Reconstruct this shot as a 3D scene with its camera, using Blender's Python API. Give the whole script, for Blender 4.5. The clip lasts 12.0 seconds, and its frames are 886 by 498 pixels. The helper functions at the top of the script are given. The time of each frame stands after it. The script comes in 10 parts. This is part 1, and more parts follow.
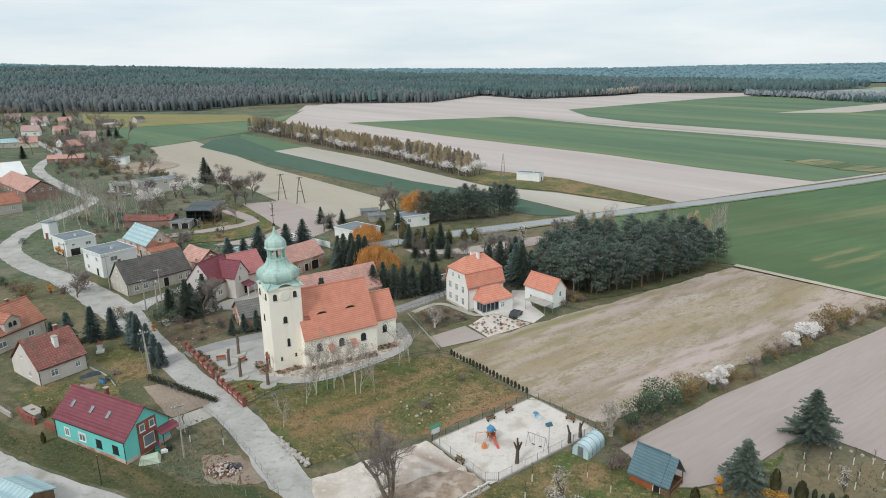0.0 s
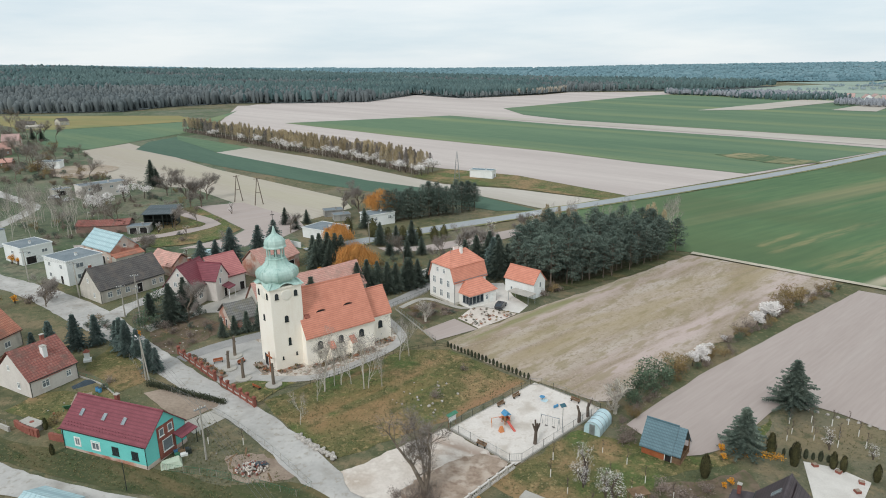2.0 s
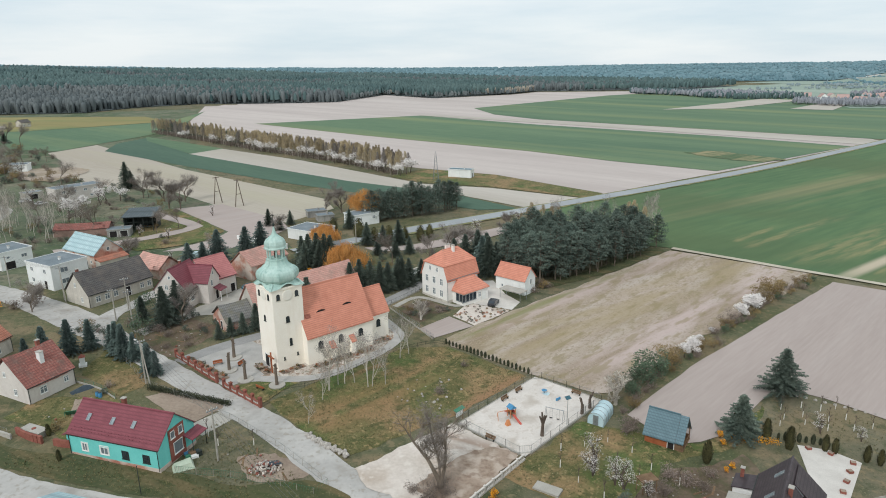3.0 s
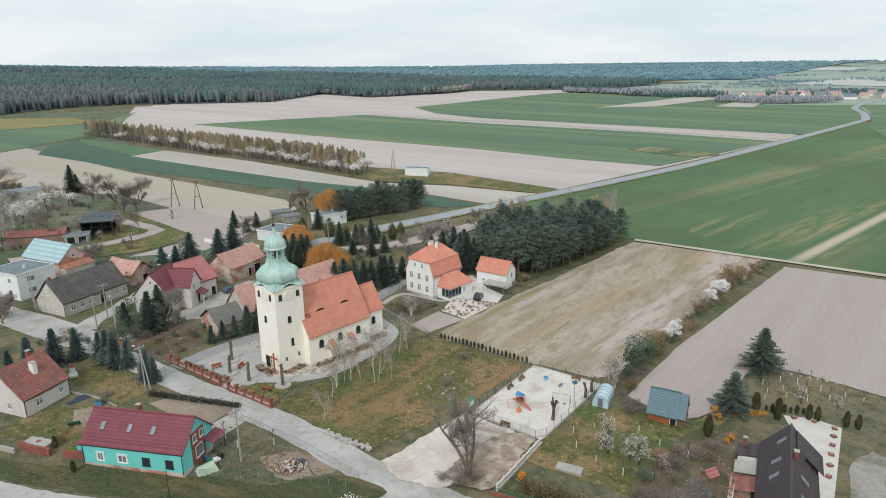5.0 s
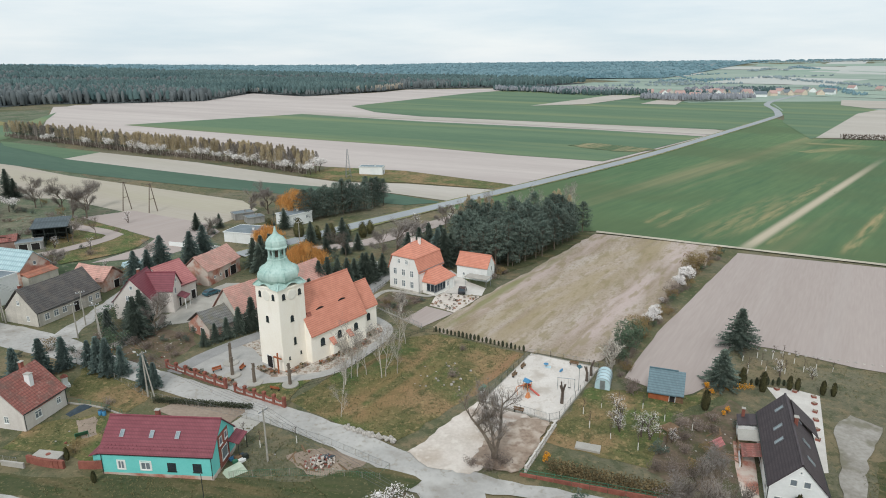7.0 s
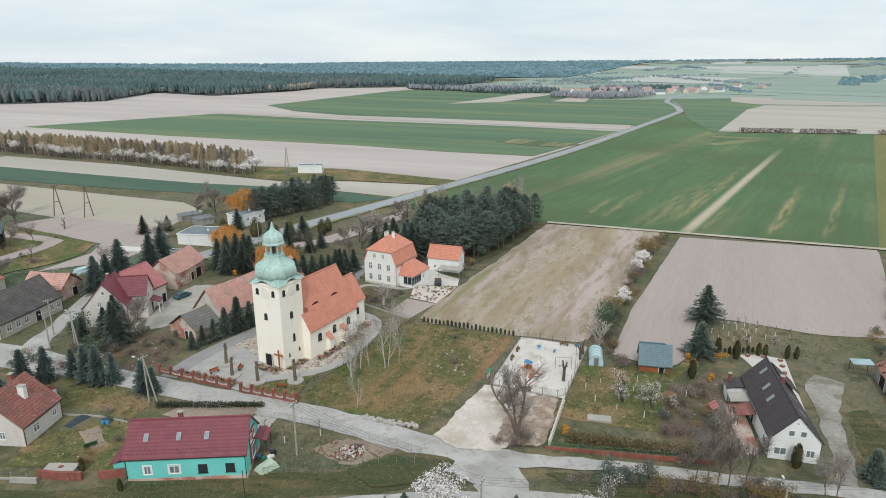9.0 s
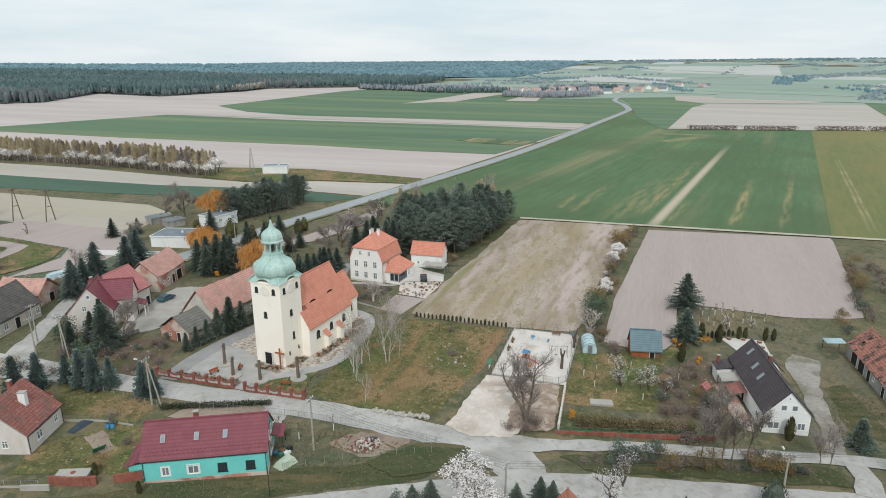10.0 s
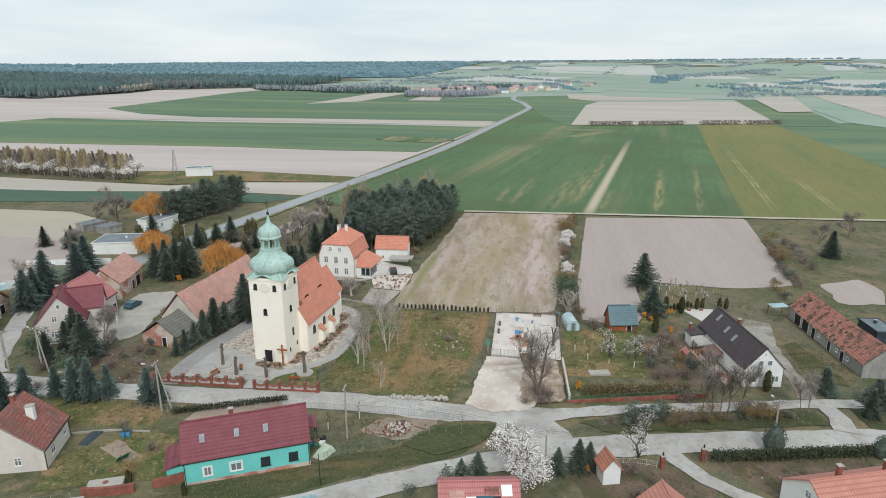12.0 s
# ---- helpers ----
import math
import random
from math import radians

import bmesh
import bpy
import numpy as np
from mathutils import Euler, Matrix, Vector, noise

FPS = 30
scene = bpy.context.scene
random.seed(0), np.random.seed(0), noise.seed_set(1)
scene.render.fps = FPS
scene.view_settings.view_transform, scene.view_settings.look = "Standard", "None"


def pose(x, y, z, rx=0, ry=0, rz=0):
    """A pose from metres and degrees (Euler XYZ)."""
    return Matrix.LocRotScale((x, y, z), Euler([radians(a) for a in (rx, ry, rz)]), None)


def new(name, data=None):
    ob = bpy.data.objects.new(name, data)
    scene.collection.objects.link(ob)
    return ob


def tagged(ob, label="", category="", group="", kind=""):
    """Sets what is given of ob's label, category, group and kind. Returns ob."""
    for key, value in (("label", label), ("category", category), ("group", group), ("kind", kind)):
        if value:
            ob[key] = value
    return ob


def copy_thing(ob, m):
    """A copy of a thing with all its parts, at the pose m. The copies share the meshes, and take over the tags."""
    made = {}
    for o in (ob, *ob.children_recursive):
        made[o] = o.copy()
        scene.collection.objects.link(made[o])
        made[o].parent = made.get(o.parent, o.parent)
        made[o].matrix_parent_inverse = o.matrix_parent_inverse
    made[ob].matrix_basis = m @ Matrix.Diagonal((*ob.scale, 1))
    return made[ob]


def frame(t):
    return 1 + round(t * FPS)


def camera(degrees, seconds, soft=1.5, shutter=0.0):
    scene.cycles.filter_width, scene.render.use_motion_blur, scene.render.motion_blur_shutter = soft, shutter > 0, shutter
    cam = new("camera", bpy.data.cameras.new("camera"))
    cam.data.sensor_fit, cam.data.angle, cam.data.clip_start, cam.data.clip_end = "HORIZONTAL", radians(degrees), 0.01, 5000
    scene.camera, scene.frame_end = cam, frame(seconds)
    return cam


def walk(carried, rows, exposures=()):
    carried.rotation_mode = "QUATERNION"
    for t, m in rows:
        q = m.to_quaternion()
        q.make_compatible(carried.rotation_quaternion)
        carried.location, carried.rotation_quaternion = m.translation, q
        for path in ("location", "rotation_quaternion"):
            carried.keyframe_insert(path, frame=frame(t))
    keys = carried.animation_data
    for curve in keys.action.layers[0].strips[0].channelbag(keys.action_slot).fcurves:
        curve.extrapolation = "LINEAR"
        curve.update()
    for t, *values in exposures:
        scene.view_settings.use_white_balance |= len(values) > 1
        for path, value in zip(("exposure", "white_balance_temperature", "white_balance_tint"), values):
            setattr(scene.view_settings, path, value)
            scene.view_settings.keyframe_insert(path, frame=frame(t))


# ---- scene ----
cam = camera(69.54, 12.0, soft=1.0)
PATH = [  # seconds, x, y, z, pitch, roll, yaw
    (0.0, 12.360, 14.249, 56.211, -15.747, 0.816, 1.284),
    (0.5, 9.221, 13.425, 56.158, -15.773, 0.814, -0.313),
    (1.0, 5.837, 12.555, 56.155, -15.806, 0.804, -1.989),
    (1.5, 2.499, 11.832, 56.276, -15.830, 0.753, -3.622),
    (2.0, -0.668, 11.224, 56.370, -15.880, 0.778, -5.189),
    (2.5, -3.719, 10.605, 56.537, -15.901, 0.780, -6.665),
    (3.0, -6.928, 10.203, 56.660, -15.933, 0.764, -8.209),
    (5.0, -19.589, 9.726, 56.965, -16.087, 0.668, -14.284),
    (5.5, -22.752, 9.855, 57.111, -16.155, 0.614, -15.768),
    (6.0, -26.098, 10.197, 57.184, -16.188, 0.577, -17.375),
    (6.5, -29.530, 10.587, 57.183, -16.223, 0.537, -19.000),
    (7.0, -33.152, 11.114, 57.055, -16.263, 0.526, -20.742),
    (9.0, -49.246, 14.960, 56.308, -16.388, 0.361, -28.975),
    (9.5, -53.570, 16.237, 56.109, -16.388, 0.315, -31.198),
    (10.0, -58.036, 17.745, 55.855, -16.399, 0.331, -33.584),
    (10.5, -62.255, 19.460, 55.574, -16.407, 0.294, -35.859),
    (11.0, -66.659, 21.426, 55.309, -16.398, 0.278, -38.328),
    (11.5, -70.909, 23.568, 55.087, -16.390, 0.249, -40.668),
    (12.0, -75.260, 25.867, 54.850, -16.397, 0.270, -43.135),
]
walk(cam, [(t, pose(x, y, z, 90 + pitch, roll, yaw)) for t, x, y, z, pitch, roll, yaw in PATH])

# ---- light: a bright overcast day ----
world = bpy.data.worlds.new("overcast_sky")
scene.world = world
world.use_nodes = True
wn, wl = world.node_tree.nodes, world.node_tree.links
wn.clear()
w_out = wn.new("ShaderNodeOutputWorld")
w_bg = wn.new("ShaderNodeBackground")
w_sky = wn.new("ShaderNodeTexSky")
w_sky.sky_type, w_sky.sun_disc = "NISHITA", False
SUN_EL, SUN_AZ = 42.0, 215.0  # the sun stands behind the camera's left shoulder, veiled by cloud
w_sky.sun_elevation, w_sky.sun_rotation = radians(SUN_EL), radians(SUN_AZ)
w_scale = wn.new("ShaderNodeVectorMath")
w_scale.operation, w_scale.inputs[3].default_value = "SCALE", 0.10
w_coord = wn.new("ShaderNodeTexCoord")
w_map = wn.new("ShaderNodeMapping")
w_map.inputs["Scale"].default_value = (1.0, 1.0, 7.0)
w_noise = wn.new("ShaderNodeTexNoise")
w_noise.inputs["Scale"].default_value, w_noise.inputs["Detail"].default_value = 2.6, 7.0
w_noise.inputs["Roughness"].default_value = 0.55
w_ramp = wn.new("ShaderNodeValToRGB")
w_ramp.color_ramp.elements[0].position, w_ramp.color_ramp.elements[0].color = 0.34, (0.66, 0.77, 0.84, 1)
w_ramp.color_ramp.elements[1].position, w_ramp.color_ramp.elements[1].color = 0.64, (0.85, 0.90, 0.92, 1)
w_mix = wn.new("ShaderNodeMix")
w_mix.data_type = "RGBA"
w_mix.inputs[0].default_value = 0.90
wl.new(w_coord.outputs["Generated"], w_map.inputs["Vector"])
wl.new(w_map.outputs["Vector"], w_noise.inputs["Vector"])
wl.new(w_noise.outputs["Fac"], w_ramp.inputs["Fac"])
wl.new(w_sky.outputs["Color"], w_scale.inputs[0])
wl.new(w_scale.outputs["Vector"], w_mix.inputs[6])
wl.new(w_ramp.outputs["Color"], w_mix.inputs[7])
wl.new(w_mix.outputs[2], w_bg.inputs["Color"])
wl.new(w_bg.outputs["Background"], w_out.inputs["Surface"])
w_bg.inputs["Strength"].default_value = 1.05

sun_data = bpy.data.lights.new("veiled_sun", "SUN")
sun_data.energy, sun_data.angle, sun_data.color = 1.5, radians(12), (1.0, 0.985, 0.98)
sun = new("veiled_sun", sun_data)
sun.matrix_world = pose(0, 0, 200, 90 - SUN_EL, 0, 180 - SUN_AZ)
scene.view_settings.exposure = 0.0

# ---- small tools ----
RIDGE = [(-90, 110), (-36, 106), (-26, 76), (-19, 54), (-13, 52), (-5, 56), (4, 46), (10, 44), (15, 41), (20, 46), (45, 47), (55, 49), (64, 52), (78, 55), (95, 55), (180, 60)]  # bearing, height of the far hills


def ground_z(x, y):
    """The land: a gentle slope down to the east, rising to low hills round the horizon."""
    r = math.hypot(x, y - 100)
    z = -0.98 - 22 * math.tanh(x / 1105) + 60 * math.tanh(y / 4330) + 24 * min(max((-x - 100) / 900, 0), 1) * min(max((math.hypot(x, y) - 900) / 900, 0), 1)
    if r < 1900:
        return z
    a = math.degrees(math.atan2(x, y - 100))
    far_z = RIDGE[-1][1]
    for (a0, z0), (a1, z1) in zip(RIDGE, RIDGE[1:]):
        if a0 <= a <= a1:
            far_z = z0 + (z1 - z0) * (a - a0) / (a1 - a0)
            break
    d = min((r - 1900) / 2300, 1)
    return z + (far_z - z) * d * d * (3 - 2 * d)


def srgb(r, g, b):
    return tuple(((v / 255 + 0.055) / 1.055) ** 2.4 if v > 10 else v / 3294.6 for v in (r, g, b)) + (1.0,)


class Shape:
    """A mesh under construction."""

    def __init__(self):
        self.v, self.f = [], []

    def poly(self, *pts):
        i = len(self.v)
        self.v += [tuple(p) for p in pts]
        self.f.append(tuple(range(i, i + len(pts))))
        return self

    def hull(self, pts, faces):
        i = len(self.v)
        self.v += [tuple(p) for p in pts]
        self.f += [tuple(i + k for k in f) for f in faces]
        return self

    def box(self, x0, x1, y0, y1, z0, z1):
        p = [(x0, y0, z0), (x1, y0, z0), (x1, y1, z0), (x0, y1, z0), (x0, y0, z1), (x1, y0, z1), (x1, y1, z1), (x0, y1, z1)]
        return self.hull(p, [(3, 2, 1, 0), (4, 5, 6, 7), (0, 1, 5, 4), (1, 2, 6, 5), (2, 3, 7, 6), (3, 0, 4, 7)])

    def slab(self, top, down):
        """A plate: the top outline (counter-clockwise from above) and a vector to its underside."""
        n = len(top)
        low = [tuple(a + b for a, b in zip(p, down)) for p in top]
        faces = [tuple(range(n)), tuple(range(2 * n - 1, n - 1, -1))]
        faces += [(k, n + k, n + (k + 1) % n, (k + 1) % n) for k in range(n)]
        return self.hull(list(top) + low, faces)

    def tube(self, a, b, ra, rb, n=6, cap=True):
        a, b = Vector(a), Vector(b)
        d = b - a
        if d.length < 1e-6:
            return self
        d.normalize()
        s = d.orthogonal().normalized()
        t = d.cross(s)
        i = len(self.v)
        for c, r in ((a, ra), (b, rb)):
            for k in range(n):
                w = 2 * math.pi * k / n
                self.v.append(tuple(c + (s * math.cos(w) + t * math.sin(w)) * r))
        self.f += [(i + k, i + (k + 1) % n, i + n + (k + 1) % n, i + n + k) for k in range(n)]
        if cap:
            self.f.append(tuple(i + n + k for k in range(n)))
        return self

    def lathe(self, profile, n=16, turn=0.0, at=(0, 0)):
        i = len(self.v)
        for r, z in profile:
            for k in range(n):
                w = 2 * math.pi * (k + turn) / n
                self.v.append((at[0] + r * math.cos(w), at[1] + r * math.sin(w), z))
        m = len(profile)
        for j in range(m - 1):
            self.f += [(i + j * n + k, i + j * n + (k + 1) % n, i + (j + 1) * n + (k + 1) % n, i + (j + 1) * n + k) for k in range(n)]
        self.f.append(tuple(i + (m - 1) * n + k for k in range(n)))
        self.f.append(tuple(i + n - 1 - k for k in range(n)))
        return self

    def pipe(self, pts, r, n=3):
        """A thin tube that follows the points in one piece."""
        i = len(self.v)
        for p in pts:
            self.v += [(p[0] + r * math.cos(6.283 * k / n), p[1], p[2] + r * math.sin(6.283 * k / n)) for k in range(n)]
        for j in range(len(pts) - 1):
            self.f += [(i + j * n + k, i + j * n + (k + 1) % n, i + (j + 1) * n + (k + 1) % n, i + (j + 1) * n + k) for k in range(n)]
        return self

    def moved(self, m):
        self.v = [tuple(m @ Vector(p)) for p in self.v]
        return self

    def add(self, other, m=None):
        i = len(self.v)
        self.v += [tuple(m @ Vector(p)) for p in other.v] if m else other.v
        self.f += [tuple(i + k for k in f) for f in other.f]
        return self

    def data(self, name, material, smooth=False):
        me = bpy.data.meshes.new(name)
        me.from_pydata(self.v, [], self.f)
        me.materials.append(material)
        if smooth:
            me.shade_smooth()
        me.update()
        return me


def part(name, shape, material, parent, label="", m=None, smooth=False):
    """ONE mesh object under a thing or a part. shape: a Shape or finished mesh data."""
    me = shape.data(name, material, smooth) if isinstance(shape, Shape) else shape
    ob = new(name, me)
    ob.parent = parent
    if m is not None:
        ob.matrix_basis = m
    return tagged(ob, label)


def thing(name, x, y, heading=0.0, label="", category="", group="", kind="", z=None):
    """An Empty at a thing's base, standing on the land."""
    ob = new(name)
    ob.matrix_basis = pose(x, y, ground_z(x, y) if z is None else z, 0, 0, heading)
    return tagged(ob, label, category, group, kind)


def lone(name, shape, material, x, y, heading=0.0, label="", category="", group="", kind="", z=None, smooth=False):
    """A thing that is one plain mesh."""
    me = shape.data(name, material, smooth) if isinstance(shape, Shape) else shape
    ob = new(name, me)
    ob.matrix_basis = pose(x, y, ground_z(x, y) if z is None else z, 0, 0, heading)
    return tagged(ob, label, category, group, kind)


def on_land(x, y, heading=0.0, scale=1.0, lift=0.0, stretch=1.0):
    return pose(x, y, ground_z(x, y) + lift, 0, 0, heading) @ Matrix.Diagonal((scale, scale, scale * stretch, 1))


def plant_copy(ob, x, y, heading=0.0, scale=1.0, stretch=1.0):
    c = copy_thing(ob, pose(x, y, ground_z(x, y), 0, 0, heading))
    c.scale = (scale, scale, scale * stretch)
    return c


def inside(x, y, poly):
    hit, j = False, len(poly) - 1
    for i in range(len(poly)):
        (xi, yi), (xj, yj) = poly[i], poly[j]
        if (yi > y) != (yj > y) and x < (xj - xi) * (y - yi) / (yj - yi) + xi:
            hit = not hit
        j = i
    return hit


def along(points, step):
    """Places every step metres along a line, with the heading there."""
    out, carry = [], 0.0
    for (x0, y0), (x1, y1) in zip(points, points[1:]):
        d = math.hypot(x1 - x0, y1 - y0)
        while carry < d:
            k = carry / d
            out.append((x0 + (x1 - x0) * k, y0 + (y1 - y0) * k, math.degrees(math.atan2(y1 - y0, x1 - x0))))
            carry += step
        carry -= d
    return out


# ---- materials ----
def material(name, low, high, scale=1.0, rough=0.9, fine=None, bump=0.0, metal=0.0, space="world", stretch=(1, 1, 1), island=0.0, per_object=0.0,
             turn=0.0, contrast=(0.35, 0.65), gloss=0.3):
    """Two colours mixed by noise at two scales. space: world or object. island, per_object: how far separate pieces or things vary in brightness."""
    m = bpy.data.materials.new(name)
    m.use_nodes = True
    n, l = m.node_tree.nodes, m.node_tree.links
    bsdf = n["Principled BSDF"]
    bsdf.inputs["Roughness"].default_value, bsdf.inputs["Metallic"].default_value = rough, metal
    bsdf.inputs["Specular IOR Level"].default_value = gloss
    if space == "world":
        source = n.new("ShaderNodeNewGeometry").outputs["Position"]
    else:
        source = n.new("ShaderNodeTexCoord").outputs["Object"]
    mapping = n.new("ShaderNodeMapping")
    mapping.vector_type = "TEXTURE"
    mapping.inputs["Scale"].default_value, mapping.inputs["Rotation"].default_value = [1 / v for v in stretch], (0, 0, radians(turn))
    l.new(source, mapping.inputs["Vector"])
    coarse = n.new("ShaderNodeTexNoise")
    coarse.inputs["Scale"].default_value, coarse.inputs["Detail"].default_value = scale, 5.0
    l.new(mapping.outputs[0], coarse.inputs["Vector"])
    grain = n.new("ShaderNodeTexNoise")
    grain.inputs["Scale"].default_value, grain.inputs["Detail"].default_value = fine or scale * 11, 4.0
    l.new(mapping.outputs[0], grain.inputs["Vector"])
    both = n.new("ShaderNodeMix")
    both.inputs[0].default_value = 0.4
    l.new(coarse.outputs["Fac"], both.inputs[2])
    l.new(grain.outputs["Fac"], both.inputs[3])
    ramp = n.new("ShaderNodeValToRGB")
    ramp.color_ramp.elements[0].position, ramp.color_ramp.elements[0].color = contrast[0], low
    ramp.color_ramp.elements[1].position, ramp.color_ramp.elements[1].color = contrast[1], high
    l.new(both.outputs[0], ramp.inputs["Fac"])
    color = ramp.outputs["Color"]
    for amount, kind, out in ((island, "ShaderNodeNewGeometry", "Random Per Island"), (per_object, "ShaderNodeObjectInfo", "Random")):
        if amount:
            spread = n.new("ShaderNodeMapRange")
            spread.inputs[3].default_value, spread.inputs[4].default_value = 1 - amount, 1 + amount
            l.new(n.new(kind).outputs[out], spread.inputs[0])
            times = n.new("ShaderNodeVectorMath")
            times.operation = "SCALE"
            l.new(color, times.inputs[0])
            l.new(spread.outputs[0], times.inputs[3])
            color = times.outputs["Vector"]
    l.new(color, bsdf.inputs["Base Color"])
    if bump:
        b = n.new("ShaderNodeBump")
        b.inputs["Strength"].default_value, b.inputs["Distance"].default_value = min(bump, 1.0), 0.1 * bump
        l.new(grain.outputs["Fac"], b.inputs["Height"])
        l.new(b.outputs[0], bsdf.inputs["Normal"])
    return m


def overlay(m, low, high, scale, contrast, amount=1.0, stretch=(1, 1, 1), turn=0.0, space="world", wave=None):
    """Lays a second pattern of colour (patches, rows, moss) over a material."""
    n, l = m.node_tree.nodes, m.node_tree.links
    bsdf = n["Principled BSDF"]
    old = bsdf.inputs["Base Color"].links[0].from_socket
    source = n.new("ShaderNodeNewGeometry").outputs["Position"] if space == "world" else n.new("ShaderNodeTexCoord").outputs["Object"]
    mapping = n.new("ShaderNodeMapping")
    mapping.vector_type = "TEXTURE"
    mapping.inputs["Scale"].default_value, mapping.inputs["Rotation"].default_value = [1 / v for v in stretch], (0, 0, radians(turn))
    l.new(source, mapping.inputs["Vector"])
    if wave:
        tex = n.new("ShaderNodeTexWave")
        tex.wave_type, tex.bands_direction = "BANDS", wave
        tex.inputs["Scale"].default_value, tex.inputs["Distortion"].default_value = scale, 0.6
        tex.inputs["Detail"].default_value = 2.0
    else:
        tex = n.new("ShaderNodeTexNoise")
        tex.inputs["Scale"].default_value, tex.inputs["Detail"].default_value = scale, 6.0
    l.new(mapping.outputs[0], tex.inputs["Vector"])
    ramp = n.new("ShaderNodeValToRGB")
    ramp.color_ramp.elements[0].position, ramp.color_ramp.elements[0].color = contrast[0], (0, 0, 0, 1)
    ramp.color_ramp.elements[1].position, ramp.color_ramp.elements[1].color = contrast[1], (amount, amount, amount, 1)
    l.new(tex.outputs["Fac"], ramp.inputs["Fac"])
    mix = n.new("ShaderNodeMix")
    mix.data_type = "RGBA"
    l.new(ramp.outputs["Color"], mix.inputs[0])
    l.new(old, mix.inputs[6])
    mix.inputs[7].default_value = low if high is None else high
    l.new(mix.outputs[2], bsdf.inputs["Base Color"])
    return m


def streak(m, tint, a, b, width, amount=0.9, grain=0.5, broken=(0.34, 0.62)):
    """A worn or sandy streak with soft, broken edges from a to b, laid over a ground material."""
    n, l = m.node_tree.nodes, m.node_tree.links
    bsdf = n["Principled BSDF"]
    old = bsdf.inputs["Base Color"].links[0].from_socket
    place = n.new("ShaderNodeMapping")
    place.vector_type = "TEXTURE"
    place.inputs["Location"].default_value = (a[0], a[1], 0)
    place.inputs["Rotation"].default_value = (0, 0, math.atan2(b[1] - a[1], b[0] - a[0]))
    l.new(n.new("ShaderNodeNewGeometry").outputs["Position"], place.inputs["Vector"])
    noise_ = n.new("ShaderNodeTexNoise")
    noise_.inputs["Scale"].default_value, noise_.inputs["Detail"].default_value = grain, 5.0
    squash = n.new("ShaderNodeVectorMath")
    squash.operation, squash.inputs[1].default_value = "MULTIPLY", (0.12, 1, 1)
    l.new(place.outputs[0], squash.inputs[0])
    l.new(squash.outputs[0], noise_.inputs["Vector"])
    axes = n.new("ShaderNodeSeparateXYZ")
    l.new(place.outputs[0], axes.inputs[0])
    across = n.new("ShaderNodeMath")
    across.operation = "ABSOLUTE"
    l.new(axes.outputs["Y"], across.inputs[0])

    def soft(source, lo, hi, flip):
        r_ = n.new("ShaderNodeMapRange")
        r_.interpolation_type = "SMOOTHSTEP"
        r_.inputs[1].default_value, r_.inputs[2].default_value = lo, hi
        r_.inputs[3].default_value, r_.inputs[4].default_value = (1, 0) if flip else (0, 1)
        l.new(source, r_.inputs[0])
        return r_.outputs[0]

    length = math.dist(a, b)
    mask = soft(across.outputs[0], width * 0.1, width * 0.62, True)
    for other in (soft(axes.outputs["X"], -0.04 * length, 0.08 * length, False), soft(axes.outputs["X"], 0.45 * length, length, True), soft(noise_.outputs["Fac"], broken[0], broken[1], False)):
        both = n.new("ShaderNodeMath")
        both.operation = "MULTIPLY"
        l.new(mask, both.inputs[0])
        l.new(other, both.inputs[1])
        mask = both.outputs[0]
    scaled = n.new("ShaderNodeMath")
    scaled.operation, scaled.inputs[1].default_value = "MULTIPLY", amount
    l.new(mask, scaled.inputs[0])
    mix = n.new("ShaderNodeMix")
    mix.data_type = "RGBA"
    l.new(scaled.outputs[0], mix.inputs[0])
    l.new(old, mix.inputs[6])
    mix.inputs[7].default_value = tint
    l.new(mix.outputs[2], bsdf.inputs["Base Color"])


def roof_material(name, low, high, joint, course=0.33, column=0.0, rough=0.85, metal=0.0, bump=0.5, moss=None):
    """Roofing in courses: rows by height, columns along the ridge, weathered in patches."""
    m = material(name, low, high, 0.8, rough, fine=7.0, metal=metal, space="object", per_object=0.04, island=0.03)
    n, l = m.node_tree.nodes, m.node_tree.links
    bsdf = n["Principled BSDF"]
    overlay(m, joint, None, 0.31416 / course, (0.62, 0.98), 0.55, (1, 1, 1), 0, "object", "Z")
    if column:
        overlay(m, joint, None, 0.31416 / column, (0.6, 1.0), 0.45, (1, 1, 1), 0, "object", "X")
    if moss:
        overlay(m, moss, None, 0.5, (0.5, 0.68), 0.75, (1, 1, 1), 0, "object")
        overlay(m, moss, None, 2.5, (0.58, 0.7), 0.5, (1, 1, 1), 0, "object")
    tex = n.new("ShaderNodeTexWave")
    tex.wave_type, tex.bands_direction, tex.wave_profile = "BANDS", "Z", "SAW"
    tex.inputs["Scale"].default_value = 0.31416 / course
    l.new(n.new("ShaderNodeTexCoord").outputs["Object"], tex.inputs["Vector"])
    b = n.new("ShaderNodeBump")
    b.inputs["Strength"].default_value, b.inputs["Distance"].default_value = bump, 0.05
    l.new(tex.outputs["Fac"], b.inputs["Height"])
    l.new(b.outputs[0], bsdf.inputs["Normal"])
    return m


def glass_material(name, tint, rough=0.08):
    m = material(name, tint, tuple(v * 1.6 for v in tint[:3]) + (1,), 0.6, rough, space="world", gloss=0.6)
    return m


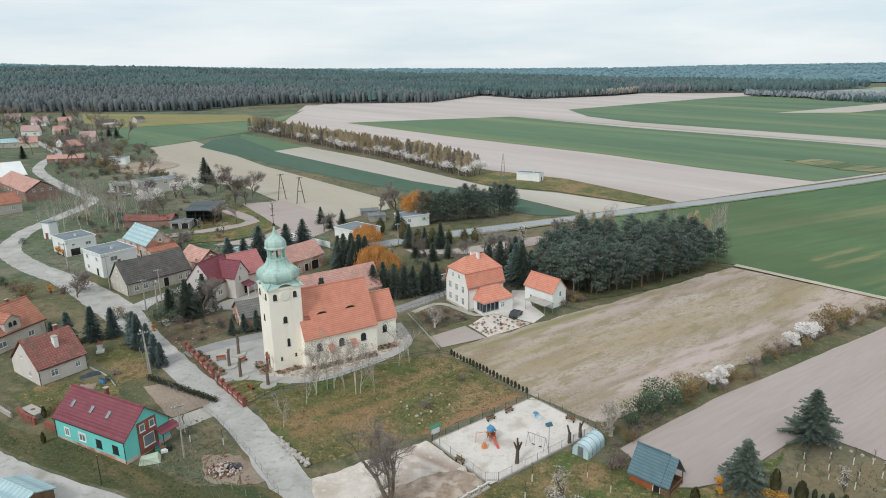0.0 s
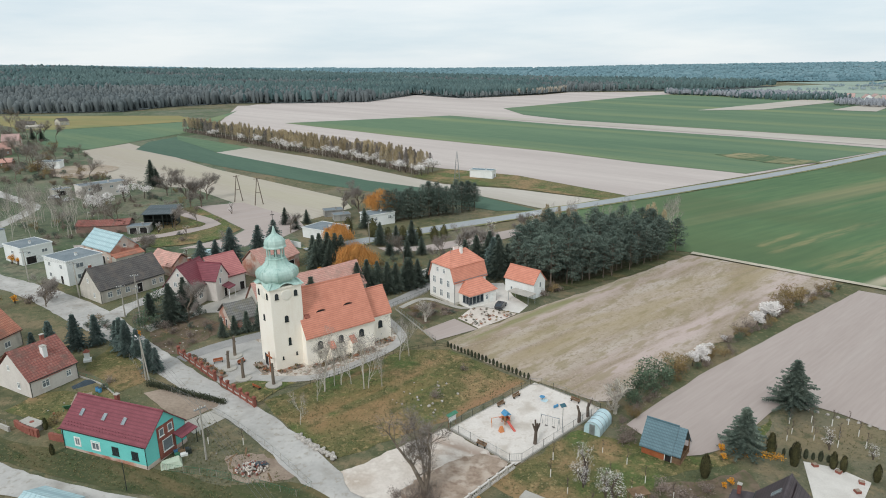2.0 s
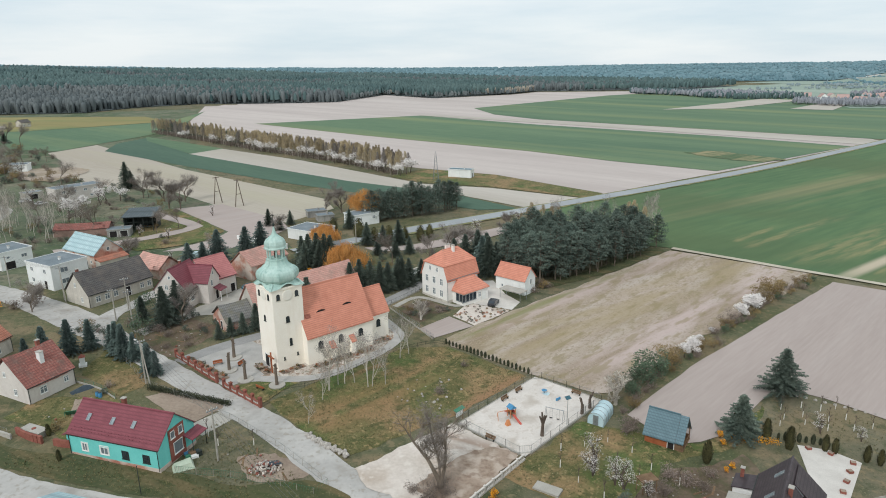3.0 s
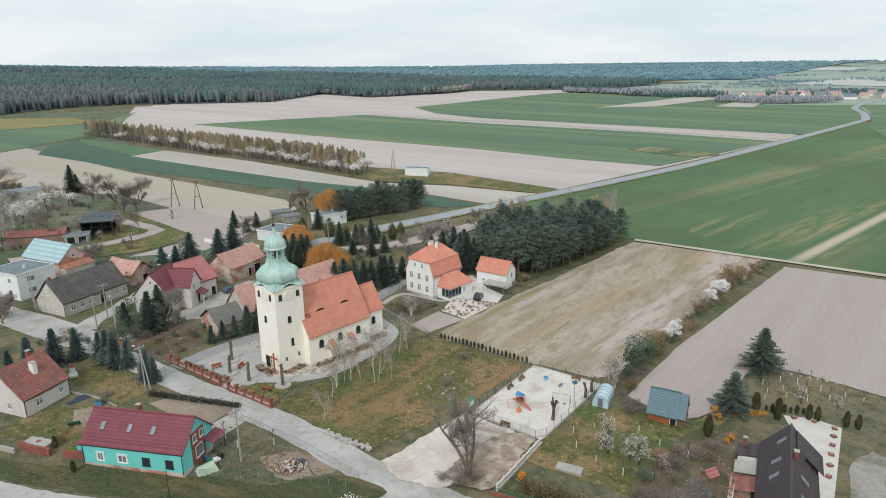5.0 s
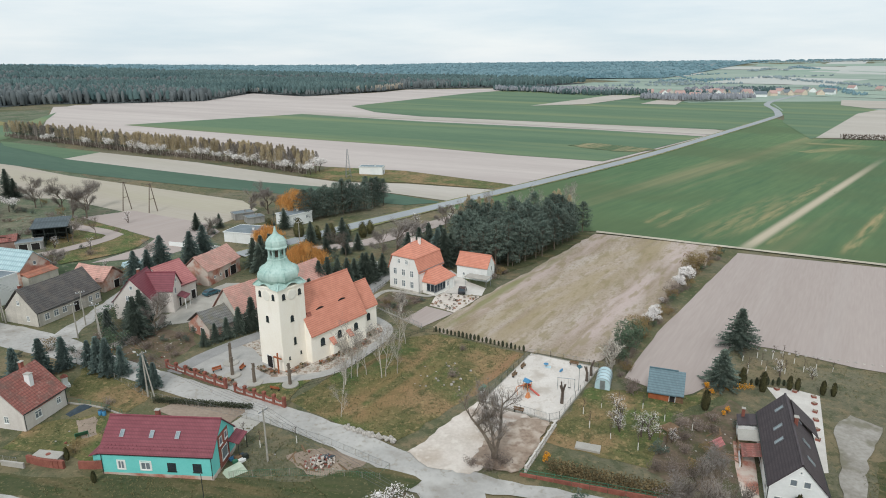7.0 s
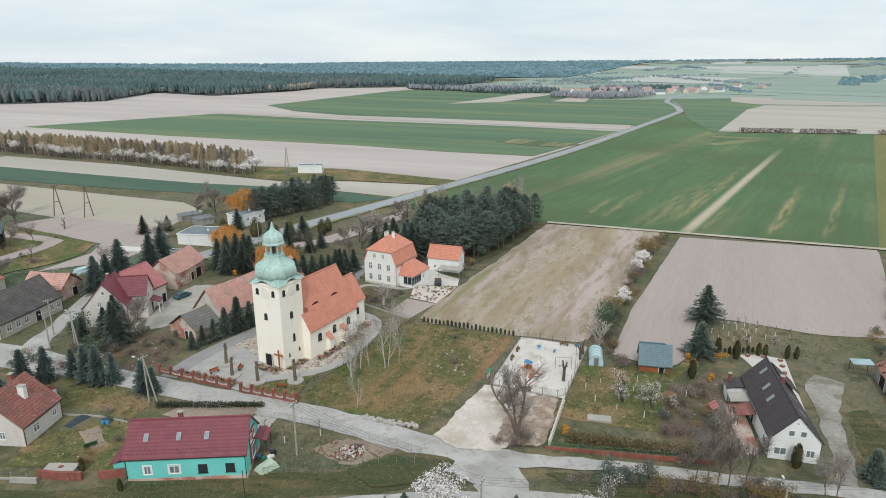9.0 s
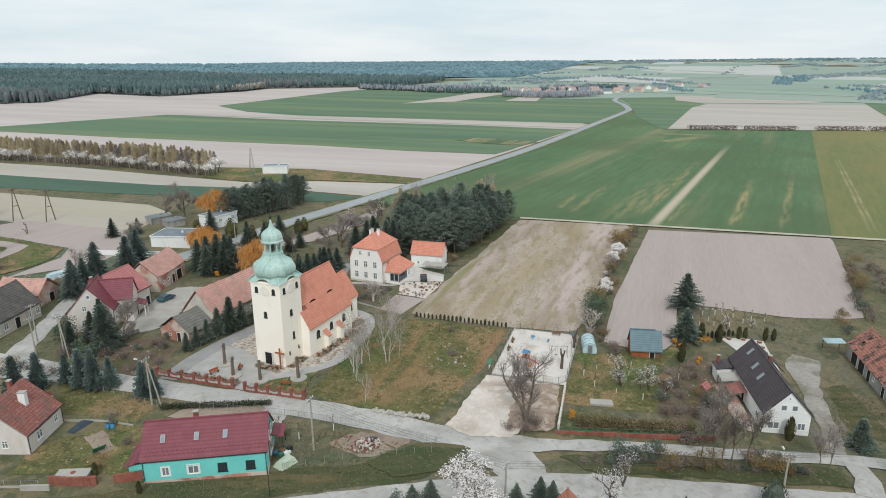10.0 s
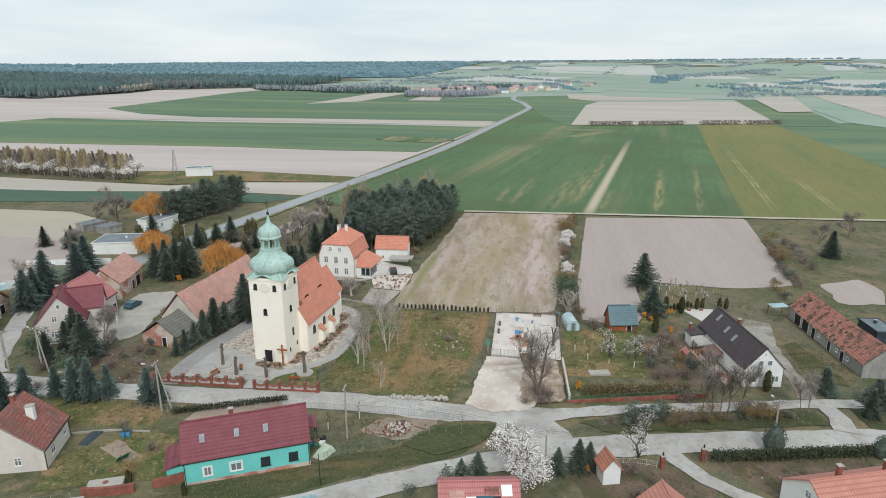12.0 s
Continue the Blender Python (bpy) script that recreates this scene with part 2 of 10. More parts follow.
# land
M_GROUND = material("rough_grass", srgb(94, 94, 73), srgb(119, 113, 94), 0.045, 1.0, fine=0.9, bump=0.9)
overlay(M_GROUND, srgb(92, 95, 64), None, 0.02, (0.46, 0.58), 0.65)
overlay(M_GROUND, srgb(130, 114, 90), None, 0.10, (0.52, 0.62), 0.7)
overlay(M_GROUND, srgb(124, 112, 86), None, 0.06, (0.52, 0.6), 0.65)
overlay(M_GROUND, srgb(70, 82, 50), None, 0.035, (0.53, 0.62), 0.7)
overlay(M_GROUND, srgb(70, 78, 54), None, 0.33, (0.53, 0.64), 0.65)
overlay(M_GROUND, srgb(136, 122, 94), None, 0.8, (0.57, 0.66), 0.55)
overlay(M_GROUND, srgb(66, 72, 50), None, 2.4, (0.55, 0.66), 0.5)
overlay(M_GROUND, srgb(146, 136, 104), None, 3.4, (0.60, 0.68), 0.5)
M_MEADOW = material("meadow_turf", srgb(88, 90, 54), srgb(116, 108, 72), 0.12, 1.0, fine=1.4, bump=0.9)
overlay(M_MEADOW, srgb(82, 100, 54), None, 0.08, (0.47, 0.57), 0.8)
overlay(M_MEADOW, srgb(146, 120, 88), None, 0.085, (0.49, 0.60), 0.85, turn=40)
overlay(M_MEADOW, srgb(62, 74, 42), None, 0.5, (0.53, 0.64), 0.65)
overlay(M_MEADOW, srgb(164, 142, 102), None, 1.1, (0.57, 0.66), 0.55)
overlay(M_MEADOW, srgb(54, 64, 36), None, 2.6, (0.55, 0.66), 0.6)
overlay(M_MEADOW, srgb(170, 158, 120), None, 3.6, (0.61, 0.68), 0.5)
streak(M_MEADOW, srgb(150, 116, 88), (24.0, 117.0), (-4.0, 95.0), 4.5, 0.8, 0.4, (0.3, 0.55))
streak(M_MEADOW, srgb(148, 118, 84), (-16.0, 104.0), (12.0, 124.0), 12.0, 0.6, 0.3, (0.42, 0.6))
streak(M_MEADOW, srgb(72, 98, 54), (-14.0, 117.5), (8.0, 131.0), 6.0, 0.6, 0.4, (0.4, 0.6))
M_BANK_GRASS = material("dark_lane_grass", srgb(64, 73, 48), srgb(88, 88, 60), 0.2, 1.0, fine=1.4, bump=0.9)
overlay(M_BANK_GRASS, srgb(112, 98, 70), None, 0.16, (0.52, 0.62), 0.7, (0.25, 1.5, 1), -36)
overlay(M_BANK_GRASS, srgb(62, 74, 42), None, 0.7, (0.53, 0.64), 0.6, (0.5, 1.4, 1), -36)
overlay(M_BANK_GRASS, srgb(136, 124, 92), None, 2.2, (0.59, 0.68), 0.5)
M_CROP = material("young_winter_crop", srgb(84, 110, 86), srgb(104, 126, 96), 0.012, 1.0, fine=0.25, bump=0.3, stretch=(0.22, 1.6, 1), turn=-43)
overlay(M_CROP, srgb(128, 138, 98), None, 0.012, (0.5, 0.66), 0.7, (0.12, 1.5, 1), -43)
M_CROP_SOUTH = material("patchy_winter_crop", srgb(76, 104, 72), srgb(100, 124, 84), 0.014, 1.0, fine=0.3, bump=0.3, stretch=(0.18, 1.5, 1), turn=28)
overlay(M_CROP_SOUTH, srgb(146, 136, 102), None, 0.02, (0.52, 0.70), 0.75, (0.10, 1.9, 1), 28)
overlay(M_CROP_SOUTH, srgb(62, 96, 72), None, 0.1, (0.5, 0.8), 0.5, (0.03, 2.2, 1), 28)
overlay(M_CROP_SOUTH, srgb(84, 100, 68), None, 0.012, (0.45, 0.6), 0.6)
M_STREAK = material("sandy_streaked_crop", srgb(78, 100, 70), srgb(150, 140, 106), 0.05, 1.0, fine=0.5, bump=0.3, stretch=(0.14, 2.2, 1), turn=28, contrast=(0.44, 0.56))
M_DIRT = material("grey_brown_dirt_track", srgb(168, 160, 142), srgb(196, 188, 170), 0.1, 1.0, fine=1.0, bump=0.4)
M_CROP_DARK = material("dark_winter_crop", srgb(70, 94, 80), srgb(84, 108, 90), 0.02, 1.0, fine=0.5, bump=0.3, stretch=(0.2, 1.5, 1), turn=-49)
M_OLIVE = material("thin_yellowish_crop", srgb(106, 114, 70), srgb(130, 126, 80), 0.015, 1.0, fine=0.4, bump=0.3, stretch=(0.15, 1.4, 1), turn=28)
overlay(M_OLIVE, srgb(92, 112, 70), None, 0.05, (0.5, 0.7), 0.5, (0.1, 1.6, 1), 28)
overlay(M_OLIVE, srgb(142, 124, 84), None, 0.03, (0.5, 0.7), 0.3, (0.3, 1.2, 1), 28)
for a_, b_, w_, k_ in (((120.0, 157.6), (400.0, 306.0), 5.0, 1.0), ((117.1, 192.2), (194.4, 235.8), 6.0, 0.55), ((117.1, 199.2), (152.0, 220.5), 4.0, 0.6), ((122.3, 174.8), (232.4, 232.3), 15.0, 0.5),
                       ((141.2, 176.9), (304.4, 264.5), 6.0, 0.7), ((138.0, 162.2), (184.0, 186.0), 4.0, 0.5), ((153.1, 146.6), (266.6, 207.3), 5.0, 0.9), ((167.0, 135.6), (312.5, 211.0), 4.0, 0.6), ((345.0, 330.0), (425.0, 336.0), 14.0, 0.9), ((392.0, 366.0), (430.0, 330.0), 14.0, 0.9)):
    streak(M_CROP_SOUTH, srgb(184, 172, 150) if k_ == 1.0 else srgb(164, 148, 108), a_, b_, w_, k_, 0.5, (0.1, 0.42) if k_ == 1.0 else (0.3, 0.72))
for a_, b_ in (((193.3, 117.6), (404.5, 233.9)), ((211.9, 99.5), (284.6, 142.4))):
    for k_ in (-1.0, 1.0):
        streak(M_OLIVE, srgb(160, 150, 112), (a_[0] - 0.45 * k_, a_[1] + 0.9 * k_), (b_[0] * 1.15 - a_[0] * 0.15 - 0.45 * k_, b_[1] * 1.15 - a_[1] * 0.15 + 0.9 * k_), 1.6, 0.8)
M_SOIL = material("harrowed_sandy_soil", srgb(180, 169, 163), srgb(197, 187, 180), 0.02, 1.0, fine=0.7, bump=0.3, stretch=(0.15, 1.5, 1), turn=-43)
overlay(M_SOIL, srgb(170, 159, 153), None, 0.05, (0.45, 0.75), 0.6, (0.06, 1.6, 1), -43)
M_SOIL_DARK = material("freshly_harrowed_soil", srgb(164, 151, 144), srgb(178, 165, 158), 0.03, 1.0, fine=1.2, bump=0.3, stretch=(0.12, 1.6, 1), turn=36)
overlay(M_SOIL_DARK, srgb(178, 168, 162), None, 0.12, (0.52, 0.8), 0.5, (0.05, 1.6, 1), 36)
M_SOIL_PALE = material("pale_dry_soil", srgb(172, 164, 153), srgb(188, 181, 171), 0.02, 1.0, fine=0.8, bump=0.3, stretch=(0.15, 1.4, 1), turn=-47)
overlay(M_SOIL_PALE, srgb(164, 158, 142), None, 0.03, (0.5, 0.7), 0.5, (0.1, 1.4, 1), -47)
M_STRAW = material("pale_straw_field", srgb(168, 158, 144), srgb(182, 174, 160), 0.02, 1.0, fine=0.8, bump=0.3, stretch=(0.12, 1.4, 1), turn=-47)
overlay(M_STRAW, srgb(168, 156, 148), None, 0.011, (0.5, 0.62), 0.8, (0.08, 1.6, 1), -43)
overlay(M_STRAW, srgb(176, 172, 142), None, 0.014, (0.5, 0.66), 0.6, (0.12, 1.4, 1), -43)
# Distance haze is mixed into these far field and copse colours.
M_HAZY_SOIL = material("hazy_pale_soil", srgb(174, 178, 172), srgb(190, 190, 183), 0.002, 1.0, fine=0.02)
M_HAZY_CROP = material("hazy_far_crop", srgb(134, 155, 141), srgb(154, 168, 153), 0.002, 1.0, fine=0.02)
M_PLAIN = material("hazy_distant_farmland", srgb(130, 149, 136), srgb(158, 169, 156), 0.0016, 1.0, fine=0.012, bump=0.1, stretch=(0.4, 1.6, 1), turn=-40)
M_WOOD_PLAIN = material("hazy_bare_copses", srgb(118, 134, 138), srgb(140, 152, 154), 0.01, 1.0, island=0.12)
M_STUBBLE = material("grassy_fallow", srgb(156, 142, 124), srgb(186, 170, 160), 0.05, 1.0, fine=1.3, bump=0.6, stretch=(0.3, 1.3, 1), turn=38)
overlay(M_STUBBLE, srgb(142, 126, 104), None, 0.05, (0.48, 0.58), 0.75, (0.22, 1.2, 1), 38)
overlay(M_STUBBLE, srgb(186, 174, 164), None, 0.11, (0.50, 0.64), 0.7, (0.3, 1.3, 1), 38)
overlay(M_STUBBLE, srgb(138, 126, 94), None, 0.7, (0.56, 0.68), 0.55, (0.6, 1.2, 1), 38)
overlay(M_STUBBLE, srgb(122, 110, 86), None, 1.7, (0.54, 0.64), 0.5, (0.7, 1.2, 1), 38)
overlay(M_STUBBLE, srgb(190, 177, 162), None, 2.6, (0.58, 0.66), 0.5)
streak(M_STUBBLE, srgb(156, 141, 106), (16.0, 124.0), (190.0, 226.0), 20.0, 0.6, 0.25, (0.32, 0.62))
streak(M_STUBBLE, srgb(190, 172, 166), (34.0, 116.0), (150.0, 196.0), 9.0, 0.8, 0.3, (0.36, 0.58))
streak(M_STUBBLE, srgb(186, 168, 160), (18.0, 138.0), (130.0, 214.0), 8.0, 0.8, 0.3, (0.38, 0.6))
streak(M_STUBBLE, srgb(128, 128, 84), (12.0, 134.0), (90.0, 190.0), 4.0, 0.8, 0.4, (0.36, 0.6))
overlay(M_STUBBLE, srgb(140, 128, 96), None, 0.35, (0.54, 0.62), 0.6, (0.35, 1.3, 1), 38)
M_GRAVEL = material("pale_gravel_road", srgb(165, 162, 157), srgb(185, 182, 177), 0.1, 1.0, fine=1.5, bump=0.3)
overlay(M_GRAVEL, srgb(142, 136, 126), None, 0.3, (0.5, 0.7), 0.55)
overlay(M_GRAVEL, srgb(196, 193, 187), None, 0.16, (0.52, 0.66), 0.6)
overlay(M_GRAVEL, srgb(146, 138, 124), None, 1.1, (0.56, 0.66), 0.5)
M_BANK = material("trodden_earth_bank", srgb(142, 124, 108), srgb(174, 156, 140), 0.25, 1.0, fine=2.0, bump=0.6)
overlay(M_BANK, srgb(196, 182, 168), None, 0.4, (0.5, 0.62), 0.6)
overlay(M_BANK, srgb(124, 102, 86), None, 0.7, (0.54, 0.66), 0.6)
M_VERGE = material("short_road_verge", srgb(112, 118, 78), srgb(146, 142, 102), 0.06, 1.0, fine=0.8, bump=0.5)
M_ROCKBED = material("pale_stony_bed", srgb(176, 166, 154), srgb(206, 198, 188), 0.5, 1.0, fine=4.0, bump=0.6)
overlay(M_ROCKBED, srgb(134, 104, 82), None, 1.3, (0.5, 0.6), 0.75)
overlay(M_ROCKBED, srgb(108, 108, 84), None, 2.2, (0.54, 0.64), 0.6)
M_MUD = material("grey_muddy_track", srgb(136, 130, 120), srgb(168, 163, 155), 0.2, 1.0, fine=1.6, bump=0.5)
overlay(M_MUD, srgb(114, 110, 90), None, 0.28, (0.5, 0.62), 0.7)
M_ASPHALT = material("worn_asphalt", srgb(150, 154, 156), srgb(164, 168, 169), 0.05, 0.9, fine=1.0, bump=0.2)
M_SAND = material("trodden_sand", srgb(192, 181, 169), srgb(216, 206, 196), 0.18, 1.0, fine=2.0, bump=0.5)
overlay(M_SAND, srgb(168, 150, 132), None, 0.15, (0.52, 0.66), 0.65)
streak(M_SAND, srgb(152, 126, 108), (14.0, 92.0), (0.0, 101.0), 5.0, 0.7, 0.4, (0.3, 0.6))
overlay(M_SAND, srgb(222, 214, 204), None, 0.6, (0.54, 0.66), 0.6)
M_PAVING = material("grey_concrete_paving", srgb(160, 157, 152), srgb(180, 177, 172), 0.5, 0.85, fine=5.0, bump=0.2)
M_LANE = material("grey_lane_paving", srgb(140, 139, 136), srgb(162, 160, 157), 0.3, 0.9, fine=4.0, bump=0.2)
M_CONCRETE = material("pale_concrete", srgb(160, 155, 146), srgb(182, 178, 169), 0.4, 0.9, fine=6.0, bump=0.2)
M_TERRACE = material("white_terrace_tiles", srgb(196, 190, 182), srgb(214, 209, 201), 0.5, 0.85, fine=5.0, bump=0.2)
M_LOAM = material("dark_garden_loam", srgb(92, 80, 66), srgb(124, 108, 92), 0.2, 1.0, fine=2.0, bump=0.9)
overlay(M_LOAM, srgb(78, 84, 56), None, 0.3, (0.5, 0.62), 0.7)
M_EARTH = material("bare_brown_earth", srgb(134, 118, 104), srgb(166, 150, 134), 0.15, 1.0, fine=2.0, bump=0.8)
M_PLAYSAND = material("white_playground_sand", srgb(200, 192, 183), srgb(218, 211, 203), 0.3, 1.0, fine=3.0, bump=0.3)
overlay(M_PLAYSAND, srgb(172, 160, 146), None, 0.22, (0.54, 0.66), 0.6)
overlay(M_PLAYSAND, srgb(186, 174, 160), None, 1.2, (0.56, 0.66), 0.5)
# walls
M_CREAM = material("cream_lime_render", srgb(246, 238, 222), srgb(252, 246, 234), 0.25, 0.9, fine=4.0, bump=0.1)
overlay(M_CREAM, srgb(232, 220, 200), None, 0.5, (0.58, 0.78), 0.5, (1.4, 1.4, 0.25))
M_TURQ = material("turquoise_render", srgb(108, 198, 190), srgb(122, 209, 201), 0.4, 0.9, fine=4.0, bump=0.1)
M_WHITE = material("white_render", srgb(224, 226, 222), srgb(238, 239, 236), 0.3, 0.9, fine=3.0, bump=0.1)
overlay(M_WHITE, srgb(200, 200, 192), None, 0.4, (0.6, 0.8), 0.5, (1.5, 1.5, 0.25))
M_VICARAGE = material("greyish_cream_render", srgb(230, 227, 220), srgb(242, 239, 233), 0.3, 0.9, fine=3.0, bump=0.1)
overlay(M_VICARAGE, srgb(196, 190, 180), None, 0.4, (0.58, 0.78), 0.5, (1.5, 1.5, 0.25))
M_PLASTER = material("pale_pinkish_plaster", srgb(204, 196, 188), srgb(220, 213, 205), 0.3, 0.95, fine=3.0, bump=0.1)
overlay(M_PLASTER, srgb(182, 172, 162), None, 0.5, (0.58, 0.76), 0.5, (1.3, 1.3, 0.3))
M_GREY_DARK = material("damp_dark_render", srgb(136, 136, 132), srgb(168, 165, 158), 0.35, 0.95, fine=3.0, bump=0.2)
overlay(M_GREY_DARK, srgb(90, 90, 88), None, 0.6, (0.55, 0.75), 0.6, (1.3, 1.3, 0.3))
M_GREY = material("weathered_grey_render", srgb(182, 176, 165), srgb(208, 202, 190), 0.35, 0.95, fine=3.0, bump=0.2)
overlay(M_GREY, srgb(148, 142, 130), None, 0.6, (0.55, 0.75), 0.6, (1.3, 1.3, 0.3))
M_BEIGE = material("beige_render", srgb(206, 192, 172), srgb(220, 207, 188), 0.3, 0.95, fine=3.0, bump=0.1)
overlay(M_BEIGE, srgb(182, 168, 150), None, 0.5, (0.56, 0.76), 0.5, (1.3, 1.3, 0.3))
M_BRICK = material("red_brick", srgb(124, 74, 64), srgb(154, 98, 84), 1.2, 0.95, fine=9.0, bump=0.3, space="object", per_object=0.12)
M_BRICK_DULL = material("sooty_old_brick", srgb(128, 104, 94), srgb(160, 134, 122), 0.6, 0.95, fine=6.0, bump=0.3, space="object")
M_GOLD = material("dry_golden_meadow", srgb(128, 122, 80), srgb(152, 140, 94), 0.02, 1.0, fine=0.3, bump=0.3, stretch=(0.2, 1.3, 1), turn=-10)
overlay(M_GOLD, srgb(108, 122, 80), None, 0.02, (0.5, 0.62), 0.7, (0.25, 1.3, 1), -10)
M_BRICK_OLD = material("patched_old_brick", srgb(160, 96, 80), srgb(196, 150, 130), 0.4, 0.95, fine=5.0, bump=0.4)
overlay(M_BRICK_OLD, srgb(206, 196, 184), None, 0.35, (0.42, 0.56), 0.85)
M_STONE = material("grey_field_stone", srgb(140, 134, 126), srgb(200, 194, 186), 1.5, 0.95, fine=8.0, bump=0.5, space="object", per_object=0.2, island=0.2)
M_PLANK = material("weathered_planks", srgb(104, 82, 62), srgb(142, 116, 90), 1.2, 0.9, fine=9.0, bump=0.3, space="object", stretch=(1, 1, 0.2), per_object=0.15)
M_CLADDING = material("orange_brown_cladding", srgb(146, 82, 52), srgb(172, 104, 68), 1.0, 0.8, fine=8.0, bump=0.3, space="object")
# roofs
M_TILE_NEW = roof_material("new_orange_clay_tiles", srgb(198, 130, 108), srgb(218, 150, 127), srgb(174, 112, 94), 0.34, 0.0)
M_TILE_RED = roof_material("old_red_clay_tiles", srgb(138, 88, 80), srgb(164, 106, 96), srgb(104, 68, 62), 0.34, 0.5, moss=srgb(112, 92, 84))
overlay(M_TILE_RED, srgb(168, 134, 124), None, 2.2, (0.56, 0.68), 0.6, (1, 1, 1), 0, "object")
M_TILE_PINK = roof_material("faded_clay_tiles", srgb(190, 142, 130), srgb(214, 168, 154), srgb(156, 118, 108), 0.34, 0.0, moss=srgb(170, 140, 128))
overlay(M_TILE_PINK, srgb(146, 124, 112), None, 3.2, (0.55, 0.68), 0.6, (1, 1, 1), 0, "object")
overlay(M_TILE_PINK, srgb(204, 168, 154), None, 1.1, (0.55, 0.7), 0.5, (1, 1, 1), 0, "object")
M_METAL_ROSE = roof_material("rose_red_sheet_roof", srgb(176, 112, 110), srgb(196, 132, 128), srgb(146, 90, 90), 0.35, 0.3, 0.6)
M_TILE_RUIN = roof_material("broken_mossy_tiles", srgb(172, 112, 98), srgb(204, 144, 126), srgb(104, 72, 64), 0.34, 0.4, moss=srgb(104, 88, 80))
# Dark brown patches paint in shaded holes between the broken tiles.
overlay(M_TILE_RUIN, srgb(92, 74, 66), None, 0.8, (0.5, 0.6), 0.8, (1, 1, 1), 0, "object")
overlay(M_TILE_RUIN, srgb(70, 60, 54), None, 1.6, (0.58, 0.66), 0.8, (1, 1, 1), 0, "object")
M_TILE_ORANGE = roof_material("orange_roof_tiles", srgb(172, 112, 92), srgb(196, 138, 114), srgb(138, 88, 74), 0.36, 0.4, moss=srgb(140, 108, 94))
M_SALMON = roof_material("salmon_roof_tiles", srgb(188, 128, 114), srgb(204, 146, 130), srgb(156, 102, 92), 0.36, 0.4)
M_METAL_RED = roof_material("dark_red_metal_tiles", srgb(124, 64, 72), srgb(142, 78, 86), srgb(96, 50, 58), 0.35, 0.22, 0.55, moss=None)
M_METAL_BROWN = roof_material("dark_brown_metal_tiles", srgb(66, 58, 61), srgb(86, 76, 78), srgb(50, 44, 46), 0.35, 0.22, 0.5)
# Roof red is dulled towards grey to paint in distance haze.
M_TILE_HAZY = roof_material("distant_hazed_roof", srgb(176, 146, 140), srgb(196, 168, 160), srgb(160, 130, 124), 0.34, 0.0)
M_SLATE = roof_material("grey_asbestos_shingles", srgb(86, 83, 82), srgb(110, 106, 103), srgb(62, 60, 58), 0.4, 0.4, moss=srgb(112, 104, 97))
M_MOSSY = roof_material("mossy_grey_shingles", srgb(112, 112, 110), srgb(142, 140, 136), srgb(84, 84, 80), 0.4, 0.4, moss=srgb(120, 116, 98))
M_FELT = material("roofing_felt", srgb(104, 116, 122), srgb(134, 142, 146), 0.3, 0.9, fine=3.0, bump=0.1)
M_BLUE_ROOF = roof_material("blue_grey_metal_sheets", srgb(84, 112, 120), srgb(102, 130, 138), srgb(62, 84, 92), 0.35, 0.22, 0.45)
M_TEAL_ROOF = roof_material("pale_blue_tin_roof", srgb(158, 186, 190), srgb(184, 206, 208), srgb(130, 156, 162), 0.9, 0.8, 0.45)
M_COPPER = material("green_copper_patina", srgb(158, 190, 180), srgb(190, 211, 202), 0.5, 0.75, fine=3.0, bump=0.2, space="object", stretch=(1, 1, 0.35))
overlay(M_COPPER, srgb(126, 164, 156), None, 1.4, (0.54, 0.7), 0.55, (1, 1, 0.25), 0, "object")
# fittings
M_GLASS = glass_material("dark_window_glass", srgb(44, 52, 58))
# Pale grey base colour stands in for sky mirrored in house panes.
M_SKY_TINTED = glass_material("sky_tinted_window_glass", srgb(104, 112, 116), 0.15)
M_FRAME = material("white_window_paint", srgb(222, 222, 216), srgb(238, 238, 234), 1.5, 0.6)
M_DARK = material("dark_opening", srgb(34, 32, 32), srgb(52, 48, 46), 1.0, 0.95)
M_STEEL = material("galvanised_steel", srgb(136, 142, 144), srgb(166, 170, 172), 2.0, 0.5, metal=0.6)
M_BLACK_METAL = material("black_painted_metal", srgb(38, 44, 40), srgb(56, 62, 58), 2.0, 0.6)
M_GREEN_METAL = material("green_painted_metal", srgb(58, 112, 88), srgb(78, 136, 108), 2.0, 0.6)
M_POLE = material("concrete_pole", srgb(150, 146, 136), srgb(178, 173, 162), 1.5, 0.9, fine=9.0)
M_POLE_WOOD = material("tarred_wooden_pole", srgb(92, 82, 72), srgb(122, 110, 98), 1.5, 0.9, fine=9.0)
M_WIRE = material("overhead_wire", srgb(96, 98, 98), srgb(116, 118, 118), 1.0, 0.6)
M_CERAMIC = material("white_insulator", srgb(214, 212, 206), srgb(232, 230, 224), 2.0, 0.3)
M_RED_PAINT = material("red_plastic", srgb(186, 84, 72), srgb(204, 100, 86), 2.0, 0.5)
M_BLUE_PAINT = material("blue_plastic", srgb(66, 128, 168), srgb(88, 150, 188), 2.0, 0.5)
M_ORANGE_PAINT = material("orange_plastic", srgb(196, 124, 78), srgb(212, 142, 96), 2.0, 0.5)
M_FILM = material("greenhouse_sheeting", srgb(170, 198, 204), srgb(200, 220, 223), 0.8, 0.3, gloss=0.6)
M_TARP = material("dark_blue_tarpaulin", srgb(44, 54, 62), srgb(70, 82, 90), 1.0, 0.5)
M_DARK_SHEET = roof_material("dark_grey_sheet_roof", srgb(72, 82, 86), srgb(94, 104, 107), srgb(54, 62, 66), 0.8, 0.9, 0.6)
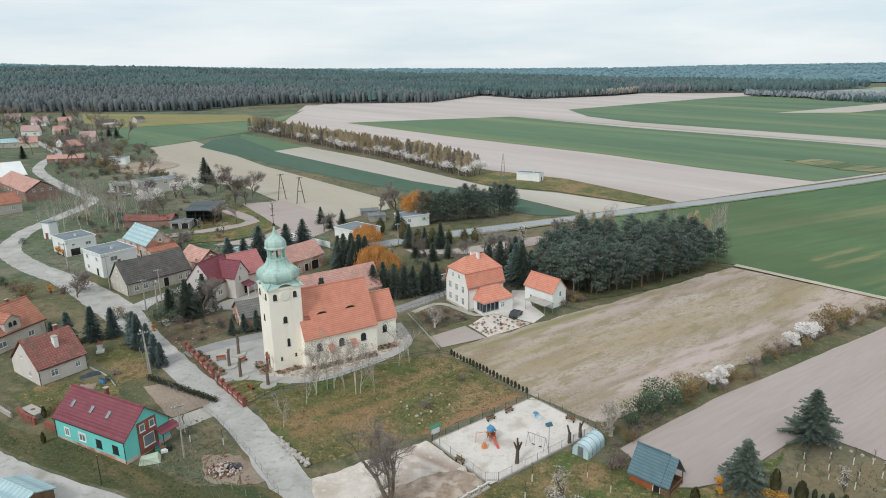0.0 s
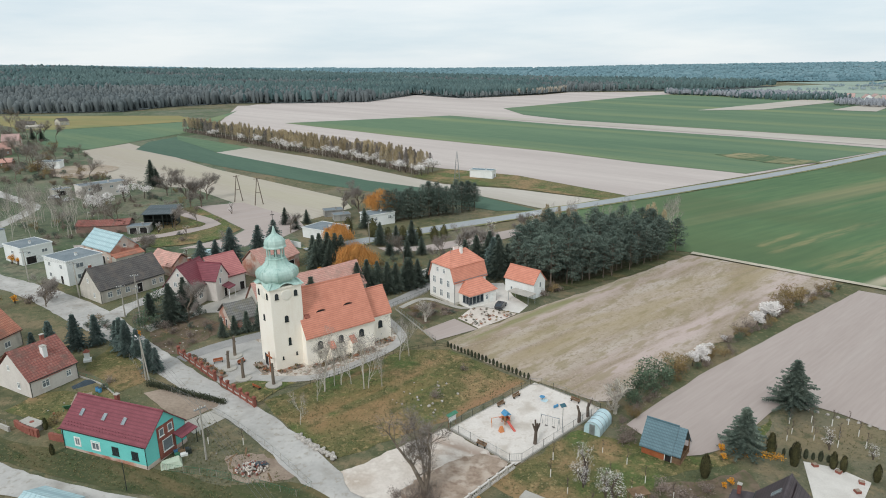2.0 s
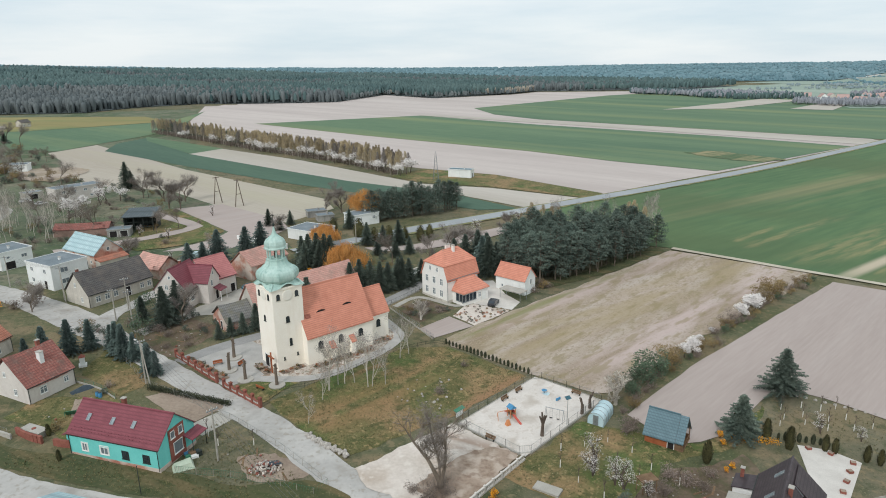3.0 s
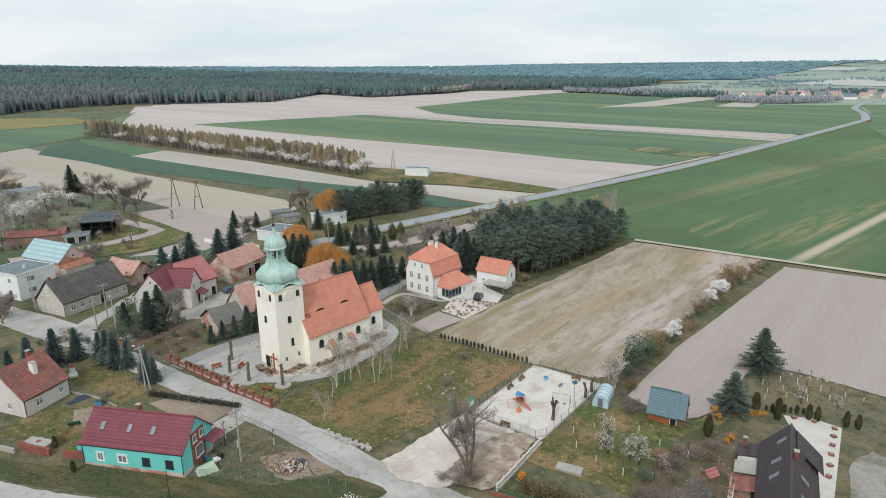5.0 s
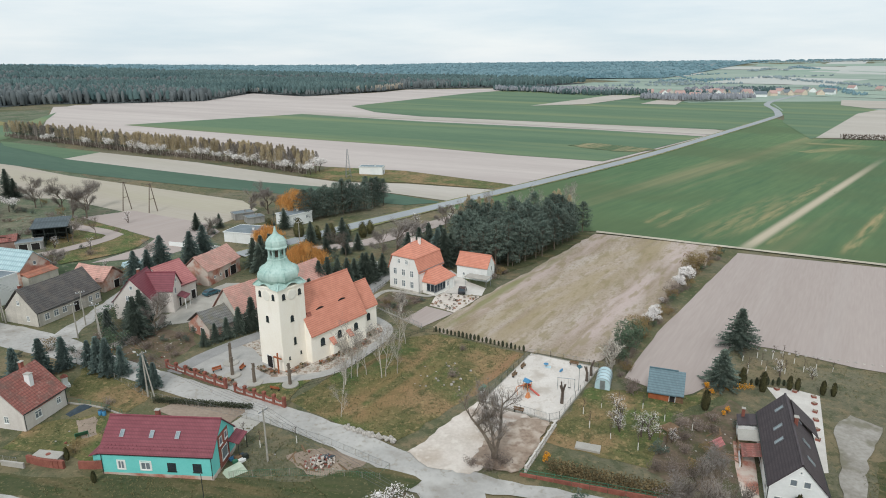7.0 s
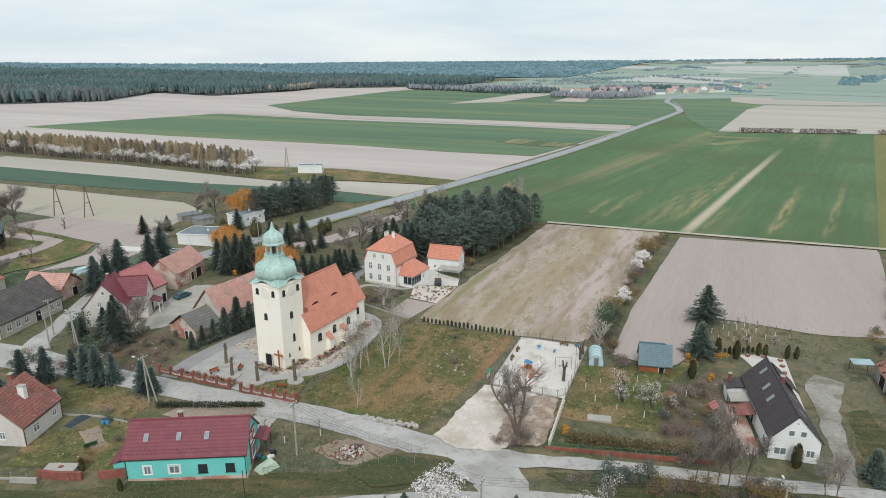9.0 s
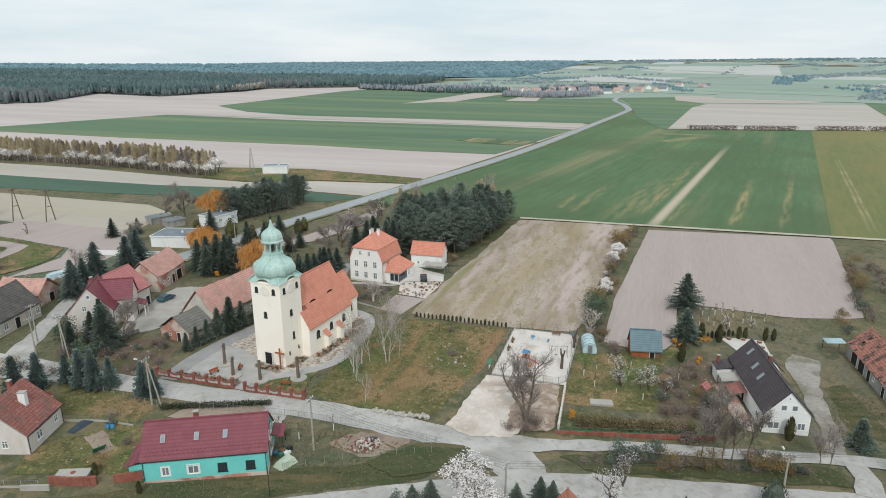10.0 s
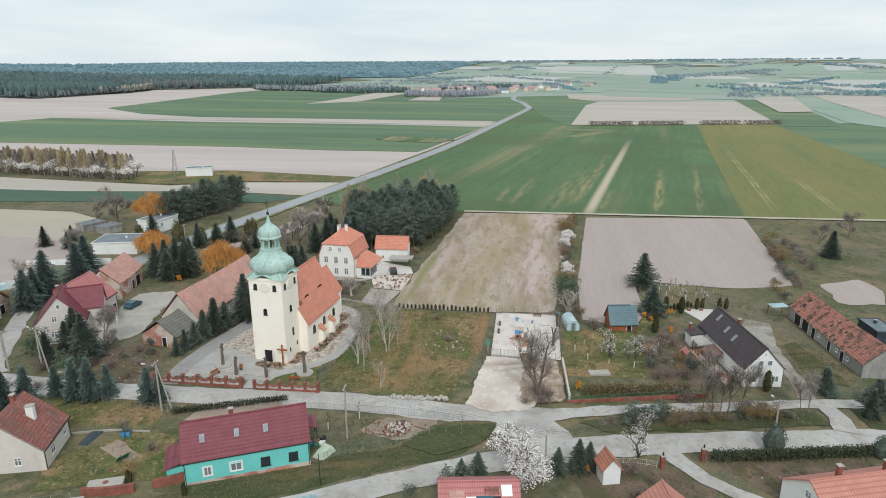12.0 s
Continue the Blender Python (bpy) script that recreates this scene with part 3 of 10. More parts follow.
M_PALE_TARP = material("pale_green_tarpaulin", srgb(176, 190, 168), srgb(200, 210, 190), 1.0, 0.6)
M_LIMEWASH = material("limewashed_trunk", srgb(214, 210, 200), srgb(234, 230, 222), 2.0, 0.9)
M_CAR_WHITE = material("white_car_paint", srgb(222, 224, 226), srgb(232, 234, 236), 0.5, 0.25, gloss=0.6)
M_CAR_BLUE = material("teal_car_paint", srgb(44, 86, 98), srgb(54, 98, 110), 0.5, 0.25, gloss=0.6)
M_CAR_DARK = material("dark_car_paint", srgb(48, 50, 54), srgb(60, 62, 66), 0.5, 0.25, gloss=0.6)
M_RUBBER = material("black_rubber", srgb(32, 32, 32), srgb(44, 44, 44), 3.0, 0.9)
# plants
M_BARK = material("grey_brown_bark", srgb(96, 86, 76), srgb(134, 122, 108), 1.2, 0.95, fine=7.0, space="object", stretch=(1, 1, 0.3), per_object=0.15)
M_BARK_DARK = material("dark_bark", srgb(76, 66, 58), srgb(106, 94, 84), 1.2, 0.95, fine=7.0, space="object", stretch=(1, 1, 0.3), per_object=0.15)
M_BIRCH = material("pale_birch_bark", srgb(172, 164, 152), srgb(206, 200, 188), 1.0, 0.9, fine=6.0, space="object", per_object=0.12)
M_TWIG = material("fine_brown_twigs", srgb(124, 117, 111), srgb(153, 145, 137), 0.5, 1.0, island=0.2, per_object=0.15)
M_SPRUCE = material("blue_green_spruce_needles", srgb(70, 86, 82), srgb(114, 130, 122), 0.8, 0.9, island=0.25, per_object=0.2)
M_SPRUCE_DARK = material("dark_spruce_needles", srgb(66, 79, 71), srgb(110, 121, 107), 0.8, 0.9, island=0.25, per_object=0.2)
M_PINE = material("pine_needles", srgb(70, 85, 77), srgb(115, 128, 115), 0.35, 0.9, fine=2.0, island=0.16, per_object=0.2)
M_THUJA = material("thuja_foliage", srgb(52, 54, 34), srgb(92, 88, 56), 0.9, 0.9, island=0.3, per_object=0.2)
M_HEDGE = material("dark_hedge_foliage", srgb(56, 62, 48), srgb(88, 92, 70), 0.9, 0.9, island=0.25, per_object=0.15)
M_HEDGE_BROWN = material("brownish_hedge_foliage", srgb(92, 80, 56), srgb(128, 112, 80), 0.5, 0.9, island=0.3)
M_WILLOW = material("golden_weeping_willow", srgb(184, 130, 70), srgb(214, 158, 92), 0.6, 0.9, island=0.2, per_object=0.1)
M_BLOSSOM = material("white_blossom", srgb(214, 208, 204), srgb(244, 240, 236), 0.8, 0.8, island=0.12, per_object=0.05)
M_FORSYTHIA = material("yellow_orange_blossom", srgb(222, 144, 30), srgb(244, 180, 50), 0.8, 0.8, island=0.15)
M_BUSH_BROWN = material("ochre_brown_bush", srgb(114, 98, 66), srgb(148, 126, 86), 0.8, 0.95, island=0.25, per_object=0.2)
M_BUSH_GREY = material("bare_grey_brush", srgb(112, 100, 92), srgb(146, 132, 122), 0.8, 1.0, island=0.25, per_object=0.2)
M_LEAF_GREEN = material("dull_evergreen_leaves", srgb(66, 84, 66), srgb(100, 116, 92), 0.8, 0.9, island=0.25, per_object=0.2)
# Far woods carry the blue haze of distance in their base colours.
M_WOOD_FAR = material("haze_tinted_pine_wood", srgb(66, 88, 89), srgb(94, 113, 110), 0.005, 1.0, fine=0.05, island=0.2)
M_WOOD_BARE = material("haze_tinted_bare_wood", srgb(86, 94, 96), srgb(112, 117, 116), 0.006, 1.0, fine=0.05, island=0.18)
M_WOOD_HAZY = material("haze_blue_wood", srgb(94, 123, 131), srgb(116, 143, 149), 0.002, 1.0, fine=0.02, island=0.1)
# Shade beneath the crowns is put into this floor colour.
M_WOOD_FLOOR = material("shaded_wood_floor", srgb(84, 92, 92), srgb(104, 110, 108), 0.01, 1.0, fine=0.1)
M_WOOD_PALE = material("pale_yellowish_brush", srgb(136, 131, 122), srgb(160, 151, 136), 0.02, 1.0, fine=0.1, island=0.25)
# Village tree colour is lightened to blue-grey for the haze between.
M_VILLAGE_WOOD = material("hazy_bare_village_trees", srgb(122, 126, 132), srgb(148, 150, 154), 0.02, 1.0, fine=0.1, island=0.16)
M_BIRCH_BUDS = material("olive_budding_birch_twigs", srgb(158, 144, 116), srgb(194, 178, 146), 0.05, 1.0, fine=0.6, island=0.2, per_object=0.2)
M_GRASS_TUFT = material("tussock_grass", srgb(92, 94, 62), srgb(124, 116, 82), 0.15, 1.0, island=0.28)

# ---- land, fields and roads ----
def land_mesh():
    """Rings of ground from under the camera to the horizon."""
    s, n = Shape(), 180
    radii = [0, 40, 80, 120, 160, 200, 260, 330, 420, 540, 700, 900, 1150, 1320, 1500, 1700, 1900, 2100, 2300, 2500, 2700, 2900, 3100, 3300, 3500, 3700, 3900, 4200, 4600, 5200, 7000]
    for r in radii:
        for k in range(n):
            w = 2 * math.pi * k / n
            x, y = r * math.cos(w), 100 + r * math.sin(w)
            s.v.append((x, y, ground_z(x, y)))
    for j in range(len(radii) - 1):
        s.f += [(j * n + k, (j + 1) * n + k, (j + 1) * n + (k + 1) % n, j * n + (k + 1) % n) for k in range(n)]
    return s


M_GROUND_WEST = material("damp_village_grass", srgb(84, 96, 74), srgb(112, 117, 94), 0.045, 1.0, fine=0.9, bump=0.9)
overlay(M_GROUND_WEST, srgb(70, 88, 58), None, 0.03, (0.48, 0.6), 0.7)
overlay(M_GROUND_WEST, srgb(128, 120, 102), None, 0.08, (0.53, 0.62), 0.65)
overlay(M_GROUND_WEST, srgb(66, 76, 62), None, 0.4, (0.52, 0.64), 0.6)
overlay(M_GROUND_WEST, srgb(142, 138, 118), None, 1.0, (0.58, 0.67), 0.5)
tagged(new("ground", land_mesh().data("ground", M_GROUND)), "rough spring grass and weeds, green and straw coloured", "ground", kind="structure")


def sheet(name, outline, mat, lift, label, category, kind="structure", step=0.0):
    """A flat piece of ground cover that follows the land."""
    bm = bmesh.new()
    bm.faces.new([bm.verts.new((x, y, 0)) for x, y in outline])
    if step:
        for axis in (0, 1):
            lo, hi = min(p[axis] for p in outline), max(p[axis] for p in outline)
            for k in range(1, int((hi - lo) / step) + 1):
                co, no = [0, 0, 0], [0, 0, 0]
                co[axis], no[axis] = lo + k * step, 1
                bmesh.ops.bisect_plane(bm, geom=bm.verts[:] + bm.edges[:] + bm.faces[:], plane_co=co, plane_no=no)
    bmesh.ops.triangulate(bm, faces=bm.faces[:])
    for v in bm.verts:
        v.co.z = ground_z(v.co.x, v.co.y) + lift
    bm.normal_update()
    if sum(f.normal.z for f in bm.faces) < 0:
        bmesh.ops.reverse_faces(bm, faces=bm.faces[:])
    me = bpy.data.meshes.new(name)
    bm.to_mesh(me)
    bm.free()
    me.materials.append(mat)
    return tagged(new(name, me), label, category, kind=kind)


def ragged(outline, step, amount, seed):
    """The outline with an uneven, trodden edge."""
    r, out = random.Random(seed), []
    for x, y, _ in along(outline + outline[:1], step):
        out.append((x + r.uniform(-amount, amount), y + r.uniform(-amount, amount)))
    return out


def smooth_line(points, step=4.0):
    """A soft curve through the points."""
    out, n = [], len(points)
    for i in range(n - 1):
        p0, p1, p2, p3 = points[max(i - 1, 0)], points[i], points[i + 1], points[min(i + 2, n - 1)]
        m = max(2, int(math.dist(p1, p2) / step))
        for k in range(m):
            t = k / m
            out.append(tuple(0.5 * (2 * b + (c - a) * t + (2 * a - 5 * b + 4 * c - d) * t * t + (3 * b - a - 3 * c + d) * t ** 3)
                             for a, b, c, d in zip(p0, p1, p2, p3)))
    return out + [points[-1]]


def strip(name, points, width, mat, lift, label, category, step=4.0, uneven=0.0, seed=1, kind="structure"):
    """A road or path of a width (a number, or one for each given point) along a line."""
    widths = width if isinstance(width, (list, tuple)) else [width] * len(points)
    line = smooth_line([(x, y, w) for (x, y), w in zip(points, widths)], step)
    r, s, n = random.Random(seed), Shape(), len(line)
    for i, (x, y, w) in enumerate(line):
        a, b = line[max(i - 1, 0)], line[min(i + 1, n - 1)]
        d = math.hypot(b[0] - a[0], b[1] - a[1])
        nx, ny = -(b[1] - a[1]) / d, (b[0] - a[0]) / d
        for k in (-0.5, -0.25, 0.0, 0.25, 0.5):
            off = k * w + (r.uniform(-uneven, uneven) if abs(k) == 0.5 else 0)
            px, py = x + nx * off, y + ny * off
            s.v.append((px, py, ground_z(px, py) + lift + (0.03 if k == 0 else 0)))
    for i in range(n - 1):
        s.f += [(i * 5 + k + 1, i * 5 + k, i * 5 + 5 + k, i * 5 + 6 + k) for k in range(4)]
    return tagged(new(name, s.data(name, mat)), label, category, kind=kind)


sheet("village_grass", [(-60.0, 204.0), (-96.0, 176.0), (-150.0, 150.0), (-330.0, 300.0), (-560.0, 620.0), (-480.0, 712.0), (-283.0, 745.0), (-190.0, 884.0), (-150.0, 610.0), (-92.0, 372.0), (-44.0, 252.0), (-26.0, 206.0)], M_GROUND_WEST, 0.03, "damp green and brown grass round the village gardens", "grass", step=60)
BIG_BROWN = [(-149.9, 609.6), (-185.8, 872.8), (-73.2, 906.9), (-21.0, 962.6), (69.2, 1127.9), (141.7, 1021.9), (271.3, 1116.2), (342.7, 1204.7), (652.7, 1244.0),
             (392.5, 448.2), (204.8, 336.6), (103.5, 279.0), (66.0, 330.4), (31.5, 355.0), (12.4, 373.2), (-76.8, 519.1), (-133.4, 589.0)]
sheet("field_brown", BIG_BROWN, M_SOIL, 0.10, "wide field of harrowed pinkish-brown sandy soil", "field", step=150)
sheet("field_green_main", [(-91.7, 614.0), (67.2, 694.5), (164.1, 591.2), (283.1, 490.4), (345.8, 421.6), (208.9, 342.4), (189.0, 331.4), (146.8, 370.2), (107.3, 418.1), (3.3, 514.5)],
      M_CROP, 0.25, "long strip of young green winter crop", "field", step=150)
sheet("field_lane", [(69.2, 708.6), (179.1, 636.9), (307.7, 529.1), (396.9, 451.6), (361.4, 429.9), (288.3, 498.5), (169.4, 607.6), (67.2, 694.5)], M_SOIL_PALE, 0.30,
      "pale strip of bare soil between green crops", "field", step=150)
sheet("field_green_north", [(144.4, 799.3), (429.3, 1080.3), (665.9, 1243.8), (662.1, 1087.5), (723.7, 956.7), (636.6, 772.8), (772.9, 757.2), (608.6, 576.8), (404.4, 454.5),
                            (310.6, 533.7), (181.1, 643.1), (149.0, 704.6)], M_CROP, 0.25, "broad green winter crop field towards the far village", "field", step=150)
sheet("field_pale_a", [(372.3, 761.6), (637.8, 963.1), (684.3, 927.8), (461.3, 771.2)], M_SOIL_PALE, 0.55, "wedge of pale bare soil in green crop", "field", step=150)
sheet("field_pale_b", [(543.1, 761.5), (676.5, 869.6), (716.5, 865.9), (581.9, 735.9)], M_SOIL_PALE, 0.55, "small wedge of pale bare soil", "field", step=150)
sheet("field_bare_patch", ragged([(207.9, 400.0), (230.5, 407.5), (256.4, 367.1), (235.0, 356.0), (214.8, 376.0)], 6, 2.5, 3), M_STREAK, 0.45, "thin pale patch in green crop", "field")
sheet("field_grass_plot", [(11.9, 332.7), (31.5, 355.0), (66.5, 332.1), (104.1, 280.2), (93.8, 270.5), (57.3, 300.1), (27.0, 313.3)], M_MEADOW, 0.2, "grassy plot round a small white shed", "grass")
sheet("field_pale_strip", [(-106.5, 423.4), (-91.6, 446.6), (-36.1, 390.3), (7.8, 333.7), (26.5, 310.5), (56.5, 297.4), (93.3, 269.3), (64.1, 252.7), (37.2, 285.6), (-9.6, 322.1), (-55.6, 369.3)],
      M_SOIL_PALE, 0.15, "strip of pale dry soil beside a row of birches", "field", step=120)
sheet("field_dark_strip", [(-165.9, 478.2), (-154.9, 511.2), (-106.5, 423.4), (-55.6, 369.3), (-9.6, 322.1), (37.2, 285.6), (58.4, 254.1), (41.5, 254.0), (11.0, 279.6), (-35.3, 316.6), (-90.5, 368.4), (-160.9, 439.9)],
      M_CROP_DARK, 0.12, "narrow strip of dark green winter crop", "field", step=120)
sheet("field_light_wedge", [(-158.3, 518.3), (-90.0, 446.3), (-105.6, 423.2), (-150.3, 491.9)], M_CROP, 0.2, "wedge of yellowish young crop", "field")
sheet("field_pale_west", [(-191.8, 434.2), (-176.6, 471.7), (-94.0, 362.9), (-19.5, 281.6), (-15.1, 262.5), (-31.7, 241.4), (-45.4, 251.5), (-88.1, 306.0), (-119.9, 318.8), (-151.1, 350.4), (-171.3, 401.6)],
      M_STRAW, 0.08, "pale straw-coloured field behind the village gardens", "field", step=120)
sheet("garden_scrub", ragged([(-180.0, 371.0), (-155.0, 378.0), (-141.0, 364.0), (-148.0, 332.0), (-166.0, 340.0)], 6, 0.6, 31), M_STUBBLE, 0.3, "scrubby grass beside a pale field", "grass")
sheet("field_plot_brown", [(-76.5, 268.8), (-60.0, 275.0), (-34.6, 247.0), (-30.2, 233.4), (-36.0, 219.9), (-46.0, 209.9), (-66.0, 208.6), (-53.0, 221.0), (-50.2, 230.6)], M_SOIL_DARK, 0.12, "tilled garden plot of brown soil", "field")
sheet("field_yellow_west", [(-384.6, 692.4), (-208.9, 694.0), (-174.2, 640.0), (-225.0, 593.0), (-280.0, 552.0), (-330.0, 600.0)], M_GOLD, 0.2, "yellowish meadow below the forest", "field", step=120)
sheet("field_green_west", [(-280.0, 550.0), (-225.0, 591.0), (-174.0, 636.0), (-168.9, 681.4), (-165.0, 760.0), (-150.0, 560.0), (-160.0, 525.0), (-189.0, 441.0), (-222.0, 455.0), (-240.0, 480.0)], M_CROP, 0.2, "green meadow behind the village", "field", step=120)
sheet("field_south_green", [(57.8, 246.9), (137.0, 286.2), (238.2, 347.4), (545.0, 535.0), (533.3, 504.7), (423.5, 388.0), (545.0, 321.5), (169.0, 119.6), (124.4, 162.2), (93.3, 194.1), (69.1, 206.0)],
      M_CROP_SOUTH, 0.12, "large green crop field with bare sandy streaks", "field", step=120)
sheet("field_olive", [(545.0, 321.5), (168.0, 119.2), (206.8, 82.5), (364.1, 119.1), (622.0, 277.0)], M_OLIVE, 0.16, "yellow-green field with tractor tracks", "field", step=120)
sheet("field_green_east", [(622.0, 277.0), (364.1, 119.1), (420.0, 20.0), (800.0, 120.0), (720.0, 226.0)], M_CROP, 0.2, "green crop field", "field", step=150)
sheet("field_white", [(429.4, 388.8), (700.5, 559.5), (784.0, 594.6), (998.5, 468.1), (987.5, 447.4), (623.4, 277.2)], M_SOIL_PALE, 0.3, "wide pale field of dry bare soil", "field", step=150)
sheet("field_white_b", [(1111.8, 496.3), (1240.0, 475.1), (847.5, 311.4), (791.1, 332.5)], M_SOIL_PALE, 1.2, "far pale field of bare soil", "field", step=150)
sheet("field_green_far", [(552.0, 530.0), (596.0, 570.0), (660.0, 630.0), (730.0, 706.0), (770.0, 757.0), (896.0, 733.0), (812.0, 670.0), (796.0, 617.0), (784.0, 594.6), (700.5, 559.5), (429.4, 388.8), (417.4, 383.3), (470.0, 445.0), (520.0, 503.0)], M_CROP, 0.3, "green crop field beyond the bend of the road", "field", step=150)
strip("field_track", [(92.5, 193.5), (124.0, 162.8), (168.5, 119.6), (207.0, 82.4), (260.0, 30.0)], 2.4, M_DIRT, 0.34, "pale dirt track along the field edges", "track", step=8, uneven=0.2)
STUBBLE = [(91.2, 192.1), (120.0, 166.9), (106.3, 154.3), (65.6, 128.6), (35.3, 106.6), (25.1, 117.2), (11.3, 131.5), (10.6, 135.0), (27.4, 147.5), (55.7, 167.0)]
sheet("field_fallow", ragged(STUBBLE, 4, 0.6, 7), M_STUBBLE, 0.10, "fallow field of dry grass and pale stalks", "field", step=60)
PLOUGH = [(120.9, 158.0), (167.1, 118.8), (98.0, 77.8), (84.1, 87.2), (72.0, 104.2), (67.1, 105.5), (49.4, 92.8), (41.1, 90.7), (36.9, 100.9), (57.3, 116.6)]
sheet("field_harrowed", ragged(PLOUGH, 5, 0.12, 8), M_SOIL_DARK, 0.12, "smoothly harrowed greyish-brown field", "field", step=60)
sheet("sand_lot_east", ragged([(104.8, 73.9), (118.5, 68.3), (110.9, 60.3), (101.3, 58.0), (92.9, 65.2)], 3, 0.5, 9), M_SOIL_DARK, 0.10, "bare sandy yard behind a barn", "ground")

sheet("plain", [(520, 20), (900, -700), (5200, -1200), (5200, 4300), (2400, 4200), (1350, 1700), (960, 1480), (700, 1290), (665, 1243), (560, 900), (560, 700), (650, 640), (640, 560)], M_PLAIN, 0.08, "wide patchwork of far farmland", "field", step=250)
sheet("field_white_far", [(924.0, 757.0), (1003.0, 680.0), (1017.0, 532.5), (917.7, 541.0), (796.5, 617.6), (812.0, 670.0)], M_SOIL_PALE, 0.5, "far strip of pale bare soil", "field", step=150)
sheet("field_dark_far", [(1077.5, 517.7), (1144.2, 506.4), (818.8, 299.0), (658.9, 223.1), (599.2, 260.3), (655.2, 289.4)], M_CROP, 0.42, "dark green crop beyond a hedge", "field", step=150)
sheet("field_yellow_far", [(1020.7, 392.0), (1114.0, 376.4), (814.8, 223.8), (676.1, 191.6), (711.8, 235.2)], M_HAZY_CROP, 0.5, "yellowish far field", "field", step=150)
sheet("field_pale_far", [(1324.1, 465.9), (1814.6, 456.3), (825.8, 226.4), (1137.5, 381.2)], M_SOIL_PALE, 0.46, "wide pale far field", "field", step=150)

# far patchwork beyond the last village
far = random.Random(11)
for k in range(60):
    d, a = far.uniform(1350, 4600), radians(far.uniform(4, 52))
    x, y, l, w = d * math.cos(a), 100 + d * math.sin(a), far.uniform(150, 420), far.uniform(60, 170)
    if inside(x, y, [(429, 388), (863, 680), (969, 860), (700, 1250), (400, 450)]):
        continue
    h = radians(far.choice((35, 31, -55, 20)))
    c, s_ = math.cos(h), math.sin(h)
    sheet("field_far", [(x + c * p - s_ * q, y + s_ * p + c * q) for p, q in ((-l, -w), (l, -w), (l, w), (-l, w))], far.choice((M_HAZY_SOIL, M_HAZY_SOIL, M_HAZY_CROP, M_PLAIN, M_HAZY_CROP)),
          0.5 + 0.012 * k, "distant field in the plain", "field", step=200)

# roads
strip("road_main", [(-26.0, 203.0), (-3.0, 216.5), (17.8, 228.5), (46.6, 243.5), (80.6, 261.6), (134.5, 290.0), (233.0, 345.5), (400.0, 449.0), (555.4, 546.3), (590.0, 572.0), (652.8, 634.9), (721.3, 712.3), (825.8, 789.4), (1059.4, 932.2)],
      [6, 6, 6.4, 6.4, 6.4, 6.4, 6.4, 6.6, 7, 8, 8, 8, 8, 8], M_ASPHALT, 0.42, "grey asphalt country road through the fields", "road")
strip("verge_main", [(-26.0, 203.0), (-3.0, 216.5), (17.8, 228.5), (46.6, 243.5), (80.6, 261.6), (134.5, 290.0), (233.0, 345.5), (400.0, 449.0), (555.4, 546.3)], [8, 8, 8.6, 8.6, 8.6, 8.6, 8.8, 9, 9], M_VERGE, 0.34,
      "grassy road verge", "verge", uneven=0.6)
strip("road_village", [(-6.5, 82.0), (-9.6, 88.0), (-21.5, 104.0), (-33.5, 116.6), (-44.0, 127.7), (-55.0, 139.5), (-69.0, 154.0), (-90.5, 172.2), (-109.5, 184.8), (-126.0, 200.0), (-134.5, 219.0), (-136.4, 236.0),
                       (-137.6, 262.0), (-143.1, 275.8), (-170.8, 301.9), (-204.8, 338.6), (-220.5, 365.8), (-239.4, 410.0), (-289.0, 464.6)],
      [8.5, 6.0, 5.6, 5.4, 5.2, 5.4, 8.6, 7.0, 6.6, 6.2, 6.0, 5.4, 5.2, 5, 5, 5.5, 5.5, 5.5, 5.5], M_GRAVEL, 0.07, "pale worn village street", "road", step=2.0, uneven=0.22)
strip("road_lower", [(-92.0, 117.0), (-62.0, 97.4), (-49.5, 91.0), (-37.5, 86.6), (-28.0, 83.0), (-19.0, 79.2), (-11.5, 75.0), (-2.6, 70.2), (10.0, 60.8), (28.8, 45.6), (60.0, 20.0)], [5, 4.8, 4.6, 4.4, 4.4, 4.6, 5.6, 5.6, 5.0, 4.9, 4.9], M_GRAVEL, 0.11,
      "pale gravel lane below the village green", "road", step=2.0, uneven=0.22)
strip("road_link", [(-12.5, 90.5), (-6.5, 83.0), (-6.0, 77.0), (-9.5, 72.5)], [7, 8, 7.5, 6], M_GRAVEL, 0.14, "pale gravel junction of two lanes", "road", step=1.5, uneven=0.3)
strip("road_upper", [(-6.0, 84.5), (2.0, 78.8), (12.6, 71.5), (23.0, 63.0), (34.3, 54.1), (45.5, 44.5), (60.0, 30.0)], [5.6, 3.2, 2.7, 2.8, 2.8, 2.8, 2.8], M_GRAVEL, 0.17, "narrow gravel lane with a grassy verge", "road", step=2.0, uneven=0.25)
strip("road_gap", [(36.8, 52.6), (33.5, 48.8), (30.0, 46.6)], [3.4, 3.2, 4.2], M_GRAVEL, 0.2, "gravel link between two lanes", "road", step=1.5, uneven=0.25)
strip("driveway_white_house", [(36.5, 54.5), (41.5, 57.5), (47.6, 62.6), (54.6, 68.0), (60.6, 72.4), (66.0, 74.4)], [3, 2.8, 3.2, 3.8, 6.0, 5.0], M_MUD, 0.1, "grey muddy driveway between a house and a barn", "driveway", step=1.8, uneven=0.25)
strip("church_lane", [(-42.5, 130.5), (-37.5, 135.5), (-30.0, 140.5), (-17.8, 147.0), (-3.5, 155.5), (6.5, 166.0), (14.0, 176.0)], 3.4, M_LANE, 0.08, "narrow paved lane behind the church", "road", step=2.5)
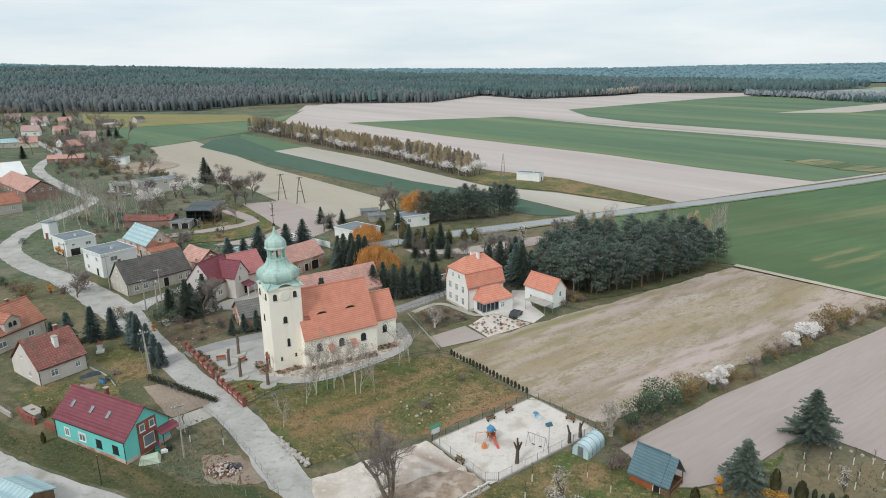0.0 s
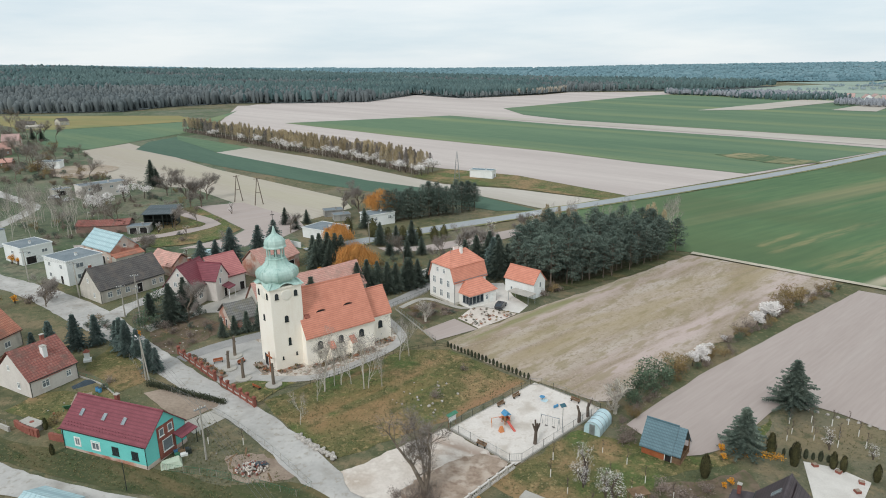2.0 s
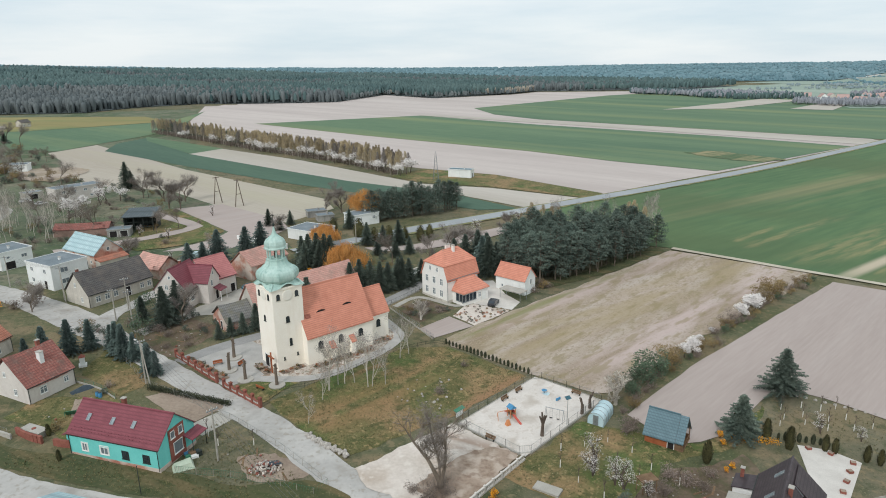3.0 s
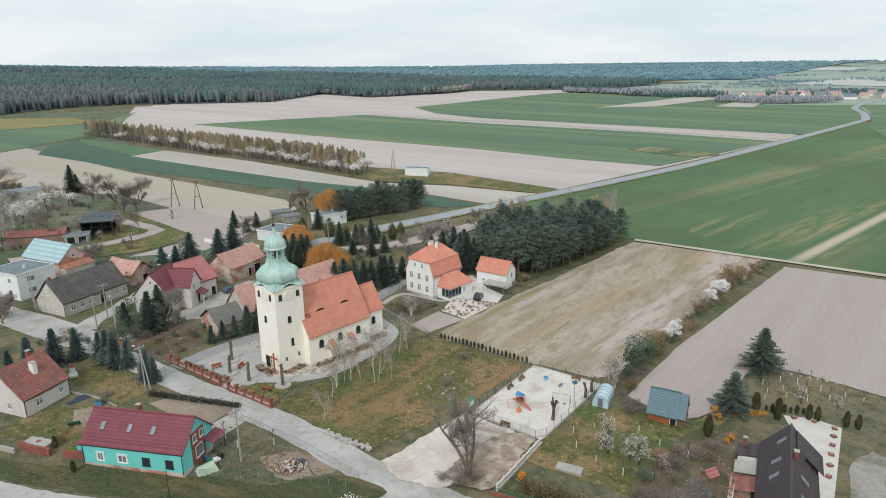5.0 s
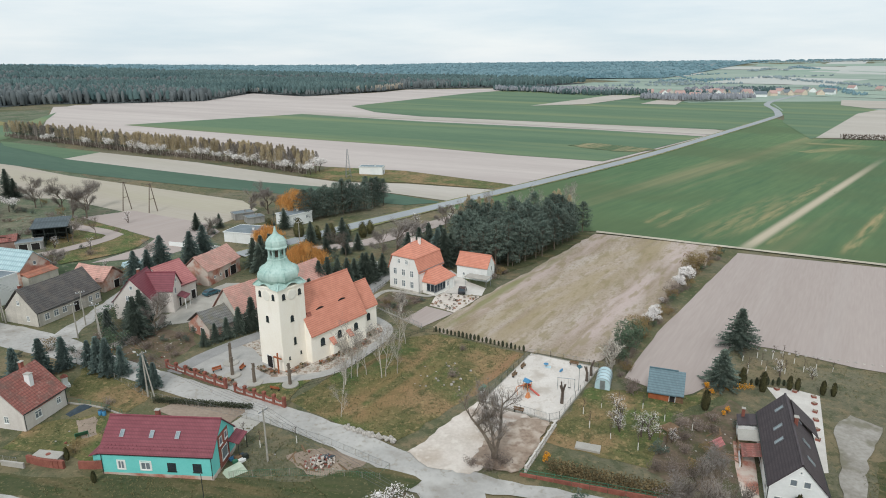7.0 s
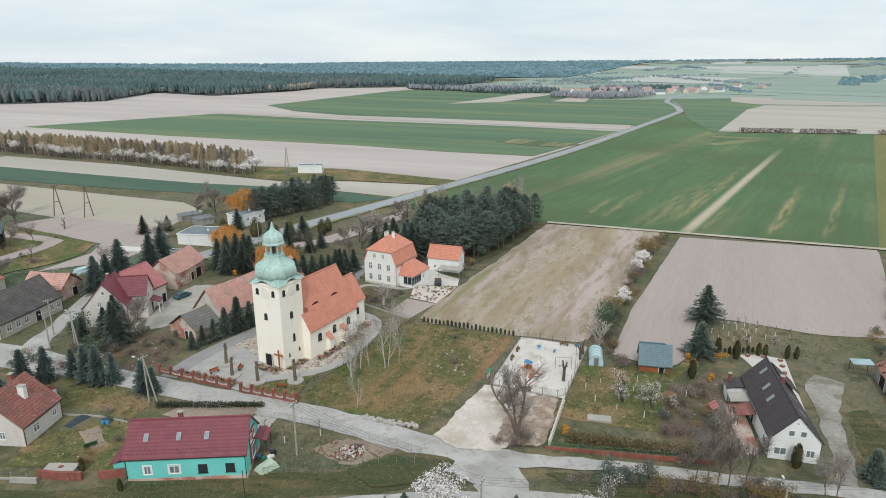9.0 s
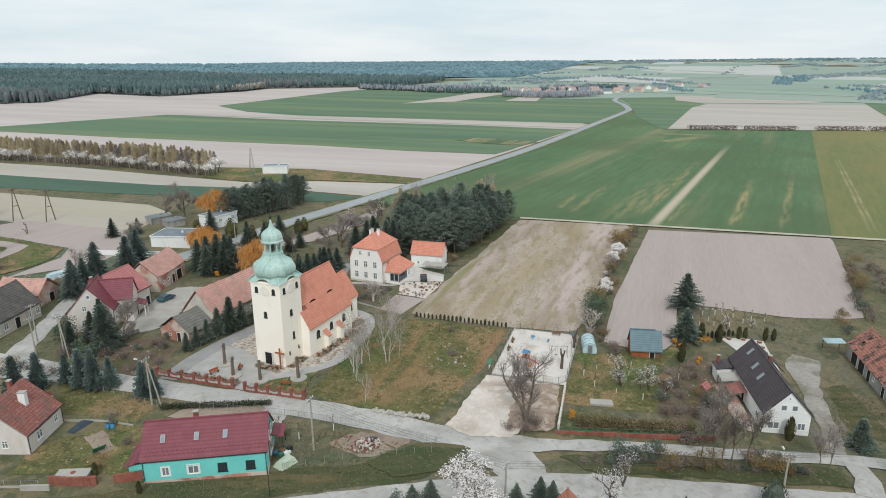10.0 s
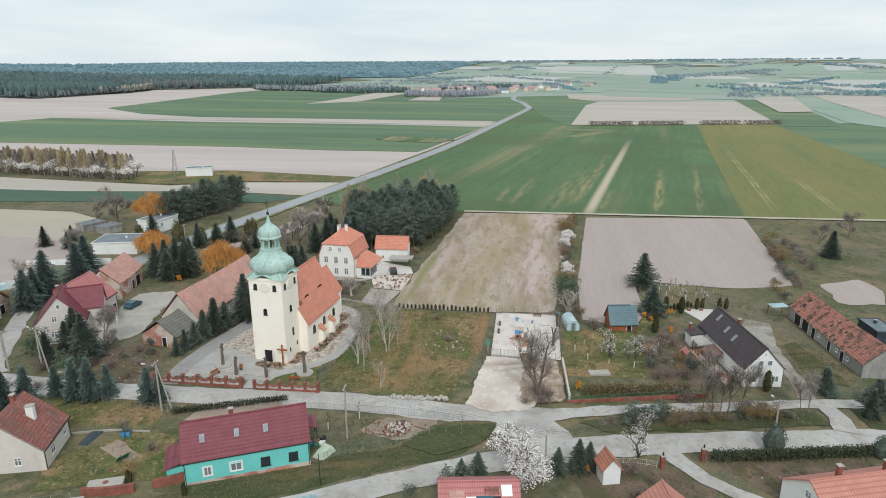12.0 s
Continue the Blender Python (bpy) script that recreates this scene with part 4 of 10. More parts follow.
strip("driveway_farm", [(-54.5, 146.0), (-49.0, 152.0), (-44.0, 158.0), (-38.0, 166.0), (-31.5, 171.5), (-26.0, 174.0)], [4, 4, 4.4, 5, 8, 7], M_CONCRETE, 0.06, "pale concrete farm driveway", "driveway", step=2.0, uneven=0.3)
sheet("farmyard", ragged([(-46.7, 154.0), (-38.8, 155.2), (-31.0, 165.0), (-25.0, 169.8), (-24.0, 176.0), (-31.0, 179.5), (-37.5, 172.0)], 1.5, 0.4, 21), M_CONCRETE, 0.09, "worn pale concrete farmyard", "pavement")
strip("garden_track", [(-98.0, 211.0), (-83.5, 219.0), (-69.0, 229.5), (-62.8, 238.6), (-71.0, 248.5), (-82.0, 259.5)], 5.0, M_SOIL_DARK, 0.34, "earth track between gardens", "road", uneven=0.4)
strip("driveway_south", [(4.6, 64.5), (3.0, 60.2), (2.0, 56.0), (2.2, 50.0), (3.5, 42.0)], [4.6, 3.0, 2.7, 2.7, 2.7], M_GRAVEL, 0.15, "gravel driveway through a brick gate", "driveway", step=2.0, uneven=0.2)
# open ground round the church
MEADOW = [(-23.4, 112.8), (-16.3, 101.6), (-10.0, 95.0), (-6.0, 97.0), (2.0, 101.5), (8.0, 104.5), (23.8, 116.2), (10.8, 131.0), (1.7, 131.5), (-4.4, 126.9), (-11.5, 122.3), (-17.6, 117.6)]
sheet("meadow", ragged(MEADOW, 2.5, 0.3, 12), M_MEADOW, 0.05, "uneven meadow of green and yellow grass", "meadow", step=20)
sheet("sand_lot", ragged([(-8.8, 91.7), (-4.8, 94.2), (-0.9, 96.8), (3.4, 99.6), (7.4, 101.8), (15.6, 91.8), (9.5, 86.5), (4.0, 85.0), (-2.0, 83.5), (-7.0, 87.0)], 0.9, 0.3, 13), M_SAND, 0.21, "pale trodden sandy lot", "ground", step=10)
sheet("bare_bank", ragged([(3.2, 90.2), (8.4, 93.6), (12.6, 94.6), (15.6, 91.8), (9.8, 86.0), (4.6, 81.6), (1.0, 83.6), (-0.8, 86.4)], 0.9, 0.28, 14), M_BANK, 0.25, "bare earth bank under an old tree", "ground", step=10)
PLAY = [(8.0, 101.6), (25.0, 115.6), (34.4, 105.6), (16.5, 91.3)]
sheet("playground_sand", PLAY, M_PLAYSAND, 0.24, "white sand of a fenced playground", "ground")
sheet("church_plaza", [(-42.2, 131.6), (-40.9, 133.5), (-30.4, 139.3), (-27.6, 136.5), (-26.0, 130.0), (-24.2, 124.0), (-27.2, 122.4), (-30.0, 120.2), (-31.7, 119.0)], M_PAVING, 0.05, "pale paved forecourt before the church", "pavement", step=10)
strip("church_path", [(-30.5, 121.8), (-26.0, 121.7), (-22.2, 121.0), (-18.0, 120.7), (-13.0, 122.0), (-6.8, 127.0), (-1.6, 132.2), (1.2, 137.5), (0.4, 142.0), (-2.0, 148.0)], 2.2, M_PAVING, 0.09, "pale curved paved path round the church", "path", step=1.5)
sheet("church_lawn", ragged([(-30.0, 119.4), (-27.4, 121.0), (-22.6, 119.8), (-18.6, 119.5), (-21.2, 117.0), (-24.0, 112.6), (-27.0, 115.6)], 1, 0.15, 15), M_MEADOW, 0.07, "small lawn inside the churchyard wall", "lawn")
sheet("vicarage_yard", [(19.6, 155.0), (29.0, 149.2), (32.3, 154.0), (30.0, 160.0), (29.2, 170.5), (26.0, 170.5), (24.0, 160.0)], M_TERRACE, 0.07, "pale paved yard beside the vicarage", "pavement")
sheet("stone_garden", ragged([(14.4, 147.2), (19.4, 154.6), (28.8, 148.9), (18.2, 141.0)], 1.5, 0.25, 16), M_SAND, 0.09, "gravel garden dotted with small shrubs", "garden")
sheet("parking_plot", [(5.6, 140.7), (13.5, 147.0), (18.0, 140.8), (8.6, 135.6)], M_SOIL_DARK, 0.11, "level gravel plot behind the churchyard fence", "ground")
sheet("planting_bed", ragged([(1.8, 153.4), (7.9, 158.6), (15.4, 152.0), (6.4, 144.2)], 1.5, 0.2, 17), M_LOAM, 0.08, "brown garden bed with bare shrubs", "garden")
sheet("garden_plot", ragged([(-45.0, 117.4), (-41.0, 119.4), (-30.4, 112.2), (-35.6, 107.0)], 1.5, 0.15, 18), M_EARTH, 0.08, "tilled vegetable plot behind a hedge", "garden")
sheet("paved_yard", [(-36.0, 106.6), (-30.6, 111.4), (-27.8, 109.0), (-32.6, 103.6)], M_CONCRETE, 0.06, "pale paved yard behind a house", "pavement")
sheet("terrace_white", [(59.6, 89.0), (63.6, 87.0), (66.1, 83.4), (47.4, 66.4), (46.0, 66.9), (50.0, 72.0), (55.0, 79.5)], M_TERRACE, 0.06, "pale garden terrace behind a house", "pavement")
sheet("path_brick", [(31.6, 64.6), (33.2, 65.4), (38.0, 70.6), (42.6, 76.0), (40.4, 77.6), (35.6, 72.2), (30.8, 66.0)], M_BRICK_OLD, 0.06, "red brick garden path", "path")
sheet("bare_spot", ragged([(-57.0, 118.0), (-55.0, 112.0), (-53.0, 112.5), (-54.0, 118.5)], 1.2, 0.4, 19), M_EARTH, 0.05, "bare earth spot in a lawn", "ground")
sheet("rubble_ground", ragged([(-26.5, 97.0), (-21.5, 97.5), (-14.0, 93.0), (-16.0, 90.5), (-23.5, 91.0)], 1.2, 0.4, 20), M_EARTH, 0.05, "trampled earth round a rubble heap", "ground")

sheet("garden_verge", ragged([(-73.7, 210.1), (-64.0, 213.0), (-55.0, 220.4), (-51.4, 231.0), (-61.0, 246.0), (-77.5, 268.6), (-84.0, 262.0), (-70.0, 251.0), (-59.0, 238.0), (-66.5, 226.4), (-80.0, 214.0)], 4, 0.5, 30), M_MEADOW, 0.24, "yellowish grass strip between plot and track", "grass")
sheet("tilled_strip", [(-4.6, 205.6), (10.0, 206.8), (23.1, 213.6), (38.0, 222.6), (52.9, 231.2), (47.3, 220.5), (33.0, 209.8), (14.0, 201.6), (-1.0, 200.6)], M_SOIL_DARK, 0.2, "narrow strip of pinkish bare soil below the road", "field")
sheet("corner_garden", ragged([(-54.0, 146.4), (-46.0, 153.6), (-39.0, 148.0), (-38.6, 142.0), (-44.6, 132.6), (-50.6, 138.6)], 1.5, 0.3, 22), M_LOAM, 0.05, "cottage garden of dark soil, grass and stones", "garden")
sheet("house_garden", ragged([(31.0, 82.0), (36.0, 86.0), (44.0, 86.0), (50.0, 88.0), (49.0, 82.0), (40.0, 78.0), (35.4, 70.0), (30.0, 66.8), (24.0, 71.0), (23.0, 75.5)], 2, 0.5, 23), M_LOAM, 0.05, "brown kitchen garden with shrubs", "garden")
sheet("gate_ground", ragged([(-11.0, 69.6), (-2.6, 65.2), (1.4, 60.6), (0.4, 53.0), (-9.0, 57.0), (-15.0, 63.0)], 1.5, 0.4, 24), M_LOAM, 0.05, "trodden brown ground behind a gate", "ground")
sheet("salmon_garden", ragged([(6.6, 56.6), (24.6, 42.6), (18.0, 36.0), (4.8, 46.0)], 2, 0.3, 25), M_LOAM, 0.05, "dark dug garden behind a hedge", "garden")
sheet("turquoise_lawn", ragged([(-63.0, 119.0), (-52.0, 119.4), (-47.0, 113.6), (-52.0, 104.6), (-58.0, 108.6), (-66.0, 113.0)], 2, 0.5, 26), M_MEADOW, 0.04, "worn olive-brown lawn behind a house", "lawn")
sheet("paddock", ragged([(-58.0, 141.0), (-48.6, 128.4), (-46.0, 121.4), (-50.0, 118.0), (-54.6, 123.6), (-60.0, 128.0)], 2, 0.4, 27), M_MEADOW, 0.04, "olive garden lawn behind a green fence", "lawn")
strip("vicarage_path", [(1.4, 154.6), (7.8, 160.2), (16.0, 153.4), (19.8, 154.6)], 1.5, M_CONCRETE, 0.12, "paved path round the vicarage garden", "path", step=1.5)
sheet("wood_verge", ragged([(37.0, 163.6), (43.2, 163.4), (62.5, 171.8), (90.0, 191.6), (88.0, 196.0), (60.0, 176.0), (40.0, 167.4)], 3, 0.5, 28), M_BANK_GRASS, 0.16, "dark green grass along the edge of the wood", "grass")
strip("farm_lane", [(-64.5, 154.0), (-63.6, 158.5), (-60.7, 164.5), (-56.8, 174.7), (-54.0, 182.0), (-50.5, 190.0), (-50.0, 200.0), (-54.0, 209.0)], [6, 4.4, 3.8, 3.6, 3.6, 3.8, 4.5, 6], M_GRAVEL, 0.1, "gravel lane between two farmhouses", "road", step=2.0, uneven=0.25)
sheet("church_apron", [(-26.0, 119.8), (-19.0, 119.4), (-13.0, 121.6), (-6.8, 126.8), (-1.6, 132.0), (1.0, 137.5), (0.2, 142.0), (-8.0, 147.0), (-14.0, 147.6), (-24.0, 142.6), (-30.4, 139.6), (-31.0, 130.0)], M_ROCKBED, 0.03, "stony planted ground round the church walls", "bed", step=10)

sheet("lane_verge", ragged([(1.0, 76.3), (11.6, 69.7), (22.0, 61.4), (32.4, 53.2), (30.6, 48.8), (21.0, 56.2), (12.0, 63.4), (2.0, 71.0)], 1.5, 0.3, 32), M_BANK_GRASS, 0.16, "dark grass bank between two lanes", "grass", step=10)
sheet("lane_verge_east", ragged([(38.4, 48.4), (45.0, 42.4), (58.0, 30.8), (56.0, 26.5), (40.0, 38.7), (33.8, 44.2)], 1.5, 0.3, 34), M_BANK_GRASS, 0.16, "dark grass bank beside a lane", "grass", step=10)
sheet("junction_verge", ragged([(-15.2, 90.0), (-12.4, 88.3), (-10.2, 86.6), (-9.0, 84.6), (-11.2, 83.2), (-15.8, 82.4), (-22.0, 84.6), (-24.0, 90.0)], 1.4, 0.2, 37), M_BANK_GRASS, 0.2, "grass corner between two lanes", "grass", step=10)
sheet("lane_bank", ragged([(-12.5, 82.5), (-18.0, 86.6), (-33.0, 94.0), (-46.0, 98.5), (-60.0, 104.0), (-75.0, 112.0), (-76.0, 109.6), (-62.0, 100.4), (-49.0, 93.8), (-36.0, 89.2), (-20.0, 82.6)], 2.0, 0.3, 33), M_BANK_GRASS, 0.06, "brown and green grass bank above a lane", "grass", step=10)

sheet("orchard_grass", ragged([(11.0, 88.0), (16.0, 83.0), (24.0, 75.5), (31.0, 80.0), (36.0, 87.0), (48.0, 89.0), (57.0, 94.0), (62.0, 101.0), (54.0, 96.0), (44.0, 91.0), (34.0, 97.0), (28.0, 100.0), (18.0, 92.0)], 2.0, 0.4, 35), M_MEADOW, 0.04, "worn olive-brown orchard grass", "grass", step=10)
sheet("barn_lawn", ragged([(44.0, 56.0), (50.0, 60.6), (57.0, 66.0), (61.0, 64.6), (54.0, 57.0), (47.6, 51.0)], 1.6, 0.3, 36), M_BANK_GRASS, 0.05, "dark lawn before a ruined barn", "lawn", step=10)

# ---- buildings ----
WINDOW_CACHE = {}


def lattice(s, across, up, y0, y1):
    """One connected frame of upright and level bars; across and up list the bars' spans along x and z."""
    xs, zs = [x for span in across for x in span], [z for span in up for z in span]
    nx, nz = len(xs), len(zs)
    v = [(x, y, z) for y in (y0, y1) for z in zs for x in xs]
    solid = lambda i, j: 0 <= i < nx - 1 and 0 <= j < nz - 1 and (i % 2 == 0 or j % 2 == 0)
    f = []
    for j in range(nz - 1):
        for i in range(nx - 1):
            if not solid(i, j):
                continue
            a, b, c, d = j * nx + i, j * nx + i + 1, (j + 1) * nx + i + 1, (j + 1) * nx + i
            k = nx * nz
            f += [(a, b, c, d), (d + k, c + k, b + k, a + k)]
            for (p, q), (di, dj) in (((a, b), (0, -1)), ((b, c), (1, 0)), ((c, d), (0, 1)), ((d, a), (-1, 0))):
                if not solid(i + di, j + dj):
                    f.append((q, p, p + k, q + k))
    s.hull(v, f)


def window(parent, kind, m, w=1.0, h=1.3, mat=None, label=""):
    """A window on a wall: casing with bars, pane and sill. Its local x runs along the wall, y points outwards, z up, origin at the sill's middle."""
    key = (kind, round(w, 2), round(h, 2), mat.name if mat else "")
    if key not in WINDOW_CACHE:
        casing, t = Shape(), 0.09
        if kind == "arch":
            n, pts, inner = 8, [], []
            for k in range(n + 1):
                a = math.pi * k / n
                pts.append((w / 2 * math.cos(a), h - w / 2 + w / 2 * math.sin(a)))
                inner.append(((w / 2 - t) * math.cos(a), h - w / 2 + (w / 2 - t) * math.sin(a)))
            pts, inner = [(w / 2, 0)] + pts + [(-w / 2, 0)], [(w / 2 - t, t)] + inner + [(-w / 2 + t, t)]
            m_ = len(pts)
            v = [(x, 0.06, z) for x, z in pts] + [(x, 0.06, z) for x, z in inner] + [(x, -0.02, z) for x, z in pts] + [(x, -0.02, z) for x, z in inner]
            f = []
            for k in range(m_):
                j = (k + 1) % m_
                f += [(k, j, m_ + j, m_ + k), (2 * m_ + k, 2 * m_ + j, j, k), (m_ + k, m_ + j, 3 * m_ + j, 3 * m_ + k)]
            casing.hull(v, f)
            casing.box(-0.03, 0.03, 0.0, 0.045, t, h - t).box(-w / 2 + t, w / 2 - t, 0.0, 0.045, h * 0.5, h * 0.5 + 0.06)
            glass = Shape().poly(*[(x, 0.02, z) for x, z in inner])
        else:
            across, up = [(-w / 2, -w / 2 + t), (w / 2 - t, w / 2)], [(0, t), (h - t, h)]
            if kind in ("pair", "cross"):
                across.insert(1, (-0.05, 0.05))
            if kind == "cross":
                up.insert(1, (h * 0.62, h * 0.62 + 0.07))
            if kind == "grid":
                across[1:1] = [(-w / 2 + w * q / 3 - 0.025, -w / 2 + w * q / 3 + 0.025) for q in (1, 2)]
                up[1:1] = [(h * q / 3 - 0.025, h * q / 3 + 0.025) for q in (1, 2)]
            lattice(casing, across, up, -0.02, 0.06)
            glass = Shape().box(-w / 2 + t, w / 2 - t, -0.02, 0.02, t, h - t)
        sill = Shape().box(-w / 2 - 0.08, w / 2 + 0.08, -0.02, 0.12, -0.08, 0)
        cm = mat or M_FRAME
        WINDOW_CACHE[key] = (casing.data("window", cm), glass.data("pane", M_GLASS if mat else M_SKY_TINTED), sill.data("sill", cm))
    a, b, c = WINDOW_CACHE[key]
    ob = part("window", a, None, parent, label, m)
    part("pane", b, None, ob)
    part("sill", c, None, ob)
    return ob


def on_side(side, L, W, pos, z):
    """The pose of a fitting on a house's side: S and N are the long sides, E and W the ends; pos runs from the middle."""
    return {"S": pose(pos, -W / 2, z, 0, 0, 180), "N": pose(pos, W / 2, z), "E": pose(L / 2, pos, z, 0, 0, -90), "W": pose(-L / 2, pos, z, 0, 0, 90)}[side]


def door(parent, m, w=1.0, h=2.1, mat=None, label=""):
    ob = part("door", Shape().box(-w / 2, w / 2, -0.02, 0.05, 0, h), mat or M_DARK, parent, label, m)
    part("door_frame", Shape().box(-w / 2 - 0.1, -w / 2, -0.02, 0.08, 0, h + 0.1).box(w / 2, w / 2 + 0.1, -0.02, 0.08, 0, h + 0.1).box(-w / 2, w / 2, -0.02, 0.08, h, h + 0.1), M_FRAME, ob)
    return ob


def gable_body(L, W, eave, ridge, deep=0.6):
    s, a, b = Shape(), L / 2, W / 2
    v = [(-a, -b, -deep), (a, -b, -deep), (a, b, -deep), (-a, b, -deep), (-a, -b, eave), (a, -b, eave), (a, b, eave), (-a, b, eave), (-a, 0, ridge), (a, 0, ridge)]
    return s.hull(v, [(3, 2, 1, 0), (0, 1, 5, 4), (2, 3, 7, 6), (1, 2, 6, 9, 5), (3, 0, 4, 8, 7), (4, 5, 9, 8), (6, 7, 8, 9)])


def gable_roof(L, W, eave, ridge, over=0.35, end=0.25, thick=0.16):
    """Two pitched slopes with eaves that stand out and a row of ridge tiles, drawn out along the ridge as one body."""
    s, a, b = Shape(), L / 2 + end, W / 2
    k = (ridge - eave) / b
    z0, zr, y = eave - k * over + thick, ridge + thick, b + over
    side = [(-y, z0), (-0.15, zr - 0.15 * k), (-0.15, zr + 0.02), (0, zr + 0.1), (0.15, zr + 0.02), (0.15, zr - 0.15 * k), (y, z0), (y, z0 - thick), (0, zr - thick), (-y, z0 - thick)]
    n = len(side)
    v = [(-a, p, z) for p, z in side] + [(a, p, z) for p, z in side]
    f = [(0, 1, 8, 9), (1, 2, 3, 8), (3, 4, 5, 8), (5, 6, 7, 8)]
    return s.hull(v, f + [tuple(n + i for i in q[::-1]) for q in f] + [(k_, n + k_, n + (k_ + 1) % n, (k_ + 1) % n) for k_ in range(n)])


def worn_roof(L, W, eave, ridge, seed, over=0.3, holes=0.03, sag=0.25):
    """An old roof as one sagging, uneven skin of tiling, with a few holes."""
    r, s = random.Random(seed), Shape()
    nx, ny = max(6, int(L / 0.7)), 8
    a, b = L / 2 + 0.2, W / 2 + over
    k = (ridge - eave) / (W / 2)
    rows = 2 * ny + 1
    for low in (0.0, -0.08):
        r.seed(seed)
        for i in range(nx + 1):
            for j in range(rows):
                y = b * (j - ny) / ny
                z = ridge - k * abs(y) + 0.14 - sag * math.sin(math.pi * i / nx) + r.uniform(-0.05, 0.05)
                s.v.append((-a + 2 * a * i / nx, y, z + low))
    top = lambda i, j: i * rows + j
    under = lambda i, j: (nx + 1) * rows + i * rows + j
    kept = {(i, j) for i in range(nx) for j in range(rows - 1) if not (0 < i < nx - 1 and j not in (ny - 1, ny) and r.random() < holes)}
    for i, j in sorted(kept):
        s.f.append((top(i, j), top(i + 1, j), top(i + 1, j + 1), top(i, j + 1)))
        s.f.append((under(i, j + 1), under(i + 1, j + 1), under(i + 1, j), under(i, j)))
        for (di, dj), p, q in (((-1, 0), (i, j + 1), (i, j)), ((1, 0), (i + 1, j), (i + 1, j + 1)), ((0, -1), (i, j), (i + 1, j)), ((0, 1), (i + 1, j + 1), (i, j + 1))):
            if (i + di, j + dj) not in kept:
                s.f.append((top(*q), top(*p), under(*p), under(*q)))
    return s


def chimney(parent, x, y, z0, z1, w=0.6, d=0.5, mat=None):
    ob = part("chimney", Shape().box(x - w / 2, x + w / 2, y - d / 2, y + d / 2, z0, z1), mat or M_BRICK, parent)
    part("chimney_cap", Shape().box(x - w / 2 - 0.08, x + w / 2 + 0.08, y - d / 2 - 0.08, y + d / 2 + 0.08, z1 + 0.002, z1 + 0.1), M_CONCRETE, ob)
    return ob


def gutters(parent, L, W, eave, over=0.35, mat=None):
    for sgn in (-1, 1):
        g_ = part("gutter", Shape().box(-L / 2 - 0.2, L / 2 + 0.2, sgn * (W / 2 + over) - 0.07, sgn * (W / 2 + over) + 0.07, eave - 0.2, eave - 0.08), mat or M_BLACK_METAL, parent)
        for x in (-L / 2 + 0.1, L / 2 - 0.1):
            part("downpipe", Shape().tube((x, sgn * (W / 2 + 0.08), 0), (x, sgn * (W / 2 + 0.08), eave - 0.2), 0.05, 0.05, 6), mat or M_BLACK_METAL, g_)


def house(name, x, y, heading, L, W, eave, ridge, wall, roof, label, category="house", windows=(), doors=(), chimneys=(), over=0.35, plinth=None, group="", worn=0, gutter=True, holes=0.03):
    """A gabled building. windows: (side, pos, sill, w, h, kind); doors: (side, pos, w, h); chimneys: (x, y, top)."""
    ob = thing(name, x, y, heading, label, category, group)
    part("wall", gable_body(L, W, eave - (0.45 if worn else 0), ridge - (0.5 if worn else 0)), wall, ob)
    part("roof", worn_roof(L, W, eave, ridge, worn, holes=holes) if worn else gable_roof(L, W, eave, ridge, over), roof, ob)
    if plinth:
        part("plinth", Shape().box(-L / 2 - 0.05, L / 2 + 0.05, -W / 2 - 0.05, W / 2 + 0.05, -0.6, 0.45), plinth, ob)
    for side, pos, z, w, h, kind in windows:
        window(ob, kind, on_side(side, L, W, pos, z), w, h)
    for side, pos, w, h in doors:
        door(ob, on_side(side, L, W, pos, 0.05), w, h)
    for cx, cy, top in chimneys:
        chimney(ob, cx, cy, ridge - abs(cy) * (ridge - eave) / (W / 2) - 0.4, top)
    if gutter:
        gutters(ob, L, W, eave, over)
    return ob


def flat_house(name, x, y, heading, L, W, h, wall, label, windows=(), doors=(), category="house", roof=None):
    """A flat-roofed block with a raised rim and felt roof."""
    ob = thing(name, x, y, heading, label, category)
    a, b = L / 2, W / 2
    part("wall", Shape().box(-a, a, -b, b, -0.6, h), wall, ob)
    part("roof", Shape().box(-a - 0.15, a + 0.15, -b - 0.15, b + 0.15, h + 0.002, h + 0.18), roof or M_FELT, ob)
    rim = Shape()
    for x0, x1, y0, y1 in ((-a - 0.2, a + 0.2, -b - 0.2, -b - 0.05), (-a - 0.2, a + 0.2, b + 0.05, b + 0.2), (-a - 0.2, -a - 0.05, -b - 0.05, b + 0.05), (a + 0.05, a + 0.2, -b - 0.05, b + 0.05)):
        rim.box(x0, x1, y0, y1, h - 0.05, h + 0.3)
    part("parapet", rim, wall, ob)
    for side, pos, z, w, hh, kind in windows:
        window(ob, kind, on_side(side, L, W, pos, z), w, hh)
    for side, pos, w, hh in doors:
        door(ob, on_side(side, L, W, pos, 0.05), w, hh)
    chimney(ob, a * 0.3, 0, h, h + 0.9, 0.5, 0.5, wall)
    return ob


